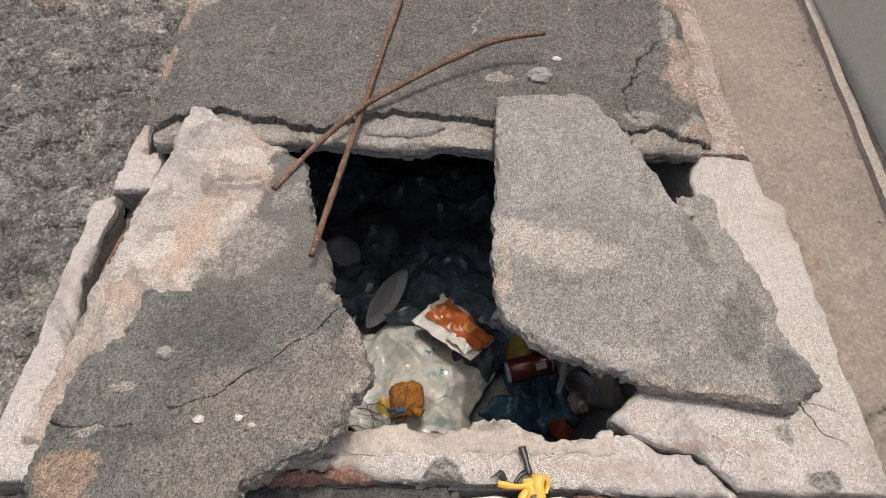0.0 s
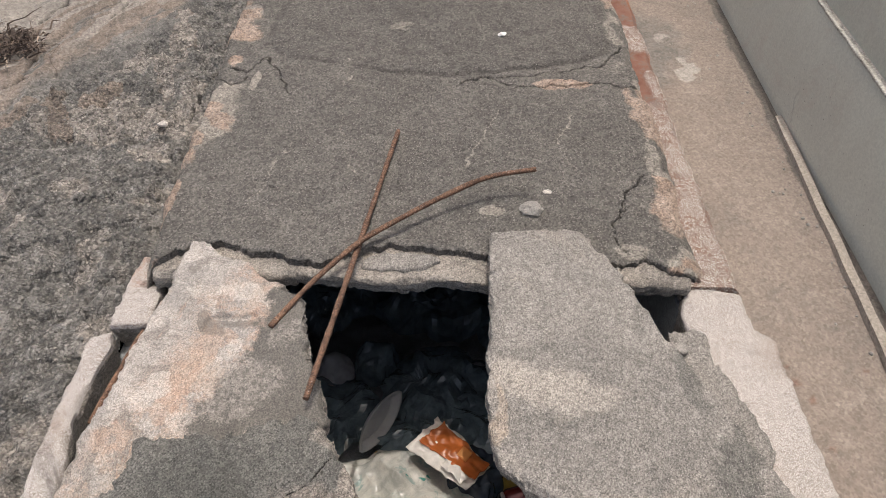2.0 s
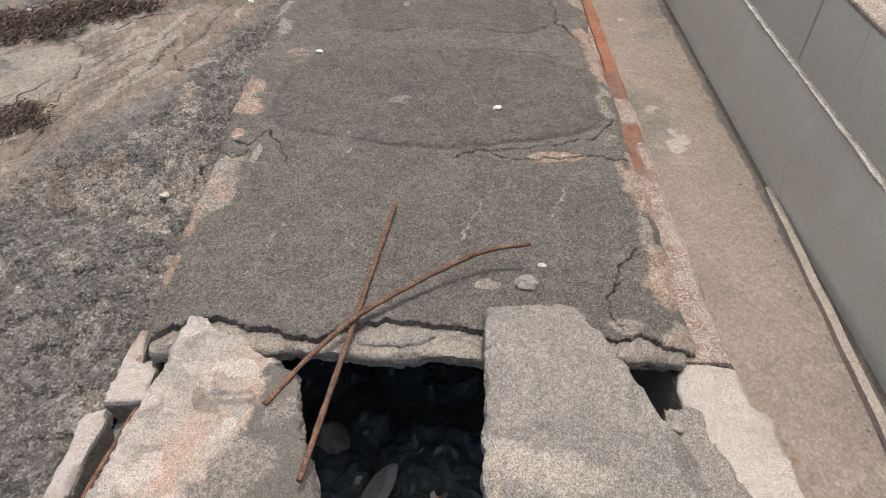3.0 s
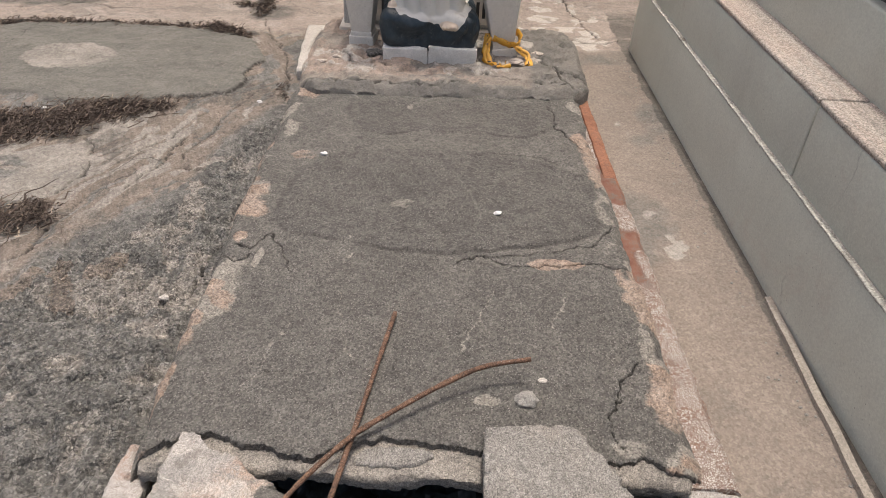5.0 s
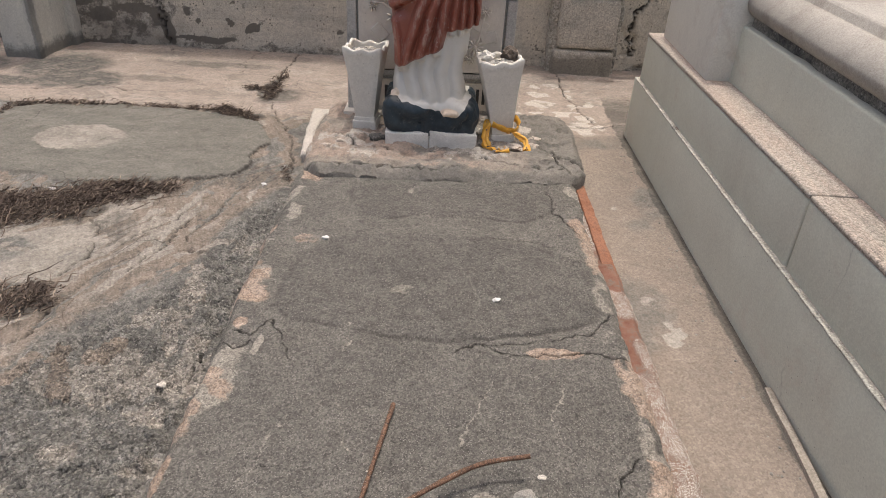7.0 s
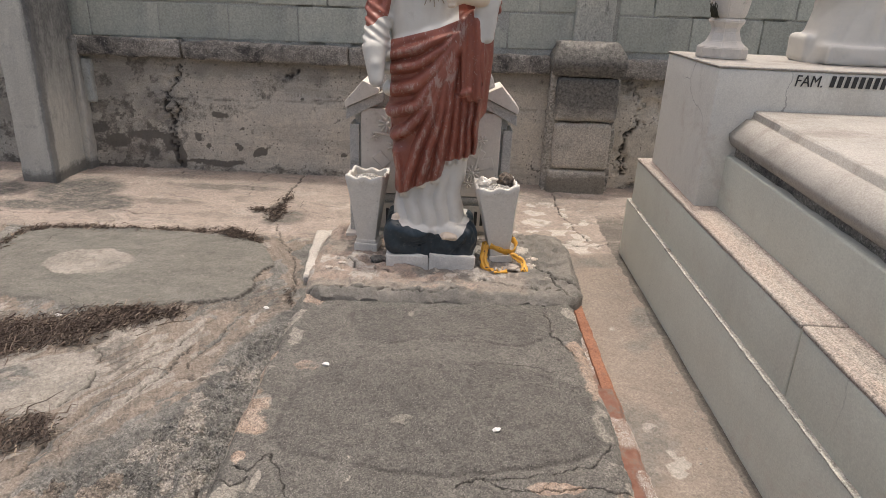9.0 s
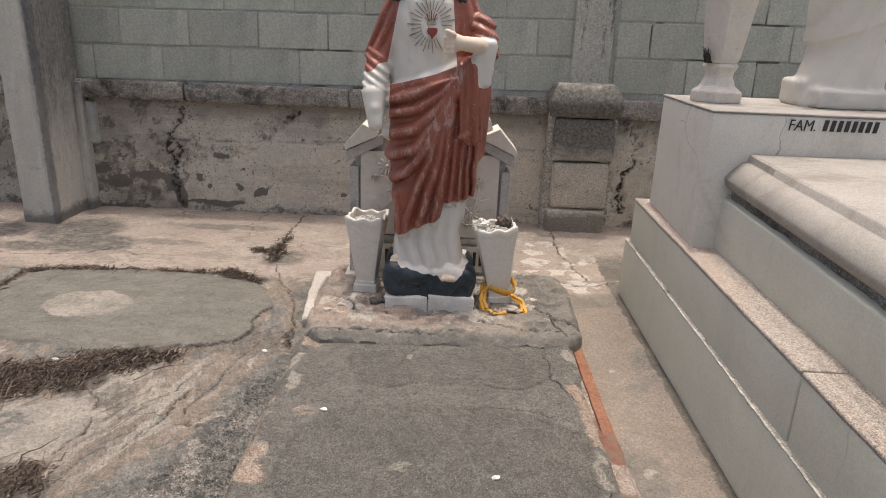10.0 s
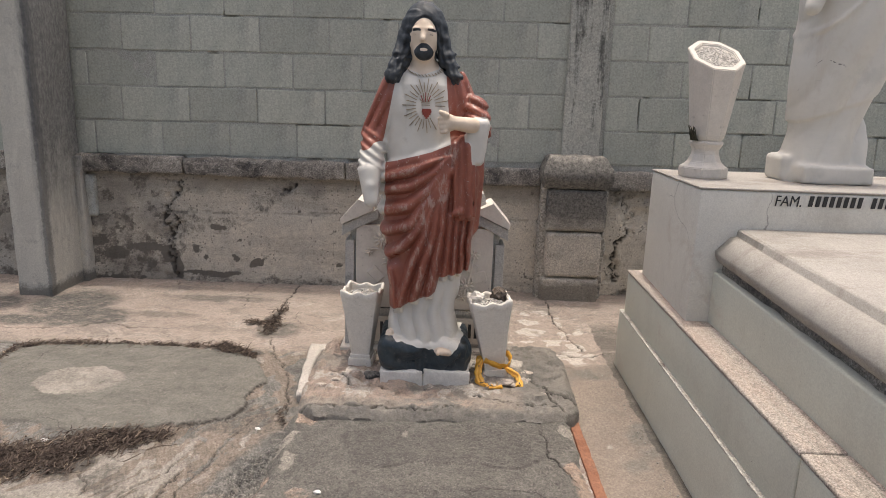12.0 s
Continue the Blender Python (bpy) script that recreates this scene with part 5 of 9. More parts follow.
def build_footing():
    u, v = np.meshgrid(np.linspace(0, 1, 170), np.linspace(0, 1, 110))
    a = u * 2 - 1
    x = 0.005 + a * np.interp(v, [0, 0.06, 0.25, 0.8, 1], [0.500, 0.525, 0.535, 0.540, 0.53])
    y = 3.03 + v * 0.74 + (wave(x, x * 0, 16, 3, 3) - 0.5) * 0.035 * (1 - v) + 0.02 * a * (1 - v)
    y = y + np.maximum(0, np.abs(a) - 0.9) * 0.9 * (0.5 - v)
    edge = np.minimum.reduce([(y - y[0:1, :]) * 1.0, (1 - np.abs(a)) * 0.53, (y[-1:, :] - y)])
    z = 0.146 + (wave(x, y, 5, 5, 3) - 0.5) * 0.012 + (wave(x, y, 45, 7, 3) - 0.5) * 0.014 + 0.012 * ease(wave(x, y, 9, 19, 4), 0.50, 0.58) - 0.008 * ease(wave(x, y, 16, 23, 3), 0.58, 0.64) - 0.032 * (1 - ease(edge + (wave(x, y, 14, 9) - 0.5) * 0.02, -0.01, 0.04)) ** 1.4
    crack = np.zeros_like(x)
    for line, w in (([(-0.50, 3.075), (-0.42, 3.085), (-0.32, 3.065), (-0.22, 3.08), (-0.10, 3.06), (0.05, 3.075)], 0.008), ([(0.36, 3.4), (0.44, 3.24), (0.53, 3.20)], 0.009), ([(0.42, 3.25), (0.46, 3.1)], 0.009), ([(0.12, 3.2), (0.3, 3.14), (0.45, 3.12)], 0.006), ([(-0.2, 3.2), (-0.35, 3.25), (-0.45, 3.4)], 0.006)):
        crack = np.maximum(crack, groove(x, y, line, w, len(line) + int(w * 3000), 0.015))
    z = z - crack * 0.014
    warm = ease(wave(x, y, 4, 13, 4), 0.40, 0.56) * (1 - ease(x, 0.2, 0.4)) * ease(y, 3.05, 3.16)
    lite = ease(wave(x, y, 9, 15, 4), 0.56, 0.66) * (1 - ease(x, 0.25, 0.45)) * 0.8
    warm = np.maximum(warm, marks(x, y, [(-0.07, 3.09, 0.06, 0.025, 1.0), (0.085, 3.10, 0.07, 0.02, 0.9), (-0.18, 3.15, 0.10, 0.02, 0.8), (-0.50, 3.40, 0.05, 0.14, 0.9), (-0.38, 3.25, 0.10, 0.04, 0.8), (0.2, 3.2, 0.08, 0.02, 0.7)], 71))
    lite = np.maximum(lite * 0.7, marks(x, y, [(-0.335, 3.36, 0.07, 0.03, 0.8), (0.318, 3.48, 0.035, 0.06, 0.8), (0.29, 3.33, 0.07, 0.03, 0.8), (-0.36, 3.29, 0.05, 0.02, 0.7), (-0.43, 3.24, 0.06, 0.015, 0.6), (0.16, 3.35, 0.03, 0.05, 0.8), (0.22, 3.27, 0.05, 0.02, 0.7)], 73))
    lite = lite * ease(y, 3.08, 3.14)
    z = z + 0.007 * ease(lite, 0.4, 0.6) + 0.004 * ease(warm, 0.4, 0.6)
    rough = ease(wave(x, y, 5, 17, 4), 0.48, 0.62)
    ob = sheet("footing", x, y, z, None, footing_material(), {"patch": np.maximum(rough * 0.6, np.maximum(ease(x, 0.22, 0.40), 0.8 * (1 - ease(y, 3.06, 3.12)))), "lite": lite, "crack": crack, "rust": warm * 0.62}, base=0.0)
    ob.parent = grave
    tagged(ob, "crumbling footing with pinkish plaster remains")


build_footing()
WHITE_EDGE = concrete("white_edge_trim", (0.47, 0.43, 0.385), (0.55, 0.51, 0.46), ((0.260, 0.211, 0.167), 9, 0.6), 0.2, 6.0)
shard("edge_trim", [(-0.552, 3.20), (-0.515, 3.21), (-0.540, 3.50), (-0.535, 3.66), (-0.40, 3.69), (-0.40, 3.735), (-0.602, 3.735), (-0.585, 3.5)], flat(0.128), 0.08, [WHITE_EDGE, WHITE_EDGE], 31, 0.005, 0.003, 0.002, parent=grave)

# ---- loose slabs over the hole ----
def plaster_slab_material():
    k = Nodes("plastered_slab", 0.9)
    sep = k.n.new("ShaderNodeSeparateXYZ")
    k.l.new(k.co, sep.inputs[0])
    w = k.math("ADD", sep.outputs["X"], k.math("MULTIPLY", sep.outputs["Y"], -0.42))
    w = k.math("ADD", w, k.math("MULTIPLY", k.math("SUBTRACT", k.noise(10, 9, 0.8), 0.5), 0.26))
    grey = k.mix(k.span(k.noise(9, 6, 0.7), 0.35, 0.65), (0.108, 0.101, 0.089), (0.167, 0.155, 0.136))
    pale = k.mix(k.span(k.noise(7, 9, 0.86), 0.45, 0.55), (0.30, 0.28, 0.255), (0.385, 0.352, 0.318))
    pink = k.mix(k.span(k.noise(17, 9, 0.86, 0.5), 0.47, 0.55), (0.385, 0.325, 0.272), (0.385, 0.28, 0.22))
    c = k.mix(k.math("MULTIPLY", k.span(w, -0.99, -0.93), k.span(k.noise(5.5, 9, 0.85), 0.46, 0.52)), pale, pink)
    c = k.mix(k.span(k.noise(42, 7, 0.8), 0.54, 0.66, 0.0, 0.45), c, k.mix(1.0, c, (0.62, 0.58, 0.53), "MULTIPLY"))
    flake = k.span(k.noise(30, 8, 0.85), 0.58, 0.64, 0.0, 0.7)
    c = k.mix(flake, c, (0.17, 0.155, 0.135))
    c = k.mix(k.span(k.noise(8, 9, 0.82, 0.6), 0.53, 0.58, 0.0, 0.7), c, (0.215, 0.195, 0.17))
    c = k.mix(k.span(k.noise(10, 9, 0.82, 0.6), 0.58, 0.63, 0.0, 0.8), c, (0.46, 0.425, 0.385))
    c = k.mix(k.span(k.noise(7, 9, 0.85, 0.9, k.scaled((1.6, 0.7, 1.0))), 0.59, 0.64, 0.0, 0.75), c, (0.40, 0.255, 0.185))
    c = k.mix(k.math("MULTIPLY", k.ragged(k.attr("tan"), 26, 1.9), 0.5), c, k.mix(k.span(k.noise(60, 6, 0.8), 0.4, 0.6), (0.43, 0.285, 0.205), (0.45, 0.355, 0.285)))
    c = k.mix(k.math("MULTIPLY", k.ragged(k.attr("lite"), 32, 2.0), 0.55), c, (0.52, 0.478, 0.43))
    c = k.mix(k.span(w, -0.868, -0.846), c, grey)
    c = k.mix(k.math("MULTIPLY", k.span(w, -0.90, -0.86), k.math("MULTIPLY", k.ragged(k.attr("flecks"), 120, 1.6), 0.5)), c, (0.38, 0.345, 0.305))
    c, g = grain(k, c, 0.58, 1.42, 420)
    c = k.mix(k.math("MULTIPLY", k.ragged(k.attr("dark"), 110, 1.5), 0.5), c, (0.12, 0.107, 0.09))
    h = k.math("ADD", k.math("MULTIPLY", k.noise(290, 5, 0.85), 0.5), k.math("MULTIPLY", k.noise(26, 8, 0.75), 0.9))
    return k.done(c, h, 0.8, 0.004)


SLAB_R = [(0.089, 1.571), (0.110, 1.576), (0.191, 1.581), (0.243, 1.574), (0.262, 1.559), (0.276, 1.531), (0.300, 1.504), (0.312, 1.461), (0.333, 1.416), (0.351, 1.369), (0.372, 1.333), (0.396, 1.285), (0.419, 1.244), (0.443, 1.191), (0.471, 1.134), (0.496, 1.091), (0.496, 1.076), (0.466, 1.060), (0.461, 1.046), (0.406, 1.052), (0.372, 1.060), (0.337, 1.063), (0.274, 1.075), (0.239, 1.089), (0.168, 1.110), (0.125, 1.133), (0.096, 1.157), (0.081, 1.178), (0.078, 1.226), (0.073, 1.258), (0.082, 1.301), (0.076, 1.325), (0.084, 1.371), (0.086, 1.506)]
tagged(shard("slab_piece", SLAB_R, tilt(0.117, 1.05, 0.072), 0.026, [BROKEN, EDGE], 41, 0.003, 0.004, 0.003, zones={"lite": [(0.12, 1.30, 0.06, 0.04, 0.75), (0.175, 1.285, 0.06, 0.045, 0.75), (0.22, 1.262, 0.05, 0.025, 0.6), (0.26, 1.115, 0.07, 0.025, 0.5), (0.10, 1.15, 0.03, 0.05, 0.5), (0.34, 1.136, 0.04, 0.025, 0.4)], "dark": [(0.46, 1.085, 0.045, 0.05, 0.85), (0.41, 1.15, 0.04, 0.06, 0.7), (0.375, 1.30, 0.022, 0.08, 0.65), (0.435, 1.20, 0.02, 0.06, 0.7), (0.32, 1.40, 0.02, 0.06, 0.4), (0.16, 1.225, 0.09, 0.018, 0.45), (0.14, 1.34, 0.07, 0.014, 0.4)], "tan": [(0.30, 1.075, 0.16, 0.010, 0.5), (0.09, 1.24, 0.010, 0.07, 0.6)]}), "long light grey broken slab leaning across the open grave", "concrete slab", "broken slabs of the grave")
tagged(shard("slab_piece", [(0.373, 1.403), (0.405, 1.410), (0.437, 1.407), (0.438, 1.358), (0.464, 1.276), (0.486, 1.201), (0.45, 1.15), (0.40, 1.22), (0.36, 1.33)], tilt(0.100, 1.4, -0.02), 0.022, [BROKEN, EDGE], 42, 0.004, 0.004, 0.003), "small grey slab fragment on the terrazzo kerb", "concrete slab", "broken slabs of the grave")
SLAB_L = [(-0.418, 1.558), (-0.388, 1.550), (-0.370, 1.531), (-0.320, 1.514), (-0.287, 1.485), (-0.238, 1.460), (-0.213, 1.440), (-0.204, 1.396), (-0.190, 1.332), (-0.169, 1.293), (-0.151, 1.236), (-0.168, 1.173), (-0.300, 1.06), (-0.44, 0.985), (-0.516, 0.995), (-0.509, 1.052), (-0.493, 1.140), (-0.489, 1.218), (-0.474, 1.265), (-0.452, 1.388), (-0.438, 1.462), (-0.428, 1.53)]
tagged(shard("slab_piece", SLAB_L, tilt(0.092, 1.05, 0.066), 0.034, [plaster_slab_material(), EDGE], 43, 0.003, 0.005, 0.004, [([(-0.355, 1.374), (-0.350, 1.396), (-0.339, 1.403)], 0.014), ([(-0.339, 1.403), (-0.309, 1.401), (-0.285, 1.405)], 0.008)], zones={"dark": [(-0.348, 1.390, 0.018, 0.020, 1.0), (-0.31, 1.403, 0.035, 0.008, 0.9), (-0.39, 1.50, 0.02, 0.02, 0.5)],
    "tan": [(-0.333, 1.371, 0.025, 0.03, 0.8), (-0.345, 1.334, 0.03, 0.035, 0.9), (-0.37, 1.297, 0.03, 0.035, 0.9), (-0.377, 1.252, 0.025, 0.03, 0.8), (-0.446, 1.207, 0.035, 0.03, 0.8), (-0.36, 1.36, 0.015, 0.02, 0.5), (-0.47, 1.14, 0.03, 0.03, 0.5)],
    "lite": [(-0.309, 1.455, 0.04, 0.025, 0.7), (-0.402, 1.282, 0.03, 0.02, 0.8), (-0.422, 1.265, 0.03, 0.025, 0.7), (-0.395, 1.53, 0.03, 0.03, 0.6), (-0.255, 1.45, 0.03, 0.02, 0.7), (-0.31, 1.345, 0.015, 0.04, 0.7), (-0.43, 1.38, 0.025, 0.04, 0.5), (-0.46, 1.26, 0.02, 0.05, 0.6), (-0.35, 1.23, 0.02, 0.03, 0.7)],
    "flecks": [(-0.27, 1.30, 0.06, 0.05, 0.55), (-0.30, 1.25, 0.06, 0.03, 0.5), (-0.23, 1.38, 0.04, 0.03, 0.5)]}), "tilted slab piece with pinkish plaster remains over the vault", "concrete slab", "broken slabs of the grave")
SLAB_F = [(-0.394, 1.178), (-0.359, 1.186), (-0.315, 1.190), (-0.283, 1.184), (-0.250, 1.206), (-0.213, 1.215), (-0.172, 1.223), (-0.151, 1.209), (-0.132, 1.181), (-0.118, 1.154), (-0.104, 1.128), (-0.082, 1.080), (-0.077, 1.064), (-0.089, 1.041), (-0.107, 1.019), (-0.111, 1.001), (-0.134, 0.973), (-0.151, 0.960), (-0.197, 0.936), (-0.222, 0.910), (-0.250, 0.870), (-0.36, 0.845), (-0.425, 0.895), (-0.444, 0.925), (-0.445, 0.956), (-0.446, 0.983), (-0.444, 1.011), (-0.441, 1.063), (-0.413, 1.103), (-0.393, 1.138)]


DARK_SLAB = concrete("rough_dark_slab", (0.122, 0.120, 0.108), (0.175, 0.170, 0.152), ((0.105, 0.103, 0.092), 12.0, 0.54), 0.25, 9.0, 0.93, 1.0, 0.006, (0.46, 1.56), 380, 0.8, zones={"lite": (0.31, 0.275, 0.235), "dark": (0.095, 0.096, 0.085), "tan": (0.275, 0.205, 0.15), "brown": (0.205, 0.182, 0.156)})
tagged(shard("slab_piece", SLAB_F, tilt(0.163, 0.95, -0.085), 0.045, [DARK_SLAB, EDGE], 44, 0.0022, 0.006, 0.005, [
    ([(-0.13, 1.165), (-0.16, 1.125), (-0.185, 1.102), (-0.203, 1.076), (-0.234, 1.055), (-0.254, 1.038), (-0.289, 1.027), (-0.313, 1.016)], 0.0013),
    ([(-0.350, 0.992), (-0.367, 0.986), (-0.376, 0.990), (-0.384, 0.999), (-0.392, 0.990), (-0.414, 0.990), (-0.440, 0.996)], 0.0018),
    ], lumps=0.003, zones={
    "tan": [(-0.398, 0.930, 0.044, 0.036, 1.0), (-0.145, 1.085, 0.03, 0.02, 0.3)],
    "brown": [(-0.20, 1.02, 0.13, 0.05, 0.75), (-0.14, 1.08, 0.07, 0.05, 0.7), (-0.26, 0.95, 0.10, 0.06, 0.65)],
    "lite": [(-0.097, 1.12, 0.018, 0.06, 0.75), (-0.10, 1.05, 0.022, 0.05, 0.8), (-0.14, 1.0, 0.05, 0.02, 0.75), (-0.21, 0.925, 0.04, 0.022, 0.8), (-0.377, 1.043, 0.018, 0.012, 0.7), (-0.397, 0.984, 0.016, 0.008, 0.7), (-0.14, 1.195, 0.03, 0.02, 0.6), (-0.28, 0.90, 0.03, 0.02, 0.6)],
    "dark": [(-0.30, 1.12, 0.11, 0.06, 0.5), (-0.43, 1.0, 0.03, 0.05, 0.5), (-0.43, 0.92, 0.02, 0.03, 0.7), (-0.33, 0.985, 0.05, 0.015, 0.6), (-0.20, 1.15, 0.05, 0.03, 0.4)]}), "rough dark grey slab piece lying on the kerb", "concrete slab", "broken slabs of the grave")

# rusty reinforcing bars
RUST = concrete("rusty_steel", (0.095, 0.052, 0.033), (0.215, 0.122, 0.078), ((0.036, 0.022, 0.017), 70, 0.55), 0.5, 45.0, 0.85, 0.9, 0.002, (0.5, 1.5), 420)


def rebar(points, n, label, r=0.0049):
    bm = bmesh.new()
    tube(bm, curve(points, n), r, 8, 0.25, n)
    solo("rebar", bm, RUST, label, "steel bar", "rusty bars of the grave")


rebar([(-0.084, 1.872, 0.131), (-0.134, 1.556, 0.128), (-0.181, 1.252, 0.130)], 60, "straight rusty steel bar lying over the slab edge")
rebar([(-0.258, 1.385, 0.116), (-0.202, 1.469, 0.127), (-0.134, 1.546, 0.140), (-0.061, 1.601, 0.150), (0.025, 1.658, 0.160), (0.094, 1.691, 0.170), (0.178, 1.706, 0.178)], 60, "bent rusty steel bar sticking out over the slab")
rebar([(-0.474, 1.405, 0.070), (-0.492, 1.33, 0.062), (-0.512, 1.25, 0.048)], 20, "short rusty bar in a gap beside the kerb")


# ---- boundary wall ----
WALL_Y = 4.75


def sunk(bm, fall, low):
    """The foot of the family tomb has settled; what lies below low stays."""
    for v in bm.verts:
        v.co.z += fall * (v.co.y - 3.06) * min(1.0, max(0.0, (v.co.z - low) / 0.2))
    return bm


def build_wall():
    wall = thing("wall_back", "old concrete wall topped with grey cement blocks", "wall", kind="structure")
    bm = bmesh.new()
    box(bm, (-3.6, WALL_Y + 0.03, -0.1), (3.2, WALL_Y + 0.25, 0.775))
    part("wall_core", bm, OLDWALL, wall)
    gx, gz = np.linspace(-3.6, 3.2, 620), np.linspace(-0.05, 0.78, 80)
    x, z = np.meshgrid(gx, gz)
    crack = np.zeros_like(x)
    for line, w in (([(-1.535, 0.85), (-1.56, 0.72), (-1.67, 0.54), (-1.65, 0.34), (-1.61, 0.05)], 0.013), ([(-1.67, 0.54), (-1.60, 0.45), (-1.66, 0.30)], 0.011), ([(1.0, 0.76), (1.12, 0.60), (1.03, 0.35), (1.05, 0.2)], 0.016), ([(-0.9, 0.74), (-0.95, 0.70)], 0.02), ([(-3.0, 0.7), (-2.8, 0.4), (-2.9, 0.1)], 0.015)):
        crack = np.maximum(crack, groove(x, z, line, w, int(w * 1000) + len(line), 0.05))
    lift = groove(x, z, [(-1.62, 0.540), (-1.0, 0.548), (-0.5, 0.562), (0.5, 0.56)], 0.010, 4, 0.008) * 0.7
    decay = ease(wave(x, z, 9, 5, 4), 0.52, 0.66) * (ease(x, 0.93, 1.0) + (1 - ease(np.abs(x + 1.64), 0.03, 0.09)))
    d = (wave(x, z, 4, 7, 4) - 0.5) * 0.02 + (wave(x, z, 30, 9, 3) - 0.5) * 0.010 - crack * 0.02 - lift * 0.006 - decay.clip(0, 1) * 0.02
    d = d + 0.012 * (1 - ease(z, 0.50, 0.60))
    damp = ease(wave(x, z * 2.2, 3.0, 11, 5, 0.6) + 0.18 * (1 - ease(np.abs(z - 0.34), 0.02, 0.16)) * (1 - ease(x, -1.6, -1.3)), 0.57, 0.66)
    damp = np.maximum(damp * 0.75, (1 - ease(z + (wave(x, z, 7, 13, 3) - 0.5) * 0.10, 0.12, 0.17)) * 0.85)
    damp = np.maximum(damp, ease(wave(x, z, 30, 15, 2), 0.76, 0.80) * 0.9)
    damp = np.maximum(damp, ease(wave(x, z, 11, 19, 5, 0.65) + 0.06 * (1 - ease(z, 0.3, 0.6)), 0.52, 0.60) * (1 - ease(x, -1.72, -1.5)) * 0.9)
    spots = [(-2.09, 0.35, 0.09, 0.035, 1.0), (-1.98, 0.28, 0.10, 0.05, 0.9), (-1.80, 0.31, 0.14, 0.03, 1.0), (-1.66, 0.28, 0.07, 0.07, 0.9), (-1.62, 0.20, 0.05, 0.11, 1.0), (-1.42, 0.165, 0.22, 0.02, 1.0), (-2.0, 0.115, 0.25, 0.02, 0.9), (-1.263, 0.271, 0.025, 0.025, 0.9), (-1.14, 0.233, 0.05, 0.03, 0.95), (-1.50, 0.327, 0.025, 0.03, 0.9), (-0.64, 0.25, 0.025, 0.02, 0.8), (-1.36, 0.45, 0.06, 0.02, 0.8), (-1.85, 0.24, 0.02, 0.02, 0.9), (-1.76, 0.21, 0.018, 0.018, 0.9), (-1.44, 0.26, 0.018, 0.018, 0.9)]
    damp = np.maximum(damp * 0.6, marks(x, z, spots, 61))
    # shade below the coping, put into the colour, plus grime towards the left end
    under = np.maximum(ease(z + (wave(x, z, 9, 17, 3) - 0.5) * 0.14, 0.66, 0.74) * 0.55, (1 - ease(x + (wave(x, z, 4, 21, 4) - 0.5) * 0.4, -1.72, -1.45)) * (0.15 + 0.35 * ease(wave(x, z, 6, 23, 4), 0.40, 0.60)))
    k = Nodes("old_exposed_wall", 0.95)
    a_crack, a_damp, a_grime_shade = (k.attr(n) for n in ("crack", "damp", "grime"))
    c = k.mix(k.span(k.noise(3, 6, 0.7, 0.4), 0.38, 0.62), (0.51, 0.462, 0.382), (0.61, 0.55, 0.455))
    c = k.mix(k.span(k.noise(1.7, 5, 0.6), 0.52, 0.66), c, (0.50, 0.465, 0.40))
    c = k.mix(k.span(k.noise(2.0, 7, 0.75, 0.2, k.scaled((0.5, 1.0, 5.0))), 0.52, 0.62, 0.0, 0.4), c, (0.30, 0.275, 0.235))
    c = k.mix(k.span(k.noise(26, 8, 0.85), 0.53, 0.62, 0.0, 0.5), c, (0.25, 0.228, 0.197))
    c, g = grain(k, c, 0.84, 1.17, 120)
    pits = k.math("MULTIPLY", k.span(k.cells(38), 0.10, 0.24, 1.0, 0.0), k.span(k.noise(6, 4), 0.45, 0.54))
    c = k.mix(k.math("MULTIPLY", pits, 0.85), c, (0.09, 0.083, 0.074))
    c = k.mix(k.math("MULTIPLY", k.span(k.cells(60), 0.14, 0.26, 1.0, 0.0), k.span(k.noise(12, 4), 0.52, 0.62)), c, (0.62, 0.58, 0.52))
    # the grime attribute also carries the painted shade below the coping
    c = k.mix(a_grime_shade, c, (0.16, 0.145, 0.13))
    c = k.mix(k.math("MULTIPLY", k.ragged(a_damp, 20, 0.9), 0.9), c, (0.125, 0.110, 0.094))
    c = k.mix(a_crack, c, (0.06, 0.052, 0.045))
    m = k.done(c, k.math("ADD", k.noise(70, 6, 0.75), k.noise(20, 6, 0.65)), 0.9, 0.007)
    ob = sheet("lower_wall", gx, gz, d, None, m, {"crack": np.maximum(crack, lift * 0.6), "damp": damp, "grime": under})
    ob.data.transform(Matrix.Translation((0, WALL_Y, 0)) @ Matrix.Rotation(radians(90), 4, "X"))
    ob.parent = wall
    x = -3.6
    for i, wdt in enumerate((1.2, 0.86, 0.95, 1.145)):
        bm = fine_box((x + 0.004, WALL_Y - 0.055, 0.765), (x + wdt - 0.004, WALL_Y + 0.25, 0.868), 0.05, 0.012, 7, i, 0.016)
        part("coping", bm, CAPWALL, wall, "blackened rough coping")
        x += wdt
    x = 0.93
    for i, wdt in enumerate((1.0, 1.2)):
        bm = fine_box((x + 0.004, WALL_Y - 0.04, 0.755), (x + wdt - 0.004, WALL_Y + 0.25, 0.868), 0.05, 0.016, 8, i + 9, 0.02)
        part("coping", bm, CAPWALL, wall)
        x += wdt
    # pilaster: a rough foot, two courses and a bevelled cap
    stone = pilaster_material()
    for x0, x1, lo, hi, out, round_off, seed in ((0.575, 0.925, 0.05, 0.245, 0.155, 0.035, 1), (0.595, 0.918, 0.252, 0.520, 0.150, 0.022, 2), (0.585, 0.930, 0.528, 0.770, 0.150, 0.022, 3), (0.545, 0.950, 0.775, 0.958, 0.185, 0.007, 4)):
        bm = fine_box((x0, WALL_Y - out, lo), (x1, WALL_Y + 0.1, hi), 0.03, 0.007, 12, seed, round_off)
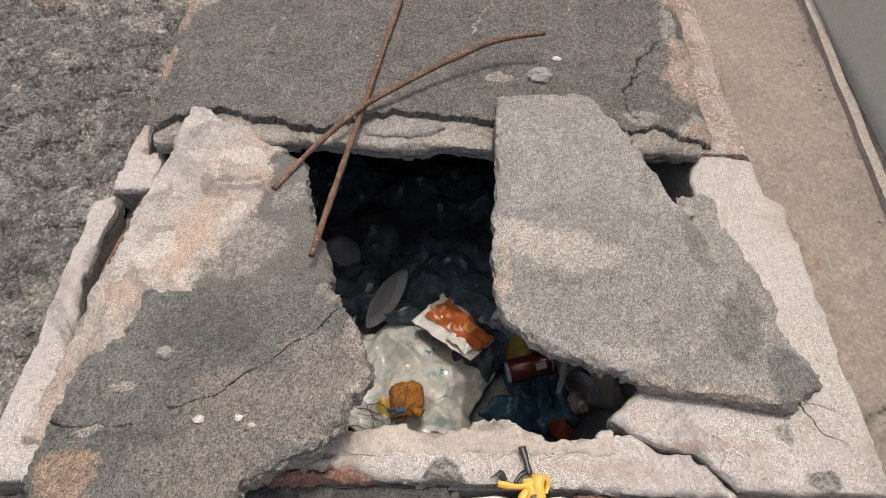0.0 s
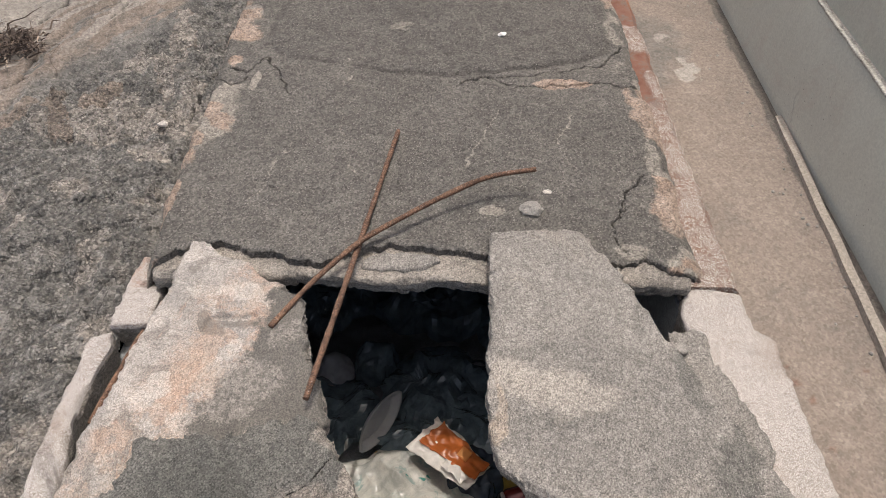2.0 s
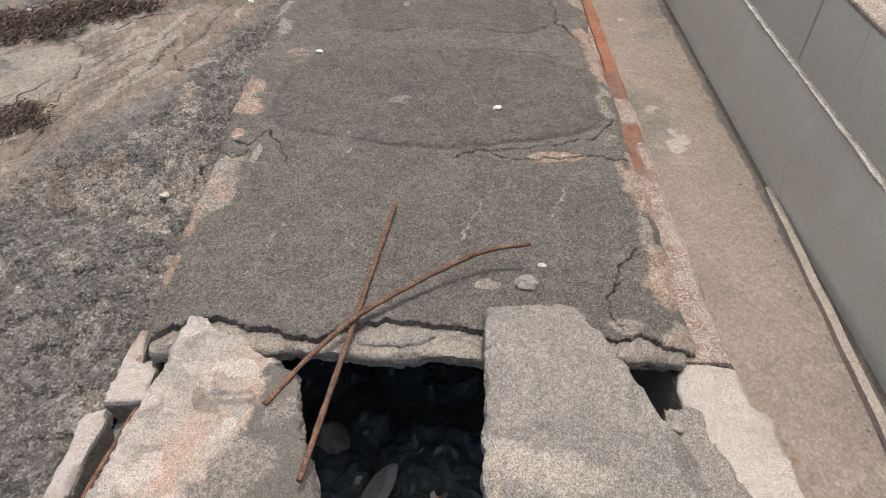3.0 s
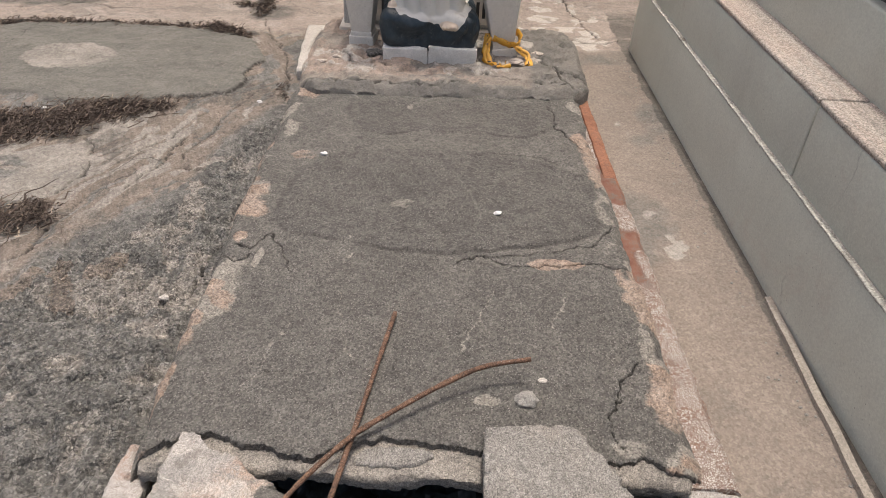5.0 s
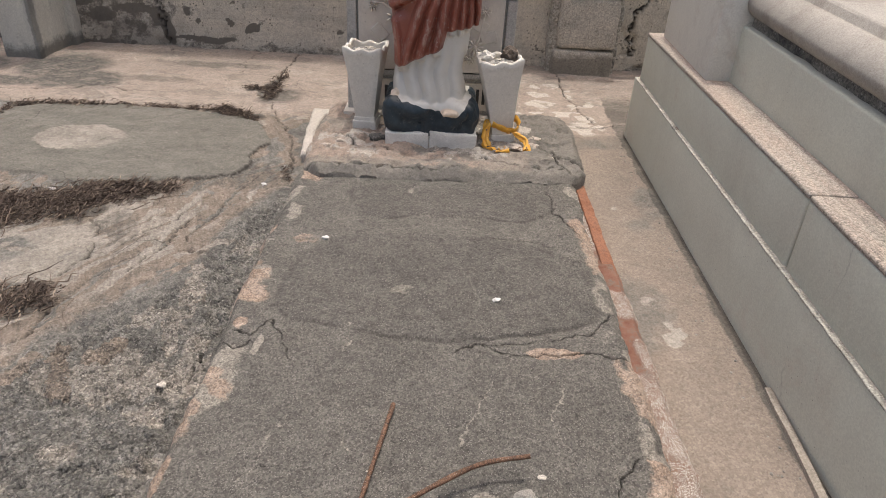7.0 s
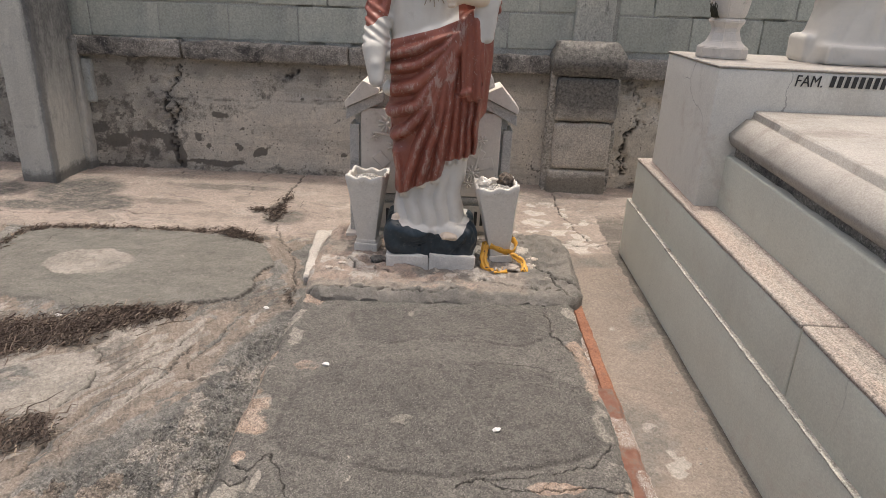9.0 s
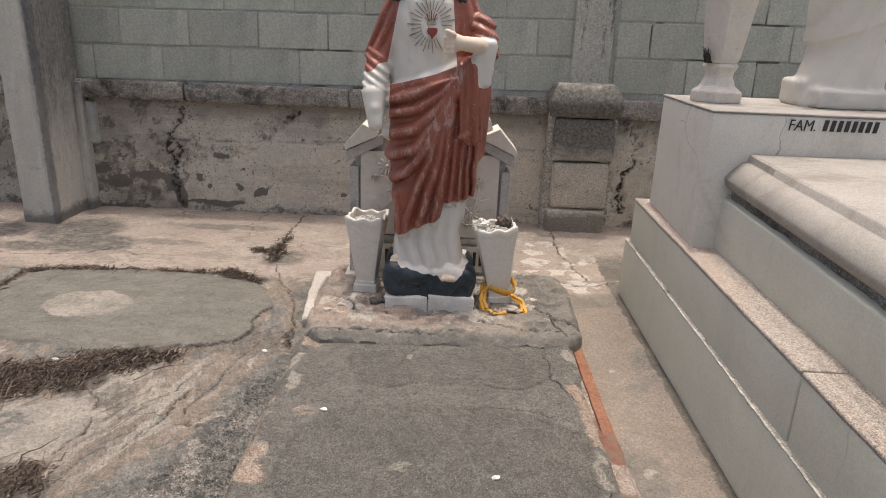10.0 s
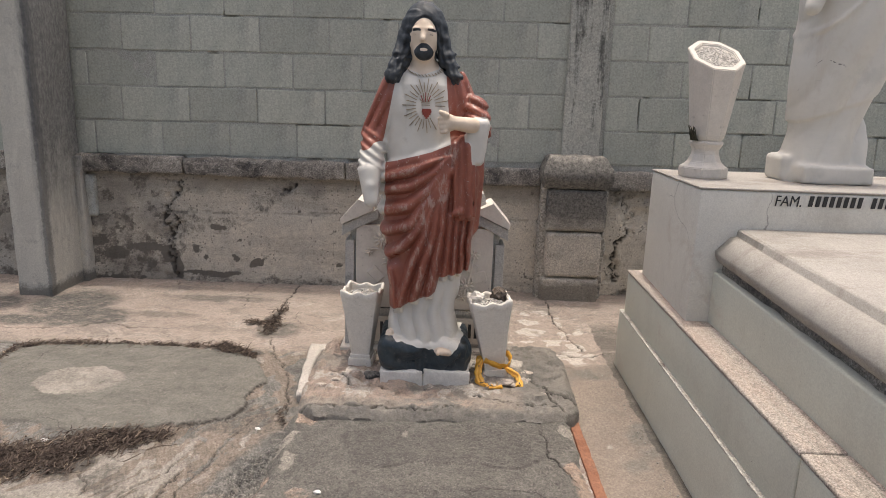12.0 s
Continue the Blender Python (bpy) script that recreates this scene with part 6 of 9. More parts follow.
        if seed == 4:
            for v in bm.verts:
                top = max(0.0, (v.co.z - 0.88) / 0.08)
                v.co.x += (0.7475 - v.co.x) * 0.22 * top
                v.co.y += (WALL_Y - v.co.y) * 0.35 * top
                low = max(0.0, (0.83 - v.co.z) / 0.06)
                v.co.x += (0.7475 - v.co.x) * 0.10 * low
                v.co.y += (WALL_Y - v.co.y) * 0.20 * low
        part("pilaster_stone", bm, stone, wall)
    bm = fine_box((0.555, WALL_Y - 0.10, 0.05), (0.945, WALL_Y + 0.1, 0.80), 0.04, 0.010, 9, 14, 0.01)
    part("pilaster_core", bm, OLDWALL, wall)
    bm = bmesh.new()
    box(bm, (-3.6, WALL_Y + 0.04, 0.86), (3.2, WALL_Y + 0.2, 1.93))
    part("mortar", bm, MORTAR, wall)
    mx, mz = np.linspace(-3.6, 3.2, 900), np.linspace(0.85, 1.93, 150)
    x, z = np.meshgrid(mx, mz)
    ooze = -0.0225 + 0.008 * (wave(x, z, 9, 71, 3) - 0.5) + 0.007 * ease(wave(x, z, 26, 73, 3), 0.42, 0.60) + (wave(x, z, 60, 75, 2) - 0.5) * 0.005 - 0.02 * ease(wave(x, z, 5, 77, 3), 0.66, 0.72)
    ob = sheet("mortar", mx, mz, np.minimum(ooze, -0.0205), None, MORTAR)
    ob.data.transform(Matrix.Translation((0, WALL_Y, 0)) @ Matrix.Rotation(radians(90), 4, "X"))
    ob.parent = wall
    # stub column over the pilaster
    bm = fine_box((0.668, WALL_Y - 0.010, 0.87), (0.885, WALL_Y + 0.2, 1.96), 0.08, 0.008, 8, 8, 0.01)
    part("column", bm, COLUMN, wall, "stained cement column")
    # cement blocks, one mesh shared by lengths
    meshes = {}

    def block(x0, x1, z, i):
        key = round(x1 - x0, 3)
        if key not in meshes:
            bm = bmesh.new()
            box(bm, (0.0, 0.0, 0.0), (x1 - x0, 0.10, 0.187), 0.005, 2, 0.002)
            me = bpy.data.meshes.new("block")
            bm.to_mesh(me)
            bm.free()
            me.materials.append(BLOCK)
            meshes[key] = me
        ob = new("block", meshes[key])
        ob.location = (x0, WALL_Y + 0.017 + random.uniform(-0.003, 0.003), z + 0.0112 * (x0 + 0.2) + random.uniform(-0.002, 0.002))
        ob.rotation_euler = (0, -0.0112 + random.uniform(-0.003, 0.003), random.uniform(-0.004, 0.004))
        ob.parent = wall

    random.seed(4)
    for row in range(5):
        z = 0.893 + row * 0.198
        for side in (-1, 1):
            shift = ((-1.28, -1.112, -1.298, -1.088, -1.287, -1.09, -1.28) if side < 0 else (1.328, 1.105, 1.336, 1.125, 1.332, 1.13, 1.33))[row] % 0.395
            x = -3.6 if side < 0 else 0.912
            end = 0.684 if side < 0 else 3.2
            first = (shift - x) % 0.395
            x1 = x + (first if first > 0.05 else first + 0.395)
            i = 0
            while x < end - 0.03:
                x1 = min(x1, end)
                block(x + 0.004, x1 - 0.004, z, i)
                x, x1 = x1, x1 + 0.395
                i += 1


build_wall()

post = thing("concrete_post", "square grey concrete post with dark stained edges", "post")
bm = fine_box((-2.345, 4.345, 0.0), (-2.160, 4.735, 2.1), 0.035, 0.004, 14, 5, 0.006)
part("shaft", bm, POST, post)
bm = fine_box((-2.165, 4.66, 0.10), (-2.125, 4.745, 0.86), 0.04, 0.008, 10, 6, 0.008)
part("mortar_web", bm, POST, post)
bm = fine_box((-2.150, 4.715, 0.50), (-2.080, 4.765, 0.745), 0.02, 0.010, 18, 7, 0.010)
part("mortar_patch", bm, MORTAR, post)


# ---- the family tomb beside it ----
def build_tomb():
    tomb = thing("tomb", "stepped grey rendered family tomb with a rounded cream slab", "tomb")
    y0, yf = 0.2, 3.735
    bm = fine_box((0.812, y0, -0.05), (2.6, yf, 0.325), 0.12, 0.002, 5, 1, 0.006)
    part("lower_step", sunk(bm, 0.028, 0.0), TOMB, tomb)
    # second step in two lengths with an open joint
    for a, b in ((y0, 2.215), (2.221, yf - 0.025)):
        bm = fine_box((0.826, a, 0.29), (2.6, b, 0.507), 0.12, 0.002, 5, 2, 0.006)
        part("upper_step", sunk(bm, 0.028, 0.3), TOMB, tomb)
        bm = fine_box((0.824, a, 0.5075), (2.6, b, 0.521), 0.08, 0.0015, 9, 2, 0.005)
        part("tread", sunk(bm, 0.028, 0.3), TREAD, tomb, "pinkish worn tread")
    bm = fine_box((0.8105, y0, 0.3215), (0.832, yf - 0.02, 0.3275), 0.012, 0.0022, 40, 7, 0.002)
    part("joint_mortar", sunk(bm, 0.028, 0.0), concrete("chipped_joint_mortar", (0.56, 0.54, 0.48), (0.42, 0.39, 0.34), ((0.13, 0.115, 0.10), 7.0, 0.56), 0.1, 12.0, grains=(0.7, 1.3), scale=150), tomb, "chipped brownish joint mortar")
    bm = fine_box((0.936, y0, 0.45), (2.5, 3.10, 0.702), 0.12, 0.0015, 5, 3, 0.007)
    part("riser", sunk(bm, 0.047, 0.5), TOMB, tomb)
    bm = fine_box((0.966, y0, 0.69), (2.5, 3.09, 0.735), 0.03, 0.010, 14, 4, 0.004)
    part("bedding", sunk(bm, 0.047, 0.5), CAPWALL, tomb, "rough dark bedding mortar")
    # cover slab with a rolled edge
    bm = bmesh.new()
    prof = [(0.10, 0.721)]
    for i in range(13):
        a = -math.pi / 2 - math.pi * i / 12
        prof.append((0.052 + 0.052 * math.cos(a), 0.775 + 0.051 * math.sin(a)))
    prof = prof[:8] + [(0.048, 0.8255), (0.062, 0.827), (0.066, 0.830), (0.070, 0.850), (0.078, 0.855), (1.6, 0.855), (1.6, 0.721)]
    rings = []
    for y in np.linspace(y0, 3.065, 60):
        rings.append([bm.verts.new((0.930 + px, y, pz + 0.047 * (y - 3.06))) for px, pz in prof])
    for a, b in zip(rings, rings[1:]):
        for i in range(len(prof)):
            j = (i + 1) % len(prof)
            bm.faces.new((a[i], a[j], b[j], b[i]))
    bm.faces.new(rings[0][::-1])
    bm.faces.new(rings[-1])
    bmesh.ops.recalc_face_normals(bm, faces=bm.faces[:])
    for f in bm.faces:
        f.smooth = len(f.verts) == 4 and f.calc_center_median().z < 0.83
    part("cover", bm, TOMB_TOP, tomb, "cream terrazzo cover with a rolled edge")
    bm = fine_box((0.858, 3.065, 0.50), (2.4, 3.66, 0.985), 0.2, 0.0012, 5, 5, 0.006)
    part("headblock", sheared(bm, 0.03, 3.1), HEAD, tomb, "pale cream rendered head block")
    bm = fine_box((0.855, 3.062, 0.9855), (2.403, 3.663, 0.994), 0.1, 0.001, 5, 5, 0.004)
    part("headblock_top", sheared(bm, 0.03, 3.1), TOMB_TOP, tomb)
    ink = plain("black_paint", (0.03, 0.03, 0.03), 0.6)
    # the painted inscription, as bars
    words = bpy.data.curves.new("lettering", "FONT")
    words.body, words.size, words.extrude, words.shear = "FAM.", 0.052, 0.0008, 0.12
    flat_text = new("lettering", words)
    me = bpy.data.meshes.new_from_object(flat_text)
    bpy.data.objects.remove(flat_text)
    me.transform(Matrix.Translation((1.106, 3.0600, 0.939)) @ Matrix.Rotation(radians(90), 4, "X") @ Matrix.Diagonal((0.84, 1.0, 1.0, 1.0)))
    me.materials.append(ink)
    new("lettering", me).parent = tomb
    x = 1.222
    for w in (1, 1, 1, 1, 1, 1, 1, 1, 0, 1, 1, 1):
        if w:
            bm = bmesh.new()
            box(bm, (x, 3.0600, 0.940), (x + 0.0135, 3.0640, 0.976), 0.0008, 1)
            for v in bm.verts:
                v.co.x += (v.co.z - 0.94) * 0.12
            part("inscription_bar", bm, ink, tomb)
        x += 0.0235


build_tomb()


# ---- headstone ----
GRANITE = concrete("grey_granite", (0.48, 0.475, 0.45), (0.60, 0.585, 0.55), ((0.25, 0.24, 0.22), 8, 0.60), 0.35, 12.0, 0.7, 0.25, 0.001, (0.65, 1.3), 420)
MARBLE = concrete("dusty_white_marble", (0.72, 0.66, 0.585), (0.79, 0.735, 0.66), ((0.50, 0.43, 0.36), 5, 0.60), 0.0, 4.0, 0.6, 0.12, 0.001, (0.95, 1.04), 200)
CREAM = concrete("cream_cast_stone", (0.76, 0.715, 0.64), (0.82, 0.78, 0.71), ((0.48, 0.42, 0.34), 7, 0.60), 0.0, 6.0, 0.7, 0.2, 0.0015, (0.92, 1.06), 240)
INK = plain("faded_black_paint", (0.05, 0.048, 0.045), 0.7)


def extrude(outline, y0, y1, bevel=0.004):
    """A solid with an upright outline (x, z) from y0 to y1."""
    bm = bmesh.new()
    a = [bm.verts.new((x, y0, z)) for x, z in outline]
    f = bm.faces.new(a)
    got = bmesh.ops.extrude_face_region(bm, geom=[f])
    for v in got["geom"]:
        if isinstance(v, bmesh.types.BMVert):
            v.co.y = y1
    bmesh.ops.recalc_face_normals(bm, faces=bm.faces[:])
    if bevel:
        bmesh.ops.bevel(bm, geom=bm.edges[:], offset=bevel, segments=2, profile=0.6, affect="EDGES")
    return bm


def build_headstone():
    stone = thing("headstone", "grey granite headstone with a white relief panel behind the statue", "headstone")
    yf = 3.645
    part("base", extrude([(-0.445, 0.12), (-0.445, 0.168), (0.275, 0.168), (0.275, 0.12)], yf - 0.05, yf + 0.16), MARBLE, stone)
    part("plinth", extrude([(-0.43, 0.168), (-0.43, 0.322), (0.26, 0.322), (0.26, 0.168)], yf - 0.005, yf + 0.15), GRANITE, stone)
    plate = part("name_plate", extrude([(-0.385, 0.190), (-0.385, 0.306), (0.215, 0.306), (0.215, 0.190)], yf - 0.022, yf - 0.004, 0.002), MARBLE, stone, "white name plate with black lettering bars")
    x = -0.27
    for i in range(17):
        w = 0.018 if i not in (4, 10) else 0.0
        if w:
            bm = bmesh.new()
            box(bm, (x, yf - 0.0235, 0.218), (x + w * 0.72, yf - 0.0215, 0.283), 0.0005, 1)
            part("lettering_bar", bm, INK, plate)
        x += 0.026
    part("panel_ledge", extrude([(-0.40, 0.322), (-0.40, 0.345), (0.235, 0.345), (0.235, 0.322)], yf - 0.02, yf + 0.1, 0.003), GRANITE, stone)
    part("slab", extrude([(-0.405, 0.345), (-0.405, 0.66), (-0.43, 0.74), (-0.355, 0.80), (-0.33, 0.86), (-0.2, 0.95), (0.03, 0.95), (0.165, 0.86), (0.185, 0.80), (0.265, 0.75), (0.24, 0.66), (0.24, 0.345)], yf + 0.01, yf + 0.12, 0.005), GRANITE, stone)
    for s in (-1, 1):
        c = -0.0825
        def m(a):
            return c + s * a
        roof = [(m(0.20), 0.79), (m(0.355), 0.715), (m(0.358), 0.665), (m(0.27), 0.712), (m(0.20), 0.745)]
        bm = extrude(roof, yf - 0.03, yf + 0.13, 0.004)
        part("gable_moulding", bm, GRANITE, stone)
        roof2 = [(m(0.22), 0.80), (m(0.285), 0.830), (m(0.362), 0.742), (m(0.358), 0.718), (m(0.22), 0.782)]
        part("shoulder", extrude(roof2, yf - 0.045, yf + 0.125, 0.003), MARBLE, stone, "pale sloping shoulder")
        part("column", extrude([(m(0.305), 0.345), (m(0.305), 0.645), (m(0.345), 0.645), (m(0.345), 0.345)], yf - 0.012, yf + 0.12, 0.006), GRANITE, stone)
    panel = part("relief_panel", extrude([(-0.378, 0.35), (-0.378, 0.715), (0.212, 0.715), (0.212, 0.35)], yf - 0.022, yf + 0.012, 0.003), MARBLE, stone, "white marble panel with carved flowers")
    random.seed(3)
    for fx, fz, r in ((-0.265, 0.655, 0.042), (-0.235, 0.56, 0.034), (-0.32, 0.60, 0.022), (0.10, 0.46, 0.036), (0.085, 0.41, 0.024), (0.135, 0.60, 0.024)):
        bm = bmesh.new()
        n = 11 if r > 0.035 else 7
        for i in range(n):
            a = 2 * math.pi * i / n
            m4 = Matrix.Translation((fx + math.cos(a) * r * 0.6, yf - 0.026, fz + math.sin(a) * r * 0.6)) @ Matrix.Rotation(-a, 4, "Y") @ Matrix.Diagonal((r * 0.42, 0.006, r * 0.15, 1))
            bmesh.ops.create_icosphere(bm, subdivisions=2, radius=1, matrix=m4)
        bmesh.ops.create_icosphere(bm, subdivisions=2, radius=1, matrix=Matrix.Translation((fx, yf - 0.028, fz)) @ Matrix.Diagonal((r * 0.25, 0.008, r * 0.25, 1)))
        for f in bm.faces:
            f.smooth = True
        part("carved_flower", bm, MARBLE, panel)
    for pts in (((-0.33, 0.615), (-0.27, 0.61), (-0.22, 0.585)), ((-0.25, 0.62), (-0.235, 0.57), (-0.24, 0.50)), ((0.10, 0.44), (0.12, 0.52), (0.13, 0.60))):
        bm = bmesh.new()
        tube(bm, curve([(a, yf - 0.024, b) for a, b in pts], 12), 0.006, 6)
        part("carved_stem", bm, MARBLE, panel)
    for lx, lz, t in ((0.115, 0.545, 0.5), (0.155, 0.50, -0.3), (-0.29, 0.50, 0.8)):
        bm = bmesh.new()
        box(bm, (-0.034, -0.004, -0.024), (0.034, 0.004, 0.024), 0.003, 1)
        bmesh.ops.transform(bm, matrix=Matrix.Translation((lx, yf - 0.024, lz)) @ Matrix.Rotation(t, 4, "Y"), verts=bm.verts[:])
        part("carved_leaf", bm, MARBLE, panel)


build_headstone()


# ---- flower vases ----
SOIL = concrete("dry_gravelly_soil", (0.42, 0.40, 0.365), (0.54, 0.51, 0.465), None, 0.5, 30.0, 0.95, 1.0, 0.008, (0.38, 1.45), 130)


def vase_mesh(hw, tall, sides=4):
    """Four-sided tapering vase with a scalloped rim."""
    bm = bmesh.new()
    per = 16
    hw = hw / math.cos(math.pi / sides)
    seg = sides * per

    def ring(r, z, scallop=0.0, turn=math.pi / sides):
        vs = []
        for i in range(seg):
            a = 2 * math.pi * i / seg
            f = (i % per) / per
            rr = r * math.cos(math.pi / sides) / math.cos((a % (2 * math.pi / sides)) - math.pi / sides)
            up = scallop * (0.75 * math.cos(4 * math.pi * f) + 0.25 * math.cos(2 * math.pi * f))
            rr *= 1 - 0.05 * max(0.0, 1 - min(f, 1 - f) * 10)
            vs.append(bm.verts.new((rr * math.cos(a + turn), rr * math.sin(a + turn), z + up)))
        return vs

    rings = [ring(hw * 0.50, 0.045), ring(hw * 0.51, 0.062), ring(hw * 0.62, tall * 0.38), ring(hw * 0.79, tall * 0.70), ring(hw * 0.95, tall * 0.92, 0.003), ring(hw * 0.99, tall * 0.95, 0.007), ring(hw * 1.0, tall, 0.008), ring(hw * 0.98, tall + 0.005, 0.008), ring(hw * 0.86, tall + 0.005, 0.008), ring(hw * 0.84, tall - 0.002, 0.008), ring(hw * 0.82, tall - 0.055), ring(hw * 0.2, tall - 0.055)]
    for a, b in zip(rings, rings[1:]):
        for i in range(seg):
            bm.faces.new((a[i], a[(i + 1) % seg], b[(i + 1) % seg], b[i]))
    bm.faces.new(rings[-1])
    bm.faces.new(rings[0][::-1])
    for f in bm.faces:
        f.smooth = f.calc_center_median().z > tall * 0.94
    return bm


def foot_mesh():
    bm = bmesh.new()
    box(bm, (-0.049, -0.049, 0.0), (0.049, 0.049, 0.042), 0.005)
    box(bm, (-0.043, -0.043, 0.040), (0.043, 0.043, 0.058), 0.005)
    return bm


def lump(name, at, size, material, parent=None, seed=0, freq=3.0, amp=0.25):
    bm = bmesh.new()
    bmesh.ops.create_icosphere(bm, subdivisions=3, radius=1)
    for v in bm.verts:
        n = noise.noise(v.co * freq * 0.5 + Vector((seed, seed * 3, 1))) + 0.5 * noise.noise(v.co * freq + Vector((seed, 2, 1)))
        v.co *= 1 + amp * n
        v.co = Vector((v.co.x * size[0], v.co.y * size[1], v.co.z * size[2])) + Vector(at)
    return part(name, bm, material, parent)


def vase(at, turn, lean, hw, tall, label, contents):
    v = thing("flower_vase", label, "vase", "vases beside the statue")
    v.matrix_world = Matrix.Translation(at) @ Matrix.Rotation(radians(lean), 4, "Y") @ Matrix.Rotation(radians(turn), 4, "Z")
    part("foot", foot_mesh(), CREAM, v)
    part("bowl", vase_mesh(hw, tall), CREAM, v)
    bm = bmesh.new()
    rings = lathe(bm, [(hw * 0.90, tall - 0.030), (hw * 0.6, tall - 0.012), (hw * 0.3, tall - 0.006), (0.004, tall - 0.004)], 24, cap=False)
    for q in bm.verts:
        q.co += noise.noise_vector(q.co * 60) * 0.008
    part("soil", bm, SOIL, v, "dry grey gravelly soil")
    for name, off, size, mat in contents:
        lump(name, off, size, mat, v, off[0] * 50, 4, 0.4)
    return v


CLOD = concrete("dark_clod", (0.12, 0.095, 0.075), (0.22, 0.18, 0.15), None, 0.1, 20, 0.95, 1.0, 0.006)
vase((-0.330, 3.475, 0.143), -6, 0, 0.080, 0.330, "cream cast stone vase with scalloped rim and dry soil", ())
vase((0.225, 3.405, 0.142), 6, -6, 0.085, 0.330, "cream cast stone vase leaning in yellow tape", (("clod", (0.045, 0.03, 0.335), (0.03, 0.028, 0.035), CLOD), ("plaster_lump", (-0.045, 0.035, 0.325), (0.035, 0.03, 0.03), CREAM)))

# split white block under the statue
BLOCK_WHITE = concrete("chalky_white_block", (0.70, 0.67, 0.62), (0.80, 0.77, 0.72), ((0.48, 0.43, 0.37), 10, 0.58), 0.05, 8.0, 0.85, 0.5, 0.003, (0.90, 1.08), 240)
for a, b, s in ((-0.238, -0.0655, 1), (-0.064, 0.118, 2)):
    bm = fine_box((a, 3.280, 0.110), (b, 3.56, 0.192 + 0.007 * s), 0.016, 0.004, 22, s, 0.005)
    solo("plinth_block", bm, BLOCK_WHITE, "cracked white block under the painted statue", "block", "blocks under the statue")


# ---- painted statue ----
def statue_material():
    """Chipped oil paint in the colours that the marks on the mesh give."""
    k = Nodes("chipped_statue_paint", 0.5)
    robe = k.mix(k.span(k.noise(7, 5, 0.6), 0.35, 0.65), (0.62, 0.585, 0.525), (0.72, 0.69, 0.63))
    red = k.mix(k.span(k.noise(9, 6, 0.65), 0.35, 0.65), (0.235, 0.070, 0.045), (0.34, 0.112, 0.074))
    worn = k.span(k.math("ADD", k.noise(2.6, 8, 0.85, 0.5, k.scaled((13, 13, 4.5))), k.math("MULTIPLY", k.attr("ridge"), 0.09)), 0.59, 0.67)
    red = k.mix(k.math("MULTIPLY", worn, 0.62), red, (0.50, 0.37, 0.315))
    red = k.mix(k.span(k.noise(70, 5, 0.75), 0.62, 0.68), red, (0.55, 0.46, 0.41))
    dirt = k.span(k.noise(14, 6, 0.75), 0.56, 0.72)
    robe = k.mix(k.math("MULTIPLY", dirt, 0.45), robe, (0.40, 0.34, 0.27))
    blue = k.mix(k.span(k.noise(16, 6, 0.7), 0.4, 0.65), (0.014, 0.025, 0.034), (0.040, 0.056, 0.066))
    blue = k.mix(k.span(k.noise(45, 6, 0.8), 0.58, 0.68, 0.0, 0.6), blue, (0.12, 0.125, 0.125))
    flesh = k.mix(k.span(k.noise(12, 4), 0.4, 0.6), (0.70, 0.565, 0.43), (0.76, 0.63, 0.50))
    c = k.mix(k.span(k.attr("mantle"), 0.46, 0.54), robe, red)
    c = k.mix(k.span(k.attr("rock"), 0.46, 0.54), c, blue)
    c = k.mix(k.span(k.attr("flesh"), 0.44, 0.56), c, flesh)
    c = k.mix(k.span(k.attr("hair"), 0.46, 0.54), c, k.mix(k.span(k.noise(40, 4), 0.4, 0.7), (0.020, 0.026, 0.033), (0.055, 0.064, 0.072)))
    gloss = k.span(k.noise(20, 4), 0.3, 0.7, 0.26, 0.52)
    gloss = k.math("MAXIMUM", gloss, k.math("MULTIPLY", k.math("MAXIMUM", k.attr("hair"), k.attr("flesh")), 0.62))
    return k.done(c, k.noise(110, 5, 0.7), 0.25, 0.002, gloss)


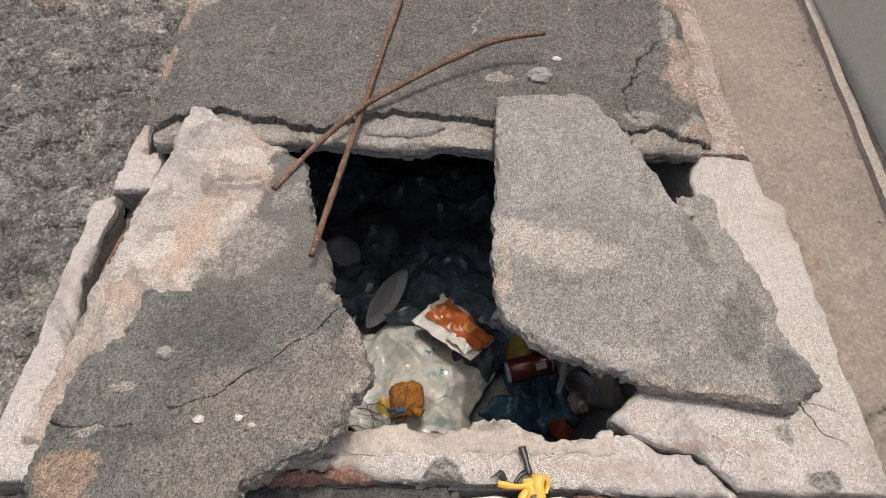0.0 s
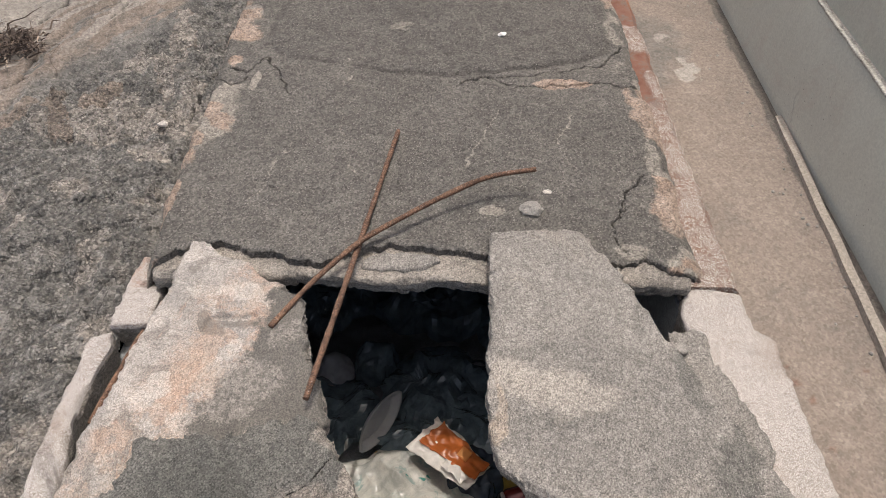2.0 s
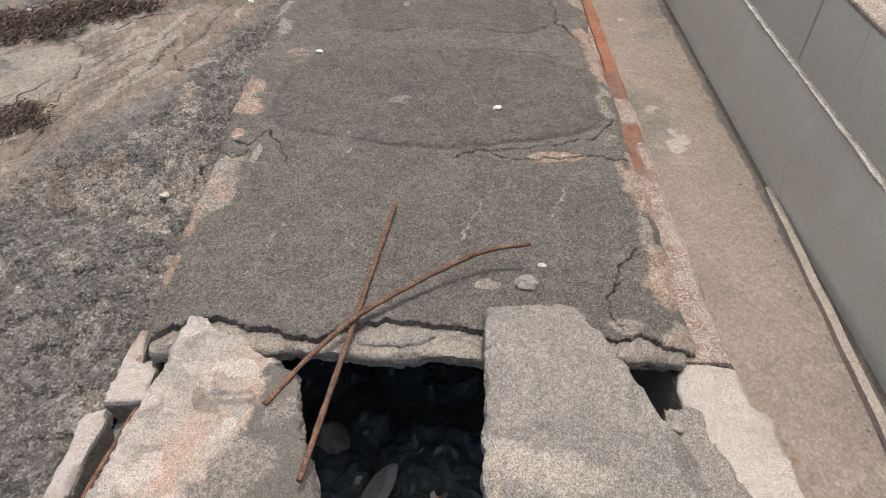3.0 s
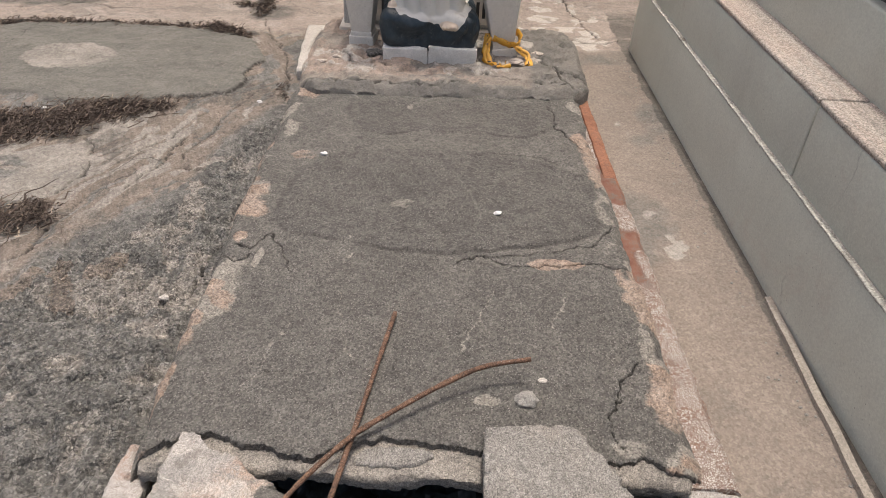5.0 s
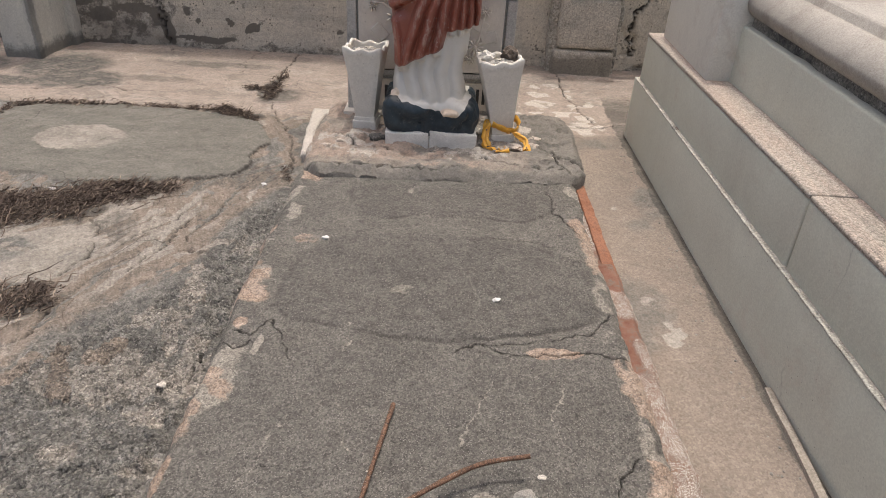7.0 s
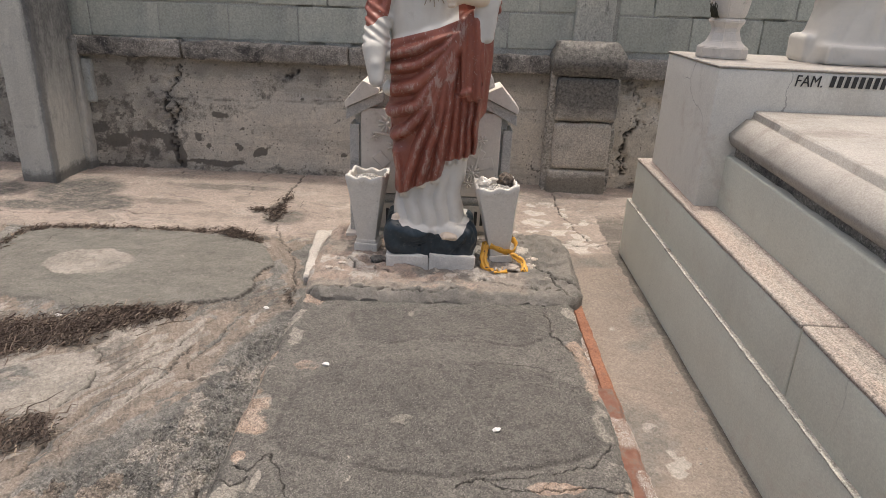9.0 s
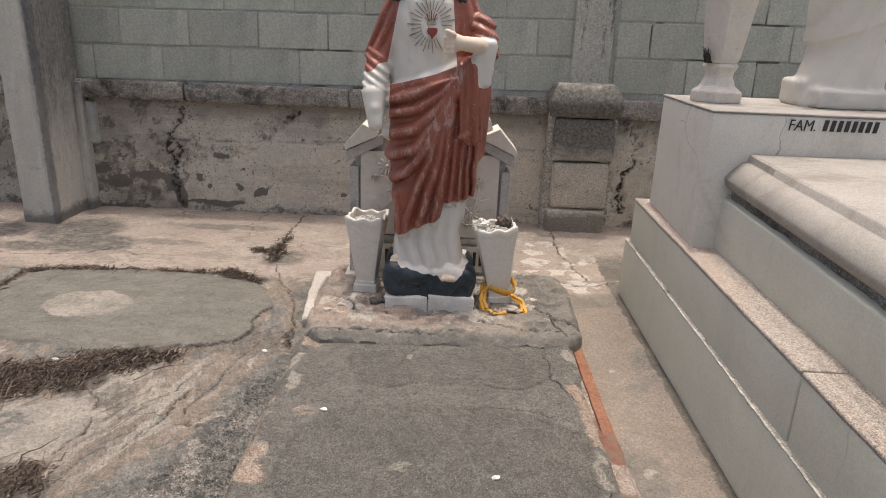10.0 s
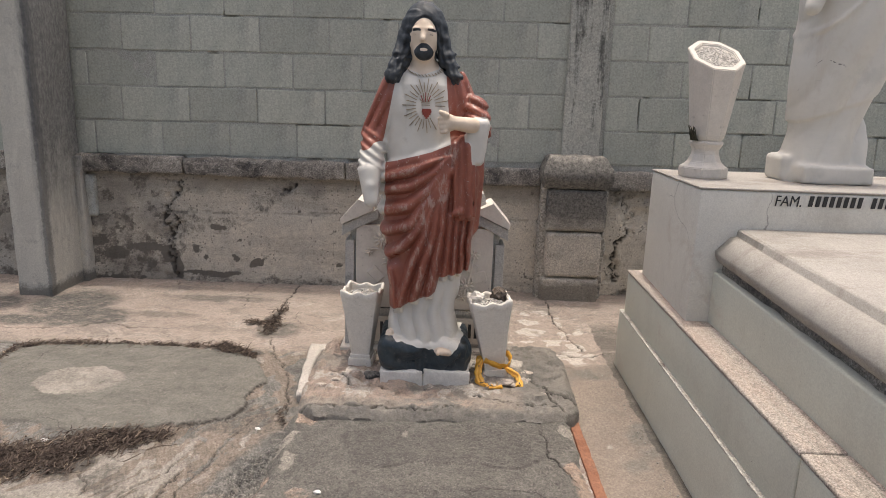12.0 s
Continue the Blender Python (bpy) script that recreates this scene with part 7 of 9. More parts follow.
def build_statue():
    cx0 = -0.102

    def ridge(t):
        return np.abs(np.sin(t)) - 0.6

    ridges = (
        (0.024, (-0.25, 0.955), (-0.12, 0.990), (0.0, 1.055), (0.07, 1.11)), (0.022, (-0.25, 0.905), (-0.13, 0.928), (-0.03, 0.990), (0.05, 1.08)),
        (0.026, (-0.24, 0.83), (-0.13, 0.855), (-0.05, 0.925), (0.03, 1.04)), (0.024, (-0.23, 0.75), (-0.13, 0.785), (-0.055, 0.875), (0.02, 1.0)),
        (0.022, (-0.22, 0.66), (-0.16, 0.70), (-0.09, 0.79), (-0.02, 0.93)), (0.020, (0.0, 0.97), (-0.065, 0.80), (-0.125, 0.62), (-0.17, 0.44)),
        (0.016, (-0.21, 0.60), (-0.19, 0.52), (-0.18, 0.43)), (0.018, (0.005, 0.97), (-0.035, 0.80), (-0.078, 0.63), (-0.105, 0.48)),
        (0.016, (0.01, 0.95), (-0.010, 0.80), (-0.035, 0.65), (-0.05, 0.50)), (0.013, (0.022, 0.82), (0.008, 0.70), (-0.004, 0.57)),
        (0.012, (0.048, 0.82), (0.038, 0.70), (0.030, 0.57)), (0.012, (0.074, 0.82), (0.066, 0.70), (0.060, 0.58)), (0.012, (0.100, 0.82), (0.095, 0.72), (0.090, 0.59)))

    def drape(x, z):
        """Rounded folds along lines on the front of the mantle, 0 in the valleys to 1 on the crests."""
        a, b = (x[:, :1, :], z[:, :1, :]) if x.ndim == 3 else (x, z)
        a = a + (wave(a, b, 8, 3, 2) - 0.5) * 0.02
        best = np.zeros_like(a)
        for w, *line in ridges:
            near = np.full_like(a, 9.0)
            for (ax, az), (bx, bz) in zip(line, line[1:]):
                dx, dz = bx - ax, bz - az
                t = np.clip(((a - ax) * dx + (b - az) * dz) / (dx * dx + dz * dz), 0, 1)
                near = np.minimum(near, np.hypot(a - ax - t * dx, b - az - t * dz))
            best = np.maximum(best, (1.0 if w > 0.0135 else 0.6) * (1 - (near / (w * 1.15)) ** 2))
        return best

    def body(x, y, z, folds=False):
        c = lerp_table(z, [(0.2, -0.075), (0.4, -0.075), (0.52, -0.066), (0.75, -0.063), (0.98, -0.058), (1.1, -0.08), (1.25, -0.1), (1.4, -0.1)])
        hw = lerp_table(z, [(0.2, 0.160), (0.27, 0.158), (0.34, 0.146), (0.42, 0.138), (0.55, 0.148), (0.75, 0.174), (0.95, 0.186), (1.05, 0.168), (1.18, 0.155), (1.26, 0.165), (1.32, 0.145), (1.37, 0.07), (1.40, 0.045)])
        hd = lerp_table(z, [(0.2, 0.135), (0.4, 0.115), (0.75, 0.118), (1.0, 0.112), (1.2, 0.105), (1.30, 0.09), (1.37, 0.05), (1.40, 0.04)])
        u, v = (x - c) / hw, (y - 3.43) / hd
        q = (np.abs(u) ** 2.2 + np.abs(v) ** 2.2) ** (1 / 2.2)
        d = (q - 1) * np.minimum(hw, hd)
        warp = wave(x, z, 5, 3, 2)
        # the mantle's folds; upright pleats of the robe
        fold = drape(x, z)
        mant = ease(z, 0.36, 0.46) * (1 - ease(z - 0.35 * (x + 0.06), 1.03, 1.09))
        pleat = ridge(x * 52 + 1.6 * (z - 0.3) * (x + 0.07) * 40 + 5.5 * warp) * 0.014 * (0.4 + 1.2 * wave(x, z * 0.4, 9, 5, 2))
        rob = 1 - ease(z, 0.44, 0.56)
        chest = ridge((x + 0.1) * 48 + 2 * warp + 2 * z) * 0.006 * ease(z, 1.03, 1.10)
        front = 1 - ease(y, 3.40, 3.52)
        if folds:
            return fold * mant
        return np.maximum(d - ((fold - 0.35) * 0.029 * mant + pleat * rob + chest) * (0.3 + 0.7 * front), z - 1.40)

    def hair_field(x, y, z):
        t = wave(x, z, 14, 11, 2)
        curl = (np.sin(np.abs(x - cx0) * 260 + z * 60 + 9 * t) * 0.0022 + np.sin(z * 130 + 14 * t) * 0.0022) * (1.2 - ease(z, 1.46, 1.54)) + (wave(x + y, z, 60, 13, 3) - 0.5) * 0.008
        h = egg(x, y, z, (cx0, 3.43, 1.503), (0.082, 0.088, 0.097))
        for a, b, c, ra, rb, rc in (((-0.163, 3.42, 1.49), (-0.180, 3.405, 1.405), (-0.210, 3.37, 1.335), 0.030, 0.034, 0.034), ((-0.040, 3.42, 1.49), (-0.016, 3.405, 1.405), (0.024, 3.37, 1.330), 0.028, 0.030, 0.022)):
            h = blend(h, capsule(x, y, z, a, b, ra, rb), 0.02)
            h = blend(h, capsule(x, y, z, b, c, rb, rc), 0.02)
        return np.maximum(h + curl, -egg(x, y, z, (cx0 + 0.004, 3.335, 1.462), (0.054, 0.088, 0.080)))

    def hand_field(x, y, z):
        f = capsule(x, y, z, (0.090, 3.310, 1.160), (0.012, 3.275, 1.170), 0.029, 0.024)
        f = blend(f, egg(x, y, z, (-0.006, 3.268, 1.168), (0.032, 0.020, 0.034)), 0.010)
        f = np.minimum(f, capsule(x, y, z, (-0.006, 3.252, 1.196), (-0.028, 3.254, 1.206), 0.011, 0.009))
        for i in range(4):
            f = blend(f, capsule(x, y, z, (-0.010, 3.254, 1.186 - 0.016 * i), (-0.032 + 0.003 * i, 3.260, 1.184 - 0.016 * i), 0.0095, 0.008), 0.003)
        return f

    def cuff_field(x, y, z):
        return brick_box(x - 0.10 * (z - 1.08), y, z, (0.062, 3.300, 1.010), (0.146, 3.375, 1.188), 0.024) + (wave(x, z, 18, 3, 2) - 0.5) * 0.008

    def feet_field(x, y, z):
        f = egg(x, y, z, (0.012, 3.310, 0.284), (0.030, 0.040, 0.014))
        for i in range(4):
            f = blend(f, egg(x, y, z, (-0.010 + 0.014 * i, 3.276 + 0.003 * i, 0.281), (0.008, 0.012, 0.009)), 0.004)
        return np.minimum(f, egg(x, y, z, (-0.205, 3.345, 0.335), (0.016, 0.022, 0.016)))

    def field(x, y, z):
        f = body(x, y, z)
        proud = ease(1.035 + 0.33 * (x + 0.06) - z, 0.0, 0.012) * ease(z - np.interp(x, [-0.25, -0.18, -0.08, -0.03, -0.015, 0.10, 0.115, 0.13], [0.43, 0.44, 0.495, 0.515, 0.578, 0.59, 0.65, 0.72]), 0.0, 0.008)
        f = f - proud * 0.012
        # rolled upper edge of the mantle, and its end falling at the side
        f = blend(f, capsule(x, y, z, (-0.235, 3.37, 0.985), (-0.10, 3.325, 1.030), 0.022, 0.020), 0.018)
        f = blend(f, capsule(x, y, z, (-0.10, 3.325, 1.030), (0.06, 3.335, 1.10), 0.020, 0.026), 0.018)
        panel = brick_box(x + 0.05 * (z - 0.95), y, z, (0.028, 3.292, 0.808), (0.106, 3.37, 1.10), 0.020)
        f = blend(f, panel - ridge(x * 105 + 4 * wave(x, z, 7, 9, 2)) * 0.010, 0.012)
        f = blend(f, capsule(x, y, z, (0.036, 3.296, 0.835), (0.060, 3.288, 0.845), 0.012, 0.012), 0.008)
        f = blend(f, capsule(x, y, z, (-0.185, 3.36, 0.60), (-0.180, 3.36, 0.46), 0.03, 0.022), 0.03)
        # cape over the shoulders
        for s, top, low in ((-1, (-0.205, 3.43, 1.315), (-0.275, 3.42, 1.10)), (1, (0.015, 3.43, 1.315), (0.105, 3.43, 1.12))):
            f = blend(f, capsule(x, y, z, top, low, 0.048, 0.056) - ridge(x * 75 + z * 34 * s + 3 * wave(x, z, 6, 21, 2)) * 0.016, 0.022)
        f = blend(f, capsule(x, y, z, (0.10, 3.47, 1.15), (0.105, 3.47, 0.76), 0.055, 0.03), 0.03)
        # the lowered arm with its ringed sleeve, and its hand
        rings = np.sin(z * 190 + x * 120 + 4 * wave(x, z, 8, 3, 2)) * 0.0035
        f = blend(f, capsule(x, y, z, (-0.280, 3.40, 1.10), (-0.288, 3.35, 0.985), 0.046, 0.047) + rings, 0.010)
        f = np.minimum(f, capsule(x, y, z, (-0.290, 3.335, 0.975), (-0.279, 3.30, 0.872), 0.043, 0.027))
        f = blend(f, egg(x, y, z, (-0.282, 3.298, 0.928), (0.020, 0.018, 0.022)), 0.008)
        # the raised arm: sleeve, hanging cuff, hand on the breast
        f = blend(f, capsule(x, y, z, (0.100, 3.40, 1.225), (0.116, 3.36, 1.16), 0.046, 0.044) - ridge(z * 95 + x * 40 + 4 * wave(x, z, 9, 23, 2)) * 0.012, 0.012)
        f = np.minimum(f, cuff_field(x, y, z))
        f = np.minimum(f, hand_field(x, y, z))
        # head and beard
        head = egg(x, y, z, (cx0, 3.395, 1.472), (0.055, 0.066, 0.084))
        head = blend(head, capsule(x, y, z, (cx0, 3.41, 1.41), (cx0, 3.42, 1.33), 0.045, 0.052), 0.02)
        head = blend(head, capsule(x, y, z, (cx0, 3.336, 1.487), (cx0, 3.320, 1.460), 0.005, 0.009), 0.012)
        for s in (-1, 1):
            head = blend(head, egg(x, y, z, (cx0 + 0.024 * s, 3.341, 1.497), (0.018, 0.008, 0.005)), 0.008)
            head = blend(head, egg(x, y, z, (cx0 + 0.024 * s, 3.343, 1.481), (0.013, 0.008, 0.006)), 0.006)
        head = blend(head, egg(x, y, z, (cx0, 3.352, 1.414), (0.031, 0.026, 0.028)), 0.015)
        f = blend(f, head, 0.008)
        f = np.minimum(f, hair_field(x, y, z))
        # rock base and feet
        rock = brick_box(x, y, z, (-0.240, 3.290, 0.19), (0.112, 3.555, 0.322), 0.030) + (wave(x + y, z - y, 15, 15, 3) - 0.5) * 0.042
        f = np.minimum(f, rock)
        return np.minimum(f, feet_field(x, y, z))

    verts, quads = net(field, (-0.36, 3.22, 0.185), (0.20, 3.58, 1.640), 0.0043)
    x, y, z = verts.T
    w = wave(x, z, 40, 17, 2) - 0.5

    def mark(d, soft=0.012):
        """0 to 1 across the border where d is nought; positive outside."""
        return np.clip(0.5 - d / soft, 0, 1)

    upper = np.interp(x, [-0.27, -0.20, -0.06, 0.05, 0.12], [1.002, 1.018, 1.058, 1.105, 1.14])
    hem = np.interp(x, [-0.25, -0.18, -0.08, -0.03, -0.015, 0.10, 0.115, 0.13], [0.43, 0.44, 0.495, 0.515, 0.578, 0.59, 0.65, 0.72])
    mantle = np.minimum(mark(z - upper), mark(hem + w * 0.008 - z))
    inner_l = -0.200 - (1.31 - z) * 0.20
    inner_r = -0.010 + (1.31 - z) * 0.10
    cape = np.minimum(mark(1.04 - z), np.maximum.reduce([mark(x - inner_l), mark(inner_r - x), mark(3.45 - y)]))
    mantle = np.maximum(mantle, cape)
    mantle = np.maximum(mantle, np.minimum(mark(0.62 - z), mark(3.44 - y)))
    arm = np.maximum.reduce([x + 0.232, z - 1.070 + w * 0.03 - 0.5 * (x + 0.28), 0.80 - z])
    mantle = np.minimum(mantle, 1 - mark(arm))
    mantle = np.minimum(mantle, 1 - mark(cuff_field(x, y, z) - 0.004, 0.008))
    hand = mark(hand_field(x, y, z) - 0.003, 0.006) * (1 - mark(cuff_field(x, y, z) - 0.003, 0.006))
    mantle = np.minimum(mantle, 1 - hand)
    neck = np.minimum.reduce([mark(1.335 - z + 0.4 * np.abs(x - cx0)), mark(np.abs(x - cx0) - 0.060), mark(y - 3.41)])
    flesh = np.maximum.reduce([hand, neck, mark(feet_field(x, y, z) - 0.004, 0.008)])
    flesh = np.maximum(flesh, np.minimum(mark(1.375 - z), mark(np.abs(x - cx0) - 0.075)))
    hair = mark(hair_field(x, y, z) - 0.004, 0.008) * mark(1.27 - z)
    outer = np.hypot((x - cx0 - 0.004) / 0.035, (z - 1.418) / 0.032) * 0.03 - 0.03
    inner = np.hypot((x - cx0 - 0.004) / 0.014, (z - 1.4235) / 0.0062) * 0.010 - 0.010
    beard = np.maximum.reduce([outer, z - 1.446 + 7 * np.maximum(0, np.abs(x - cx0 - 0.004) - 0.006) ** 1.6, y - 3.375])
    hair = np.maximum(hair, np.minimum(mark(beard, 0.006), 1 - mark(inner, 0.005)))
    lash = np.maximum.reduce([np.abs(np.abs(x - cx0 - 0.004) - 0.026) - 0.009, np.abs(z - 1.4755 + 0.1 * np.abs(np.abs(x - cx0) - 0.026)) - 0.0022, y - 3.36])
    hair = np.maximum(hair, mark(lash, 0.005) * 0.8)
    brow = np.maximum.reduce([np.abs(np.abs(x - cx0 - 0.004) - 0.027) - 0.015, np.abs(z - 1.493 + 0.12 * np.abs(np.abs(x - cx0) - 0.02)) - 0.0042, y - 3.36])
    hair = np.maximum(hair, mark(brow, 0.006))
    line = np.interp(x, [-0.25, -0.20, -0.15, -0.05, 0.02, 0.06, 0.10], [0.360, 0.335, 0.312, 0.290, 0.272, 0.290, 0.345])
    rock = mark(z - line - w * 0.02) * (1 - mark(feet_field(x, y, z) - 0.004, 0.008))
    crest = np.maximum(body(x, y, z, True), 0.75 * ease(z, 1.12, 1.16) * ease(x, 0.02, 0.08))
    mats = [statue_material(), plain("worn_gilt_lines", (0.42, 0.34, 0.24), 0.5, 0, 0.3, 60), plain("red_heart_paint", (0.30, 0.06, 0.04), 0.5)]
    ob = skin("painted_statue", verts, quads, mats)
    for key, values in (("mantle", mantle), ("rock", rock), ("flesh", flesh), ("hair", hair), ("ridge", crest)):
        ob.data.attributes.new(key, "FLOAT", "POINT").data.foreach_set("value", values)
    # rays, heart and neckline, raised on the same mesh
    bm = bmesh.new()
    bm.from_mesh(ob.data)
    pts = verts[(y < 3.40) & (z > 1.08) & (z < 1.40)]

    def surface(x, z):
        near = pts[np.hypot(pts[:, 0] - x, pts[:, 2] - z) < 0.008]
        return near[:, 1].min() if len(near) else 3.32

    def bar(x0, z0, x1, z1, w, idx):
        for k in range(3):
            a = Vector((x0 + (x1 - x0) * k / 3, 0, z0 + (z1 - z0) * k / 3))
            b = Vector((x0 + (x1 - x0) * (k + 1) / 3, 0, z0 + (z1 - z0) * (k + 1) / 3))
            n = Vector((-(b.z - a.z), 0, b.x - a.x)).normalized() * w
            ya, yb = surface(a.x, a.z) - 0.0018, surface(b.x, b.z) - 0.0018
            vs = [bm.verts.new(p) for p in ((a.x - n.x, ya, a.z - n.z), (b.x - n.x, yb, b.z - n.z), (b.x + n.x, yb, b.z + n.z), (a.x + n.x, ya, a.z + n.z))]
            vs += [bm.verts.new(v.co + Vector((0, 0.006, 0))) for v in vs]
            for q in ((0, 1, 2, 3), (7, 6, 5, 4), (0, 4, 5, 1), (1, 5, 6, 2), (2, 6, 7, 3), (3, 7, 4, 0)):
                bm.faces.new([vs[i] for i in q]).material_index = idx

    hx, hz = -0.086, 1.226
    for i in range(30):
        a = 2 * math.pi * i / 30
        r1 = 0.092 if i % 2 else 0.078
        ex, ez = hx + math.cos(a) * r1 * 0.93, hz + math.sin(a) * r1 * 1.07
        if math.hypot((ex - 0.01) / 0.055, (ez - 1.17) / 0.046) < 1:
            continue
        bar(hx + math.cos(a) * 0.036, hz + math.sin(a) * 0.050, ex, ez, 0.0017, 1)
    for px, pz, w in ((-0.081, 1.190, 0.009), (-0.081, 1.197, 0.015), (-0.081, 1.204, 0.018), (-0.081, 1.211, 0.017), (-0.081, 1.183, 0.004)):
        bar(px - w, pz, px + w, pz, 0.004, 2)
    for i in range(7):
        a = math.pi * (0.1 + 0.8 * i / 6)
        bar(hx + math.cos(a) * 0.012, 1.240, hx + math.cos(a) * 0.024, 1.240 + math.sin(a) * 0.034, 0.0018, 1 + i % 2)
    for pz in (1.228, 1.236):
        bar(hx - 0.016, pz, hx + 0.016, pz, 0.0014, 1)
    for i in range(14):
        a = math.pi * (1.1 + 0.8 * i / 13)
        px, pz = cx0 + 0.008 + math.cos(a) * 0.066, 1.366 + math.sin(a) * 0.032
        bar(px - 0.004, pz + 0.004, px + 0.004, pz - 0.004, 0.0015, 1)
    bm.to_mesh(ob.data)
    bm.free()
    tagged(ob, "painted religious statue in red mantle on dark blue base", "statue")


build_statue()


# ---- things on the family tomb ----
WHITE_STONE = concrete("white_weathered_marble", (0.66, 0.61, 0.54), (0.74, 0.69, 0.62), ((0.52, 0.46, 0.39), 4, 0.60), 0.0, 3.0, 0.6, 0.12, 0.002, (0.95, 1.04), 160)


def build_urn():
    urn = thing("stone_urn", "white octagonal stone urn with slanted filled mouth", "urn", at=(0.985, 3.40, 0.994))
    bm = bmesh.new()
    turn = math.pi / 8
    rings = lathe(bm, [(0.088, 0.0), (0.090, 0.006), (0.090, 0.038), (0.074, 0.048), (0.062, 0.060), (0.050, 0.090), (0.050, 0.105), (0.064, 0.128), (0.060, 0.138)], 8, turn=turn)
    bmesh.ops.bevel(bm, geom=bm.edges[:], offset=0.0025, segments=2, affect="EDGES")
    part("foot", bm, WHITE_STONE, urn)
    bm = bmesh.new()
    rings = lathe(bm, [(0.056, 0.138), (0.064, 0.155), (0.102, 0.440), (0.104, 0.452), (0.080, 0.452), (0.078, 0.440), (0.02, 0.440)], 8, turn=turn)
    for r, ring in enumerate(rings):
        if r > 1:
            for v in ring:
                v.co.z += v.co.y * 0.60 - v.co.x * 0.04
    bmesh.ops.bevel(bm, geom=bm.edges[:], offset=0.003, segments=2, affect="EDGES")
    part("bowl", bm, WHITE_STONE, urn)
    bm = bmesh.new()
    lathe(bm, [(0.077, 0.442), (0.05, 0.448), (0.005, 0.452)], 24, cap=False)
    for v in bm.verts:
        v.co.z += v.co.y * 0.60 - v.co.x * 0.04
        v.co += noise.noise_vector(v.co * 30) * 0.006
    part("filling", bm, SOIL, urn, "grey cement filling")
    random.seed(6)
    bm = bmesh.new()
    for i in range(26):
        a, h = random.uniform(2.6, 4.4), random.uniform(0.02, 0.055)
        p = Vector((-0.058 + random.uniform(-0.012, 0.012), -0.03 + random.uniform(-0.02, 0.02), 0.14))
        q = p + Vector((math.cos(a) * 0.02, -0.01, h))
        tube(bm, [p, p.lerp(q, 0.5) + Vector((random.uniform(-0.006, 0.006), 0, 0)), q], [0.003, 0.0028, 0.001], 4)
    part("moss_tuft", bm, plain("dark_moss", (0.06, 0.058, 0.04), 0.95), urn, "dark dry moss tuft")


build_urn()


def build_white_statue():
    def field(x, y, z):
        c = lerp_table(z, [(1.0, 1.43), (1.15, 1.439), (1.28, 1.441), (1.45, 1.457), (1.6, 1.468), (1.9, 1.48)])
        hw = lerp_table(z, [(1.0, 0.150), (1.09, 0.140), (1.18, 0.128), (1.28, 0.134), (1.40, 0.147), (1.55, 0.160), (1.75, 0.165), (1.9, 0.16), (1.98, 0.10), (2.02, 0.05)])
        u, v = (x - c) / hw, (y - 3.42) / (hw * 0.85)
        d = ((np.abs(u) ** 2.4 + np.abs(v) ** 2.4) ** (1 / 2.4) - 1) * hw * 0.85
        # long slanting folds, a cloak whose hem falls from the hip to the knee
        way = x - 0.30 * (z - 1.1)
        fold = 1.6 * (np.abs(np.sin(way * 26 + 3 * wave(x, z, 3, 3, 2))) - 0.6) * 0.010 + (np.abs(np.sin((x - 0.55 * z) * 17 + 1)) - 0.6) * 0.012
        d = d - fold * (1 - ease(y, 3.40, 3.5) * 0.7)
        hem = 1.205 + 0.42 * (x - 1.29).clip(0, 1)
        d = d - 0.010 * ease(z - hem, -0.003, 0.006)
        swing = np.abs(z - 1.53 - 1.6 * (x - 1.30).clip(0, 1) ** 1.3)
        d = d - 0.007 * (1 - ease(swing, 0.004, 0.016)) * ease(x, 1.29, 1.31)
        base = brick_box(x, y, z, (1.300, 3.30, 0.994), (1.570, 3.50, 1.062), 0.016)
        base = blend(base, brick_box(x, y, z, (1.262, 3.36, 0.994), (1.40, 3.50, 1.092), 0.020), 0.012)
        base = base + (wave(x, z + y, 12, 5, 2) - 0.5) * 0.016
        base = np.minimum(base, brick_box(x, y, z, (1.300, 3.262, 0.994), (1.560, 3.4, 1.062), 0.010) + (wave(x, z, 15, 6, 2) - 0.5) * 0.008)
        f = blend(d, base, 0.014)
        f = blend(f, capsule(x, y, z, (1.36, 3.36, 1.86), (1.268, 3.31, 1.61), 0.05, 0.028), 0.012)
        f = blend(f, capsule(x, y, z, (1.62, 3.40, 1.86), (1.66, 3.34, 1.47), 0.06, 0.06), 0.03)
        f = blend(f, egg(x, y, z, (1.47, 3.40, 2.12), (0.08, 0.09, 0.11)), 0.03)
        return f

    verts, quads = net(field, (1.15, 3.12, 0.99), (1.80, 3.64, 2.27), 0.0065)
    k = Nodes("stained_old_marble", 0.6)
    c = k.mix(k.span(k.noise(3.2, 7, 0.7, 0.4), 0.38, 0.62), (0.60, 0.575, 0.515), (0.69, 0.655, 0.59))
    c = k.mix(k.span(k.noise(4.5, 7, 0.75, 0.5, k.scaled((2.0, 2.0, 0.7))), 0.54, 0.66, 0.0, 0.45), c, (0.53, 0.46, 0.39))
    c = k.mix(k.span(k.noise(5.5, 7, 0.75), 0.56, 0.66, 0.0, 0.4), c, (0.47, 0.47, 0.43))
    line = k.hairlines(3.0, 0.007, 0.56)
    c = k.mix(k.math("MULTIPLY", line, k.span(k.noise(60, 3), 0.48, 0.54)), c, (0.06, 0.056, 0.05))
    ob = skin("marble_statue", verts, quads, [k.done(c, k.noise(40, 6, 0.7), 0.2, 0.003)])
    tagged(ob, "weathered white marble statue of a draped figure", "statue")


build_white_statue()


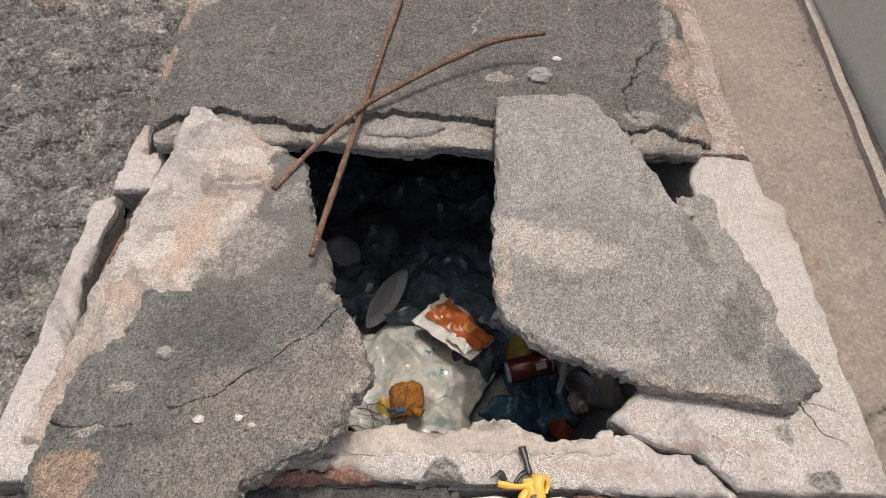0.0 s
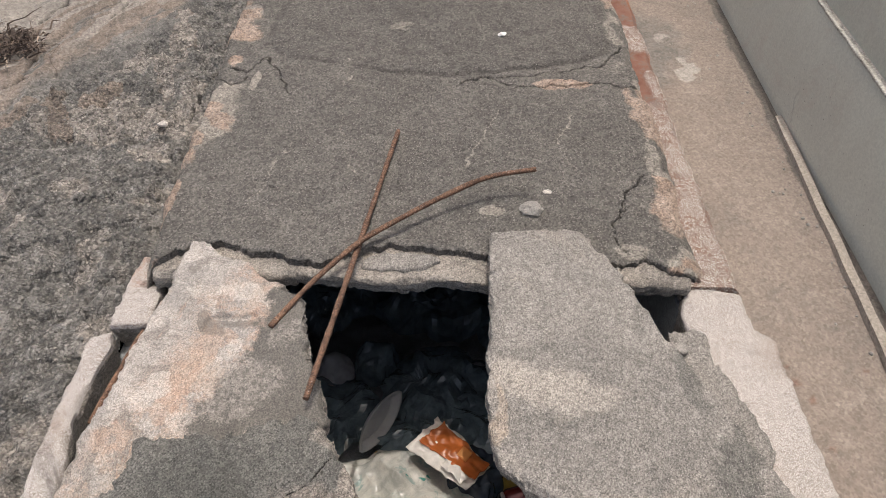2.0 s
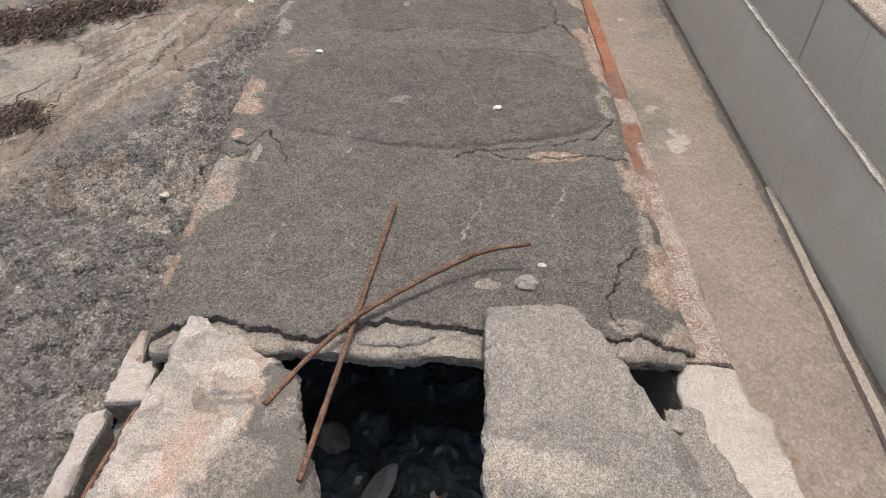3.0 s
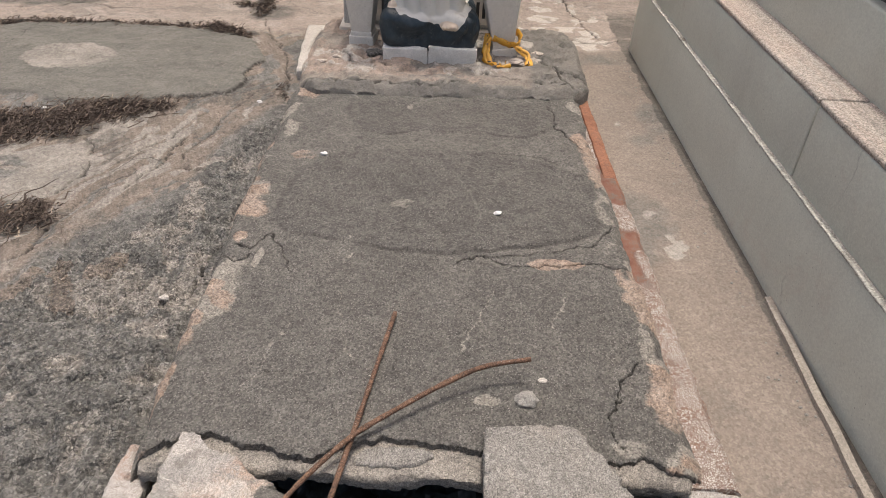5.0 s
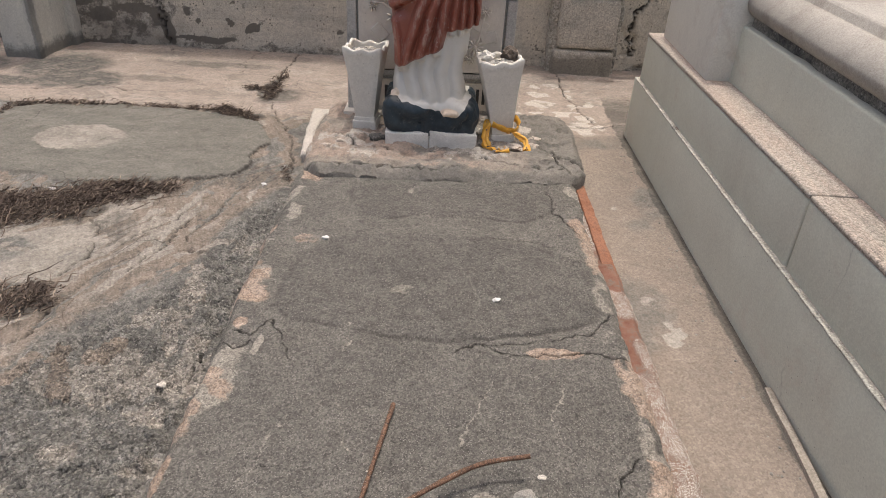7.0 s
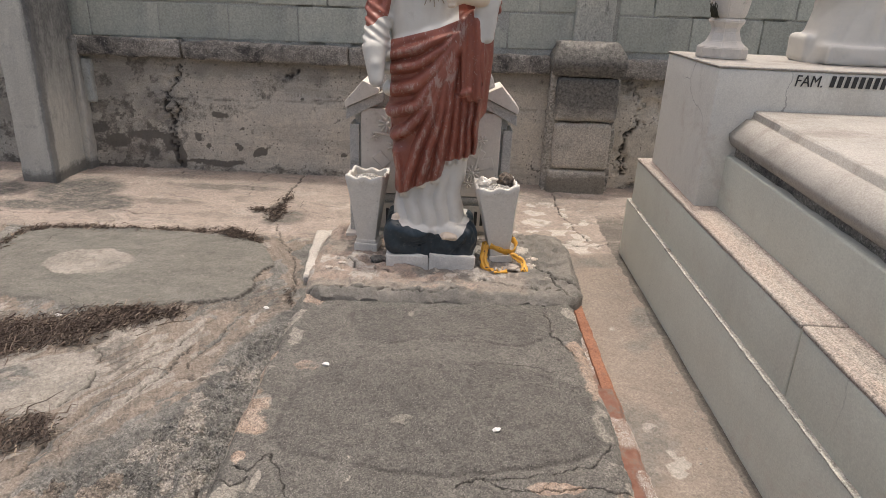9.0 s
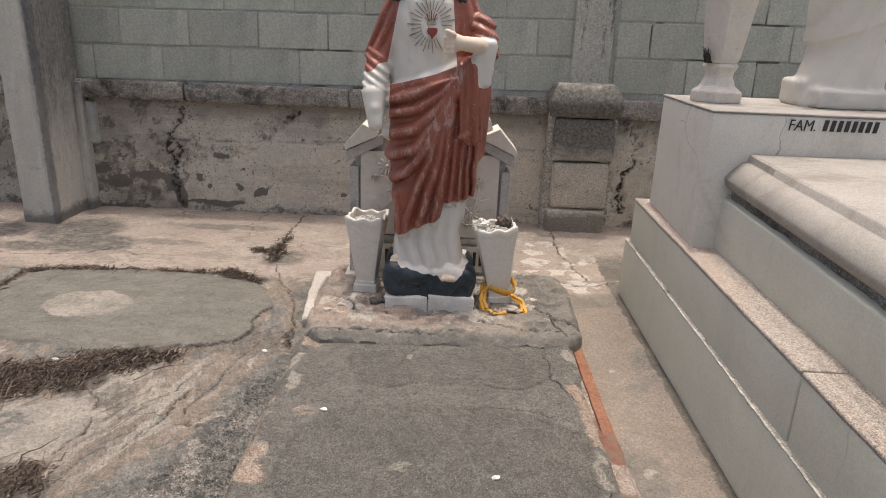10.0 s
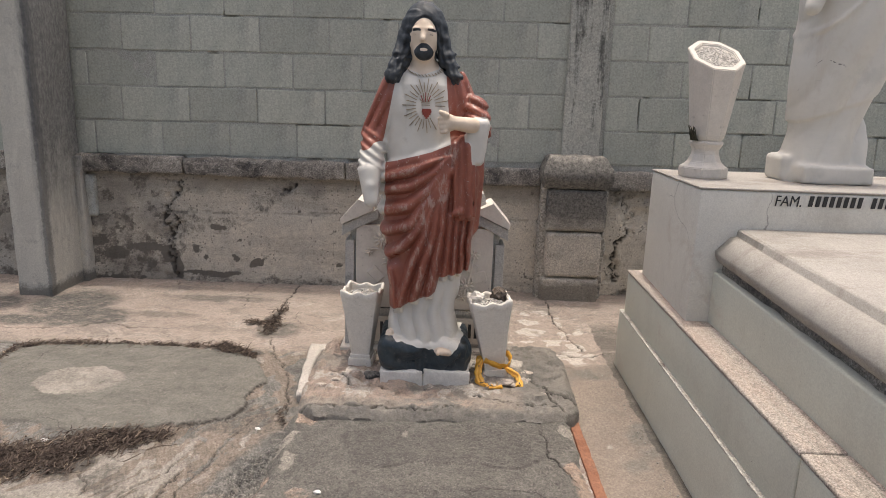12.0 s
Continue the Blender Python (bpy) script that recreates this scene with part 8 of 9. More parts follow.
# ---- yellow tape round the leaning vase, tape by the kerb ----
def tape_material():
    k = Nodes("yellow_plastic_tape", 0.35)
    c = k.mix(k.span(k.noise(25, 4), 0.35, 0.65), (0.68, 0.33, 0.035), (0.80, 0.44, 0.07))
    c = k.mix(k.span(k.noise(80, 2, 0.4), 0.66, 0.67), c, (0.03, 0.03, 0.03))
    return k.done(c, k.noise(45, 4), 0.6, 0.004)


TAPE = tape_material()


def ribbon(bm, points, width, n=40, seed=0, up=(0, 0, 1), thick=0.0004):
    """A crumpled strip along a line."""
    pts = curve(points, n)
    rows = []
    for i, p in enumerate(pts):
        d = (pts[min(i + 1, n - 1)] - pts[max(i - 1, 0)]).normalized()
        w = (Vector(up) + noise.noise_vector(p * 35 + Vector((seed, 0, 0))) * 0.9).normalized()
        w = (w - d * w.dot(d)).normalized() * width * 0.5 * (1 + 0.5 * noise.noise(p * 50))
        nrm = d.cross(w).normalized() * thick
        rows.append([bm.verts.new(q) for q in (p - w + nrm, p + nrm * 3, p + w + nrm, p + w - nrm, p - nrm, p - w - nrm)])
    for a, b in zip(rows, rows[1:]):
        for i in range(6):
            f = bm.faces.new((a[i], a[(i + 1) % 6], b[(i + 1) % 6], b[i]))
            f.smooth = True
    bm.faces.new(rows[0][::-1])
    bm.faces.new(rows[-1])
    bmesh.ops.recalc_face_normals(bm, faces=bm.faces[:])


vt = thing("caution_tape", "yellow and black plastic tape tied round a vase", "tape")
bm = bmesh.new()
ring = [(0.225 + 0.066 * math.cos(a), 3.405 + 0.066 * math.sin(a), 0.215 + 0.012 * math.sin(2 * a)) for a in np.linspace(-3.0, 3.4, 12)]
ribbon(bm, ring, 0.026, 60, 1)
part("loop", bm, TAPE, vt)
for pts, w, sd in (([(0.168, 3.365, 0.225), (0.160, 3.325, 0.185), (0.172, 3.29, 0.156), (0.19, 3.275, 0.153)], 0.018, 12), ([(0.172, 3.36, 0.23), (0.150, 3.33, 0.20), (0.158, 3.295, 0.158), (0.21, 3.262, 0.153), (0.25, 3.272, 0.153)], 0.014, 13), ([(0.27, 3.35, 0.20), (0.318, 3.33, 0.18), (0.312, 3.285, 0.155)], 0.012, 14)):
    bm = bmesh.new()
    ribbon(bm, pts, w, 34, sd, (1.0, 0.2, 0.3))
    part("tail", bm, TAPE, vt)
bm = bmesh.new()
ribbon(bm, [(0.165, 3.375, 0.235), (0.155, 3.335, 0.19), (0.165, 3.30, 0.155), (0.20, 3.27, 0.152), (0.235, 3.285, 0.152)], 0.030, 40, 2, (1.0, 0.1, 0.2))
part("tail", bm, TAPE, vt)
bm = bmesh.new()
ribbon(bm, [(0.265, 3.36, 0.20), (0.305, 3.335, 0.175), (0.325, 3.30, 0.155), (0.30, 3.27, 0.152)], 0.024, 30, 3, (1.0, 0.3, 0.2))
part("tail", bm, TAPE, vt)
kt = thing("caution_tape", "torn yellow and black plastic tape on a pale stone", "tape")
for pts, w, sd, up in (
    ([(0.118, 0.962, 0.084), (0.121, 0.945, 0.083), (0.120, 0.920, 0.076), (0.124, 0.895, 0.074)], 0.020, 5, (1, 0.1, 0.3)),
    ([(0.128, 0.966, 0.088), (0.126, 0.950, 0.086), (0.128, 0.925, 0.078), (0.119, 0.905, 0.076)], 0.014, 6, (1, -0.2, 0.2)),
    ([(0.078, 0.955, 0.084), (0.096, 0.951, 0.087), (0.112, 0.953, 0.084), (0.124, 0.957, 0.086)], 0.009, 7, (0, 1, 0.3)),
    ([(0.134, 0.965, 0.090), (0.138, 0.955, 0.086), (0.134, 0.945, 0.084)], 0.007, 8, (1, 0, 0.4)),
    ([(0.112, 0.948, 0.084), (0.106, 0.938, 0.082), (0.108, 0.925, 0.077)], 0.010, 9, (1, 0, 0.4)),
):
    bm = bmesh.new()
    ribbon(bm, pts, w, 26, sd, up)
    part("strip", bm, TAPE, kt)
TAPE_BLACK = plain("black_tape_print", (0.03, 0.03, 0.03), 0.4)
for pts, w in (([(0.109, 1.000, 0.0875), (0.113, 0.984, 0.087), (0.117, 0.966, 0.085)], 0.008), ([(0.070, 0.962, 0.085), (0.080, 0.965, 0.090), (0.086, 0.958, 0.085)], 0.010), ([(0.098, 0.955, 0.087), (0.106, 0.965, 0.089), (0.112, 0.970, 0.088)], 0.006)):
    bm = bmesh.new()
    ribbon(bm, pts, w, 14, 7, (1, 0, 0.1))
    part("strip", bm, TAPE_BLACK, kt, "black printed strip")
st = fine_box((0.035, 0.85, 0.0), (0.165, 0.944, 0.070), 0.02, 0.005, 14, 8, 0.012)
solo("pale_stone", st, BLOCK_WHITE, "pale broken stone against the grave kerb", "stone")


# ---- rubbish in the open vault ----
BLACK_BAG = plain("black_plastic", (0.115, 0.155, 0.178), 0.16, 0, 0.3, 14, 0.12)
NAVY_BAG = plain("dark_blue_plastic", (0.025, 0.075, 0.12), 0.25, 0, 0.3, 14, 0.12)


def heap_height(x, y):
    z = np.interp(y, [1.0, 1.08, 1.2, 1.45, 1.7, 2.2, 3.4], [-0.20, -0.34, -0.41, -0.425, -0.50, -0.62, -0.66])
    return z + (wave(x, y, 9, 3, 3) - 0.5) * 0.07 - 0.02


def build_heap():
    xs, ys = np.linspace(-0.46, 0.42, 120), np.linspace(1.01, 3.45, 220)
    x, y = np.meshgrid(xs, ys)
    z = heap_height(x, y) - 0.03 + np.abs(wave(x, y, 12, 7, 2) - 0.5) * 0.06 - 0.02
    ob = sheet("rubbish_heap", xs, ys, z, None, concrete("dark_wet_rubbish", (0.13, 0.145, 0.155), (0.21, 0.225, 0.235), ((0.27, 0.265, 0.25), 14, 0.6), 0.05, 12.0, 0.6), base=-0.84)
    tagged(ob, "dark mixed rubbish filling the open vault", "rubbish", kind="stuff")


build_heap()


def crumple(name, cx, cy, rx, ry, lift, material, label, category, seed, turn=0.0, res=60, sharp=0.05, freq=14, edge=0.02, drop=0.0, smooth=True):
    """A crumpled bag or sheet lying on the heap."""
    u, v = np.meshgrid(np.linspace(-1, 1, res), np.linspace(-1, 1, res))
    r = np.maximum(np.abs(u), np.abs(v))
    rr = np.hypot(u, v) + 1e-9
    uu, vv = u * r / rr, v * r / rr
    wob = 1 + (wave(uu, vv, 2.2, seed, 3) - 0.5) * 0.6
    c, s = math.cos(turn), math.sin(turn)
    px, py = uu * rx * wob, vv * ry * wob
    x, y = cx + px * c - py * s, cy + px * s + py * c
    dome = (1 - np.clip(np.hypot(uu, vv), 0, 1) ** 2)
    bend = x + (wave(x, y, freq * 0.5, seed + 1, 1) - 0.5) * 0.1
    fold = np.abs(wave(bend, y * 0.55, freq * 0.8, seed + 3, 1) - 0.5) * 1.7 + np.abs(wave(x + y, y - x, freq * 1.1, seed + 6, 1) - 0.5) * 1.1 + np.abs(wave(y - 0.4 * x, x, freq * 2.9, seed + 9, 1) - 0.5) * 0.35
    z = heap_height(x, y) + 0.012 + lift * dome ** 0.7 + (0.5 - fold) * sharp * (0.3 + 0.7 * dome) - edge * (1 - dome) - drop
    ob = sheet(name, x, y, z, None, material, base=None)
    if not smooth:
        ob.data.polygons.foreach_set("use_smooth", np.zeros(len(ob.data.polygons), dtype=bool))
    m = ob.modifiers.new("thickness", "SOLIDIFY")
    m.thickness = 0.002
    return tagged(ob, label, category)


def clear_plastic():
    k = Nodes("cloudy_clear_plastic", 0.2)
    c = k.mix(k.span(k.noise(17, 6, 0.7, 0.6), 0.40, 0.60), (0.36, 0.365, 0.335), (0.54, 0.525, 0.475))
    c = k.mix(k.span(k.noise(15, 4, 0.6, 0.5, k.scaled((1.0, 1.3, 1))), 0.57, 0.62, 0.0, 0.8), c, (0.24, 0.33, 0.31))
    c = k.mix(k.span(k.noise(22, 2, 0.5, 0, k.scaled((1.3, 0.9, 1))), 0.70, 0.73), c, (0.50, 0.31, 0.14))
    c = k.mix(k.span(k.noise(24, 2, 0.5, 0, k.scaled((0.9, 1.2, 1))), 0.71, 0.74), c, (0.06, 0.22, 0.19))
    c = k.mix(k.span(k.noise(60, 6, 0.8), 0.58, 0.70, 0.0, 0.5), c, (0.20, 0.18, 0.15))
    return k.done(c, k.noise(34, 3, 0.5, 1.5), 0.35, 0.004)


for i, (bx, by, rx, ry, up, turn, label) in enumerate((
    (-0.15, 1.735, 0.062, 0.06, 0.075, 0.3, "shiny knotted black plastic rubbish bag"),
    (0.03, 1.66, 0.17, 0.13, 0.05, 0.8, "slack black plastic rubbish bag"),
    (-0.27, 1.58, 0.15, 0.13, 0.03, 0.2, "flattened black plastic rubbish bag"),
    (0.17, 1.50, 0.19, 0.11, 0.03, -0.5, "creased black plastic sheet hanging over rubbish"),
    (0.02, 1.98, 0.20, 0.15, 0.07, 0.1, "dull black rubbish bag deep in the vault"),
    (-0.30, 2.02, 0.17, 0.14, 0.06, 0.6, "dull black rubbish bag deep in the vault"),
    (0.28, 1.85, 0.14, 0.16, 0.06, 0.4, "full black rubbish bag against the vault wall"),
    (-0.02, 1.50, 0.13, 0.07, 0.03, 0.1, "thin black plastic bag under a foam tray"),
)):
    crumple("black_rubbish_bag", bx, by, rx, ry, up, BLACK_BAG, label, "plastic bag", 11 + i * 3, turn, 26, 0.075, 11 + 2 * (i % 3), smooth=False)
crumple("dark_cloth", 0.105, 1.69, 0.075, 0.06, 0.04, plain("dark_grey_cloth", (0.22, 0.235, 0.26), 0.9), "folded dark grey cloth on rubbish bags", "cloth", 16, 0.5, 50, 0.03, 10)
crumple("dark_cloth", -0.255, 1.72, 0.055, 0.05, 0.03, plain("grey_board", (0.36, 0.37, 0.38), 0.9), "dull grey rag beside a black bag", "cloth", 17, 0.9, 50, 0.02, 8)
crumple("plastic_sheet", -0.05, 1.325, 0.17, 0.155, 0.035, clear_plastic(), "crumpled cloudy clear plastic sheet with coloured scraps", "plastic sheet", 18, 0.05, 150, 0.045, 15)
crumple("dark_film", 0.095, 1.395, 0.075, 0.075, 0.045, plain("dark_blue_film", (0.045, 0.06, 0.085), 0.15, 0, 0.3, 14, 0.1), "creased dark blue plastic film beside a package", "plastic sheet", 27, 0.6, 80, 0.05, 13)
crumple("blue_bag", 0.225, 1.31, 0.075, 0.105, 0.035, NAVY_BAG, "torn dark blue plastic bag", "plastic bag", 19, 0.35, 60, 0.05, 20)
crumple("blue_bag", 0.165, 1.245, 0.065, 0.04, 0.04, NAVY_BAG, "crumpled teal blue plastic wrapper", "plastic bag", 20, -0.1, 50, 0.04, 24)
crumple("yellow_rag", 0.185, 1.385, 0.035, 0.05, 0.035, plain("mustard_plastic", (0.20, 0.14, 0.02), 0.4), "mustard yellow plastic scrap", "plastic scrap", 21, 0.2, 40, 0.03, 22)
crumple("yellow_rag", -0.105, 1.245, 0.025, 0.03, 0.04, plain("yellow_plastic", (0.62, 0.42, 0.08), 0.4), "bright yellow plastic scrap beside a sponge", "plastic scrap", 22, 0.2, 40, 0.02, 25)
crumple("red_scrap", 0.262, 1.215, 0.02, 0.035, 0.03, plain("dark_red_plastic", (0.20, 0.035, 0.02), 0.4), "small dark red plastic scrap", "plastic scrap", 23, 0.5, 30, 0.02, 25)
crumple("white_scrap", 0.30, 1.275, 0.022, 0.03, 0.035, plain("dirty_white_plastic", (0.55, 0.50, 0.43), 0.5), "dirty white plastic scrap", "plastic scrap", 24, 0.5, 40, 0.04, 30)


def posed(bm, m):
    bmesh.ops.transform(bm, matrix=m, verts=bm.verts[:])
    return bm


# orange-brown sponge with a cut face
def sponge_field(x, y, z):
    d = brick_box(x, y, z, (-0.034, -0.037, -0.022), (0.034, 0.037, 0.022), 0.021)
    return d + (wave(x + z, y - z, 90, 3, 2) - 0.5) * 0.006 + 0.004 * ease(wave(x, y * 3, 40, 9, 2), 0.64, 0.72)


verts, quads = net(sponge_field, (-0.045, -0.048, -0.032), (0.045, 0.048, 0.032), 0.0024)
verts = verts @ np.array(Euler((radians(22), radians(-4), radians(8))).to_matrix()).T + np.array((-0.056, 1.238, -0.355))
tagged(skin("sponge", verts, quads, [concrete("rusty_orange_foam", (0.27, 0.105, 0.014), (0.38, 0.165, 0.026), ((0.12, 0.045, 0.012), 70, 0.58), 0.0, 60, 0.95, 0.8, 0.003)]), "orange brown foam sponge on clear plastic", "sponge")

# drinks can
can = thing("drinks_can", "dark red drinks can lying on rubbish", "can")
can.matrix_world = pose(0.192, 1.312, -0.345, 0, 84, 14) @ Matrix.Scale(0.80, 4)
bm = bmesh.new()
lathe(bm, [(0.024, -0.056), (0.027, -0.053), (0.0315, -0.046), (0.0315, 0.044), (0.027, 0.054)], 28)
for f in bm.faces:
    f.smooth = len(f.verts) == 4
part("body", bm, plain("dark_red_lacquer", (0.10, 0.018, 0.018), 0.25, 0.3, 0.1), can)
for z0, z1 in ((-0.060, -0.0535), (0.0535, 0.058)):
    bm = bmesh.new()
    lathe(bm, [(0.026, z0), (0.0275, (z0 + z1) / 2), (0.026, z1)], 28)
    part("rim", bm, plain("dull_aluminium", (0.6, 0.6, 0.6), 0.35, 0.9), can, "bare aluminium rim")
bm = bmesh.new()
box(bm, (-0.009, -0.0325, 0.012), (0.009, -0.0310, 0.040), 0.0005, 1)
part("printed_panel", posed(bm, Matrix.Rotation(radians(-60), 4, "Z")), plain("pale_print", (0.35, 0.33, 0.32), 0.5), can)

# torn orange package with a white border
pack = thing("package", "torn orange and white plastic package", "package")
pack.matrix_world = pose(0.040, 1.405, -0.355, -8, 6, -38)


def leaf_sheet(w, h, amp, seed, zoff=0.0, n=44):
    """A crumpled, torn-edged leaf of film."""
    xs, ys = np.meshgrid(np.linspace(-w / 2, w / 2, n), np.linspace(-h / 2, h / 2, n))
    z = zoff + (wave(xs, ys, 18, 3, 3) - 0.5) * amp + np.abs(wave(xs + ys, ys - xs, 30, 4, 2) - 0.5) * amp * 0.7 - 9.0 * xs * ys * (0.4 + wave(xs, ys, 9, 5, 2)) * 0.35
    tear = (wave(xs, ys, 45, seed, 3) - 0.5) * 0.016
    return xs + tear * (np.abs(xs) / (w / 2)) ** 6 + 0.10 * ys, ys + tear * (np.abs(ys) / (h / 2)) ** 4, z


white_pack = plain("white_plastic_film", (0.66, 0.62, 0.57), 0.4)
orange_pack = plain("orange_plastic_film", (0.40, 0.105, 0.025), 0.32)
for name, w, h, dx, dy, zo, mat, seed in (("back", 0.150, 0.094, 0.0, 0.0, 0.0, white_pack, 3), ("front", 0.132, 0.062, 0.006, 0.010, 0.007, orange_pack, 3), ("flap", 0.060, 0.022, 0.03, -0.034, 0.012, white_pack, 5)):
    xs, ys, z = leaf_sheet(w, h, 0.024, seed, zo)
    ob = sheet(name, xs + dx, ys + dy, z, None, mat)
    ob.modifiers.new("thickness", "SOLIDIFY").thickness = 0.0015
    ob.parent = pack
bm = bmesh.new()
box(bm, (0.012, 0.0, 0.012), (0.036, 0.026, 0.016), 0.001, 1)
part("picture", bm, plain("light_orange_print", (0.60, 0.24, 0.07), 0.4), pack)

# shallow foam tray, grey box, tin
tray = thing("foam_tray", "shallow pale foam tray standing on edge", "tray")
tray.matrix_world = pose(-0.128, 1.515, -0.415, 62, -12, 58)
FOAM = plain("pale_foam", (0.33, 0.34, 0.345), 0.7, 0, 0.08)
bm = bmesh.new()
rows = []
for k in range(5):
    grow, z = ((0.72, 0.0), (0.78, 0.001), (0.97, 0.017), (1.0, 0.018), (1.0, 0.015))[k]
    ring = []
    for i in range(28):
        a = 2 * math.pi * i / 28
        ca, sa = math.cos(a), math.sin(a)
        ring.append(bm.verts.new((0.080 * grow * math.copysign(abs(ca) ** 1.0, ca), 0.034 * grow * math.copysign(abs(sa) ** 1.35, sa), z)))
    rows.append(ring)
for p, q in zip(rows, rows[1:]):
    for i in range(28):
        bm.faces.new((p[i], p[(i + 1) % 28], q[(i + 1) % 28], q[i])).smooth = True
bm.faces.new(rows[0])
dish = part("dish", bm, FOAM, tray)
dish.modifiers.new("thickness", "SOLIDIFY").thickness = 0.002
bm = bmesh.new()
box(bm, (-0.028, -0.06, -0.025), (0.028, 0.06, 0.025), 0.008, 3)
solo("carton", posed(bm, pose(0.345, 1.31, -0.385, 18, 8, -6)), plain("dull_grey_carton", (0.16, 0.165, 0.155), 0.8), "dull grey rounded carton in rubbish", "carton")
tin = thing("food_tin", "open bare metal food tin in rubbish", "tin")
tin.matrix_world = pose(0.295, 1.345, -0.395, 60, 20, 0)
bm = bmesh.new()
lathe(bm, [(0.036, 0.0), (0.037, 0.004), (0.036, 0.02), (0.0365, 0.024), (0.036, 0.05), (0.038, 0.054), (0.035, 0.054), (0.034, 0.01), (0.002, 0.01)], 32)
part("body", bm, plain("worn_tinplate", (0.55, 0.53, 0.50), 0.35, 0.9), tin)
for i, (a, b) in enumerate((((0.245, 1.25, -0.335), (0.268, 1.335, -0.345)), ((0.30, 1.31, -0.36), (0.335, 1.245, -0.37)))):
    bm = bmesh.new()
    ribbon(bm, [a, ((a[0] + b[0]) / 2, (a[1] + b[1]) / 2, a[2] + 0.012), b], 0.014, 16, i, (1, 0, 0.3))
    solo("plastic_strip", bm, plain("grey_plastic_strip", (0.17, 0.18, 0.21), 0.45), "grey strip of torn plastic", "plastic scrap")
# wire and twigs by the sponge
wire = thing("wire_tangle", "tangle of thin rusty wire and twigs", "wire")
bm = bmesh.new()
ribbon(bm, [(-0.095, 1.212, -0.34), (-0.075, 1.205, -0.332), (-0.06, 1.212, -0.34)], 0.012, 14, 3, (0, 0.6, 0.8))
part("blue_scrap", bm, plain("bright_blue_plastic", (0.05, 0.16, 0.34), 0.4), wire, "bright blue plastic scrap")
random.seed(12)
for i in range(22):
    p = Vector((-0.10 + random.uniform(-0.03, 0.03), 1.19 + random.uniform(-0.02, 0.02), -0.345 + random.uniform(-0.02, 0.03)))
    bm = bmesh.new()
    pts = [p]
    d = Vector((random.uniform(-1, 1), random.uniform(-0.6, 1), random.uniform(-0.4, 1))).normalized()
    for k in range(4):
        d = (d + Vector((random.uniform(-0.8, 0.8), random.uniform(-0.8, 0.8), random.uniform(-0.9, 0.6)))).normalized()
        pts.append(pts[-1] + d * random.uniform(0.010, 0.022))
    tube(bm, curve(pts, 14), random.choice((0.0005, 0.0007, 0.0011)), 5)
    part("strand", bm, RUST, wire)

# ---- dry weeds ----
def straw_material():
    k = Nodes("dry_brown_stalks", 0.9)
    c = k.mix(k.span(k.island(), 0.0, 1.0), (0.055, 0.042, 0.034), (0.205, 0.155, 0.122))
    c = k.mix(k.span(k.island(), 0.93, 0.95), c, (0.36, 0.29, 0.22))
    return k.done(c, k.noise(300, 3), 0.3, 0.001)


STRAW = straw_material()


def weeds(name, spots, count, length, label, seed, low=0.004, high=0.05):
    """Tangled dead stalks lying over the ground."""
    rng = random.Random(seed)
    bm = bmesh.new()
    reach_of = [math.hypot(bx - ax, by - ay) * w + w * w for ax, ay, bx, by, w in spots]
    for i in range(count):
        ax, ay, bx, by, w = rng.choices(spots, reach_of)[0]
        t, u, a = rng.uniform(-0.08, 1.08), rng.random() ** 0.6, rng.uniform(0, 6.28)
        x, y = ax + (bx - ax) * t + w * u * math.cos(a), ay + (by - ay) * t + w * u * math.sin(a)
        gap = noise.noise(Vector((x * 7, y * 9, seed))) + 0.6 * noise.noise(Vector((x * 21, y * 23, seed)))
        if gap + 0.5 * (1 - u) < 0.05 and rng.random() < 0.85:
            continue
        top = high * (0.45 + 0.6 * max(0.0, gap)) * (1.0 - 0.65 * u)
        z = float(slope(y)) + low + max(0.0, top) * rng.random()
        a = rng.uniform(0, 6.28)
        d = Vector((math.cos(a), math.sin(a), rng.uniform(-0.9, 0.9))).normalized()
        reach = length * (2.2 if rng.random() < 0.10 else 0.8)
        pts = [Vector((x, y, z))]
        for k in range(8):
            d = (d + Vector((rng.uniform(-1.0, 1.0), rng.uniform(-1.0, 1.0), rng.uniform(-0.7, 0.5)))).normalized()
            q = pts[-1] + d * reach * rng.uniform(0.06, 0.16)
            floor_z = float(slope(q.y))
            if q.z < floor_z + 0.003 or q.z > floor_z + top + 0.012:
                d.z = -d.z
                q.z = min(max(q.z, floor_z + 0.003), floor_z + max(0.006, top) + 0.012)
            pts.append(q)
        r = rng.choice((0.0007, 0.0010, 0.0013, 0.0016, 0.0021, 0.0028))
        verts = []
        for k, p in enumerate(pts):
            rr = r * (1 - 0.09 * k)
            verts.append([bm.verts.new(p + Vector(o) * rr) for o in ((1, 0, -0.5), (-0.5, 0.8, -0.2), (-0.4, -0.6, 1))])
        for u, v in zip(verts, verts[1:]):
            for k in range(3):
                bm.faces.new((u[k], u[(k + 1) % 3], v[(k + 1) % 3], v[k]))
    solo(name, bm, STRAW, label, "dry weeds", kind="stuff")


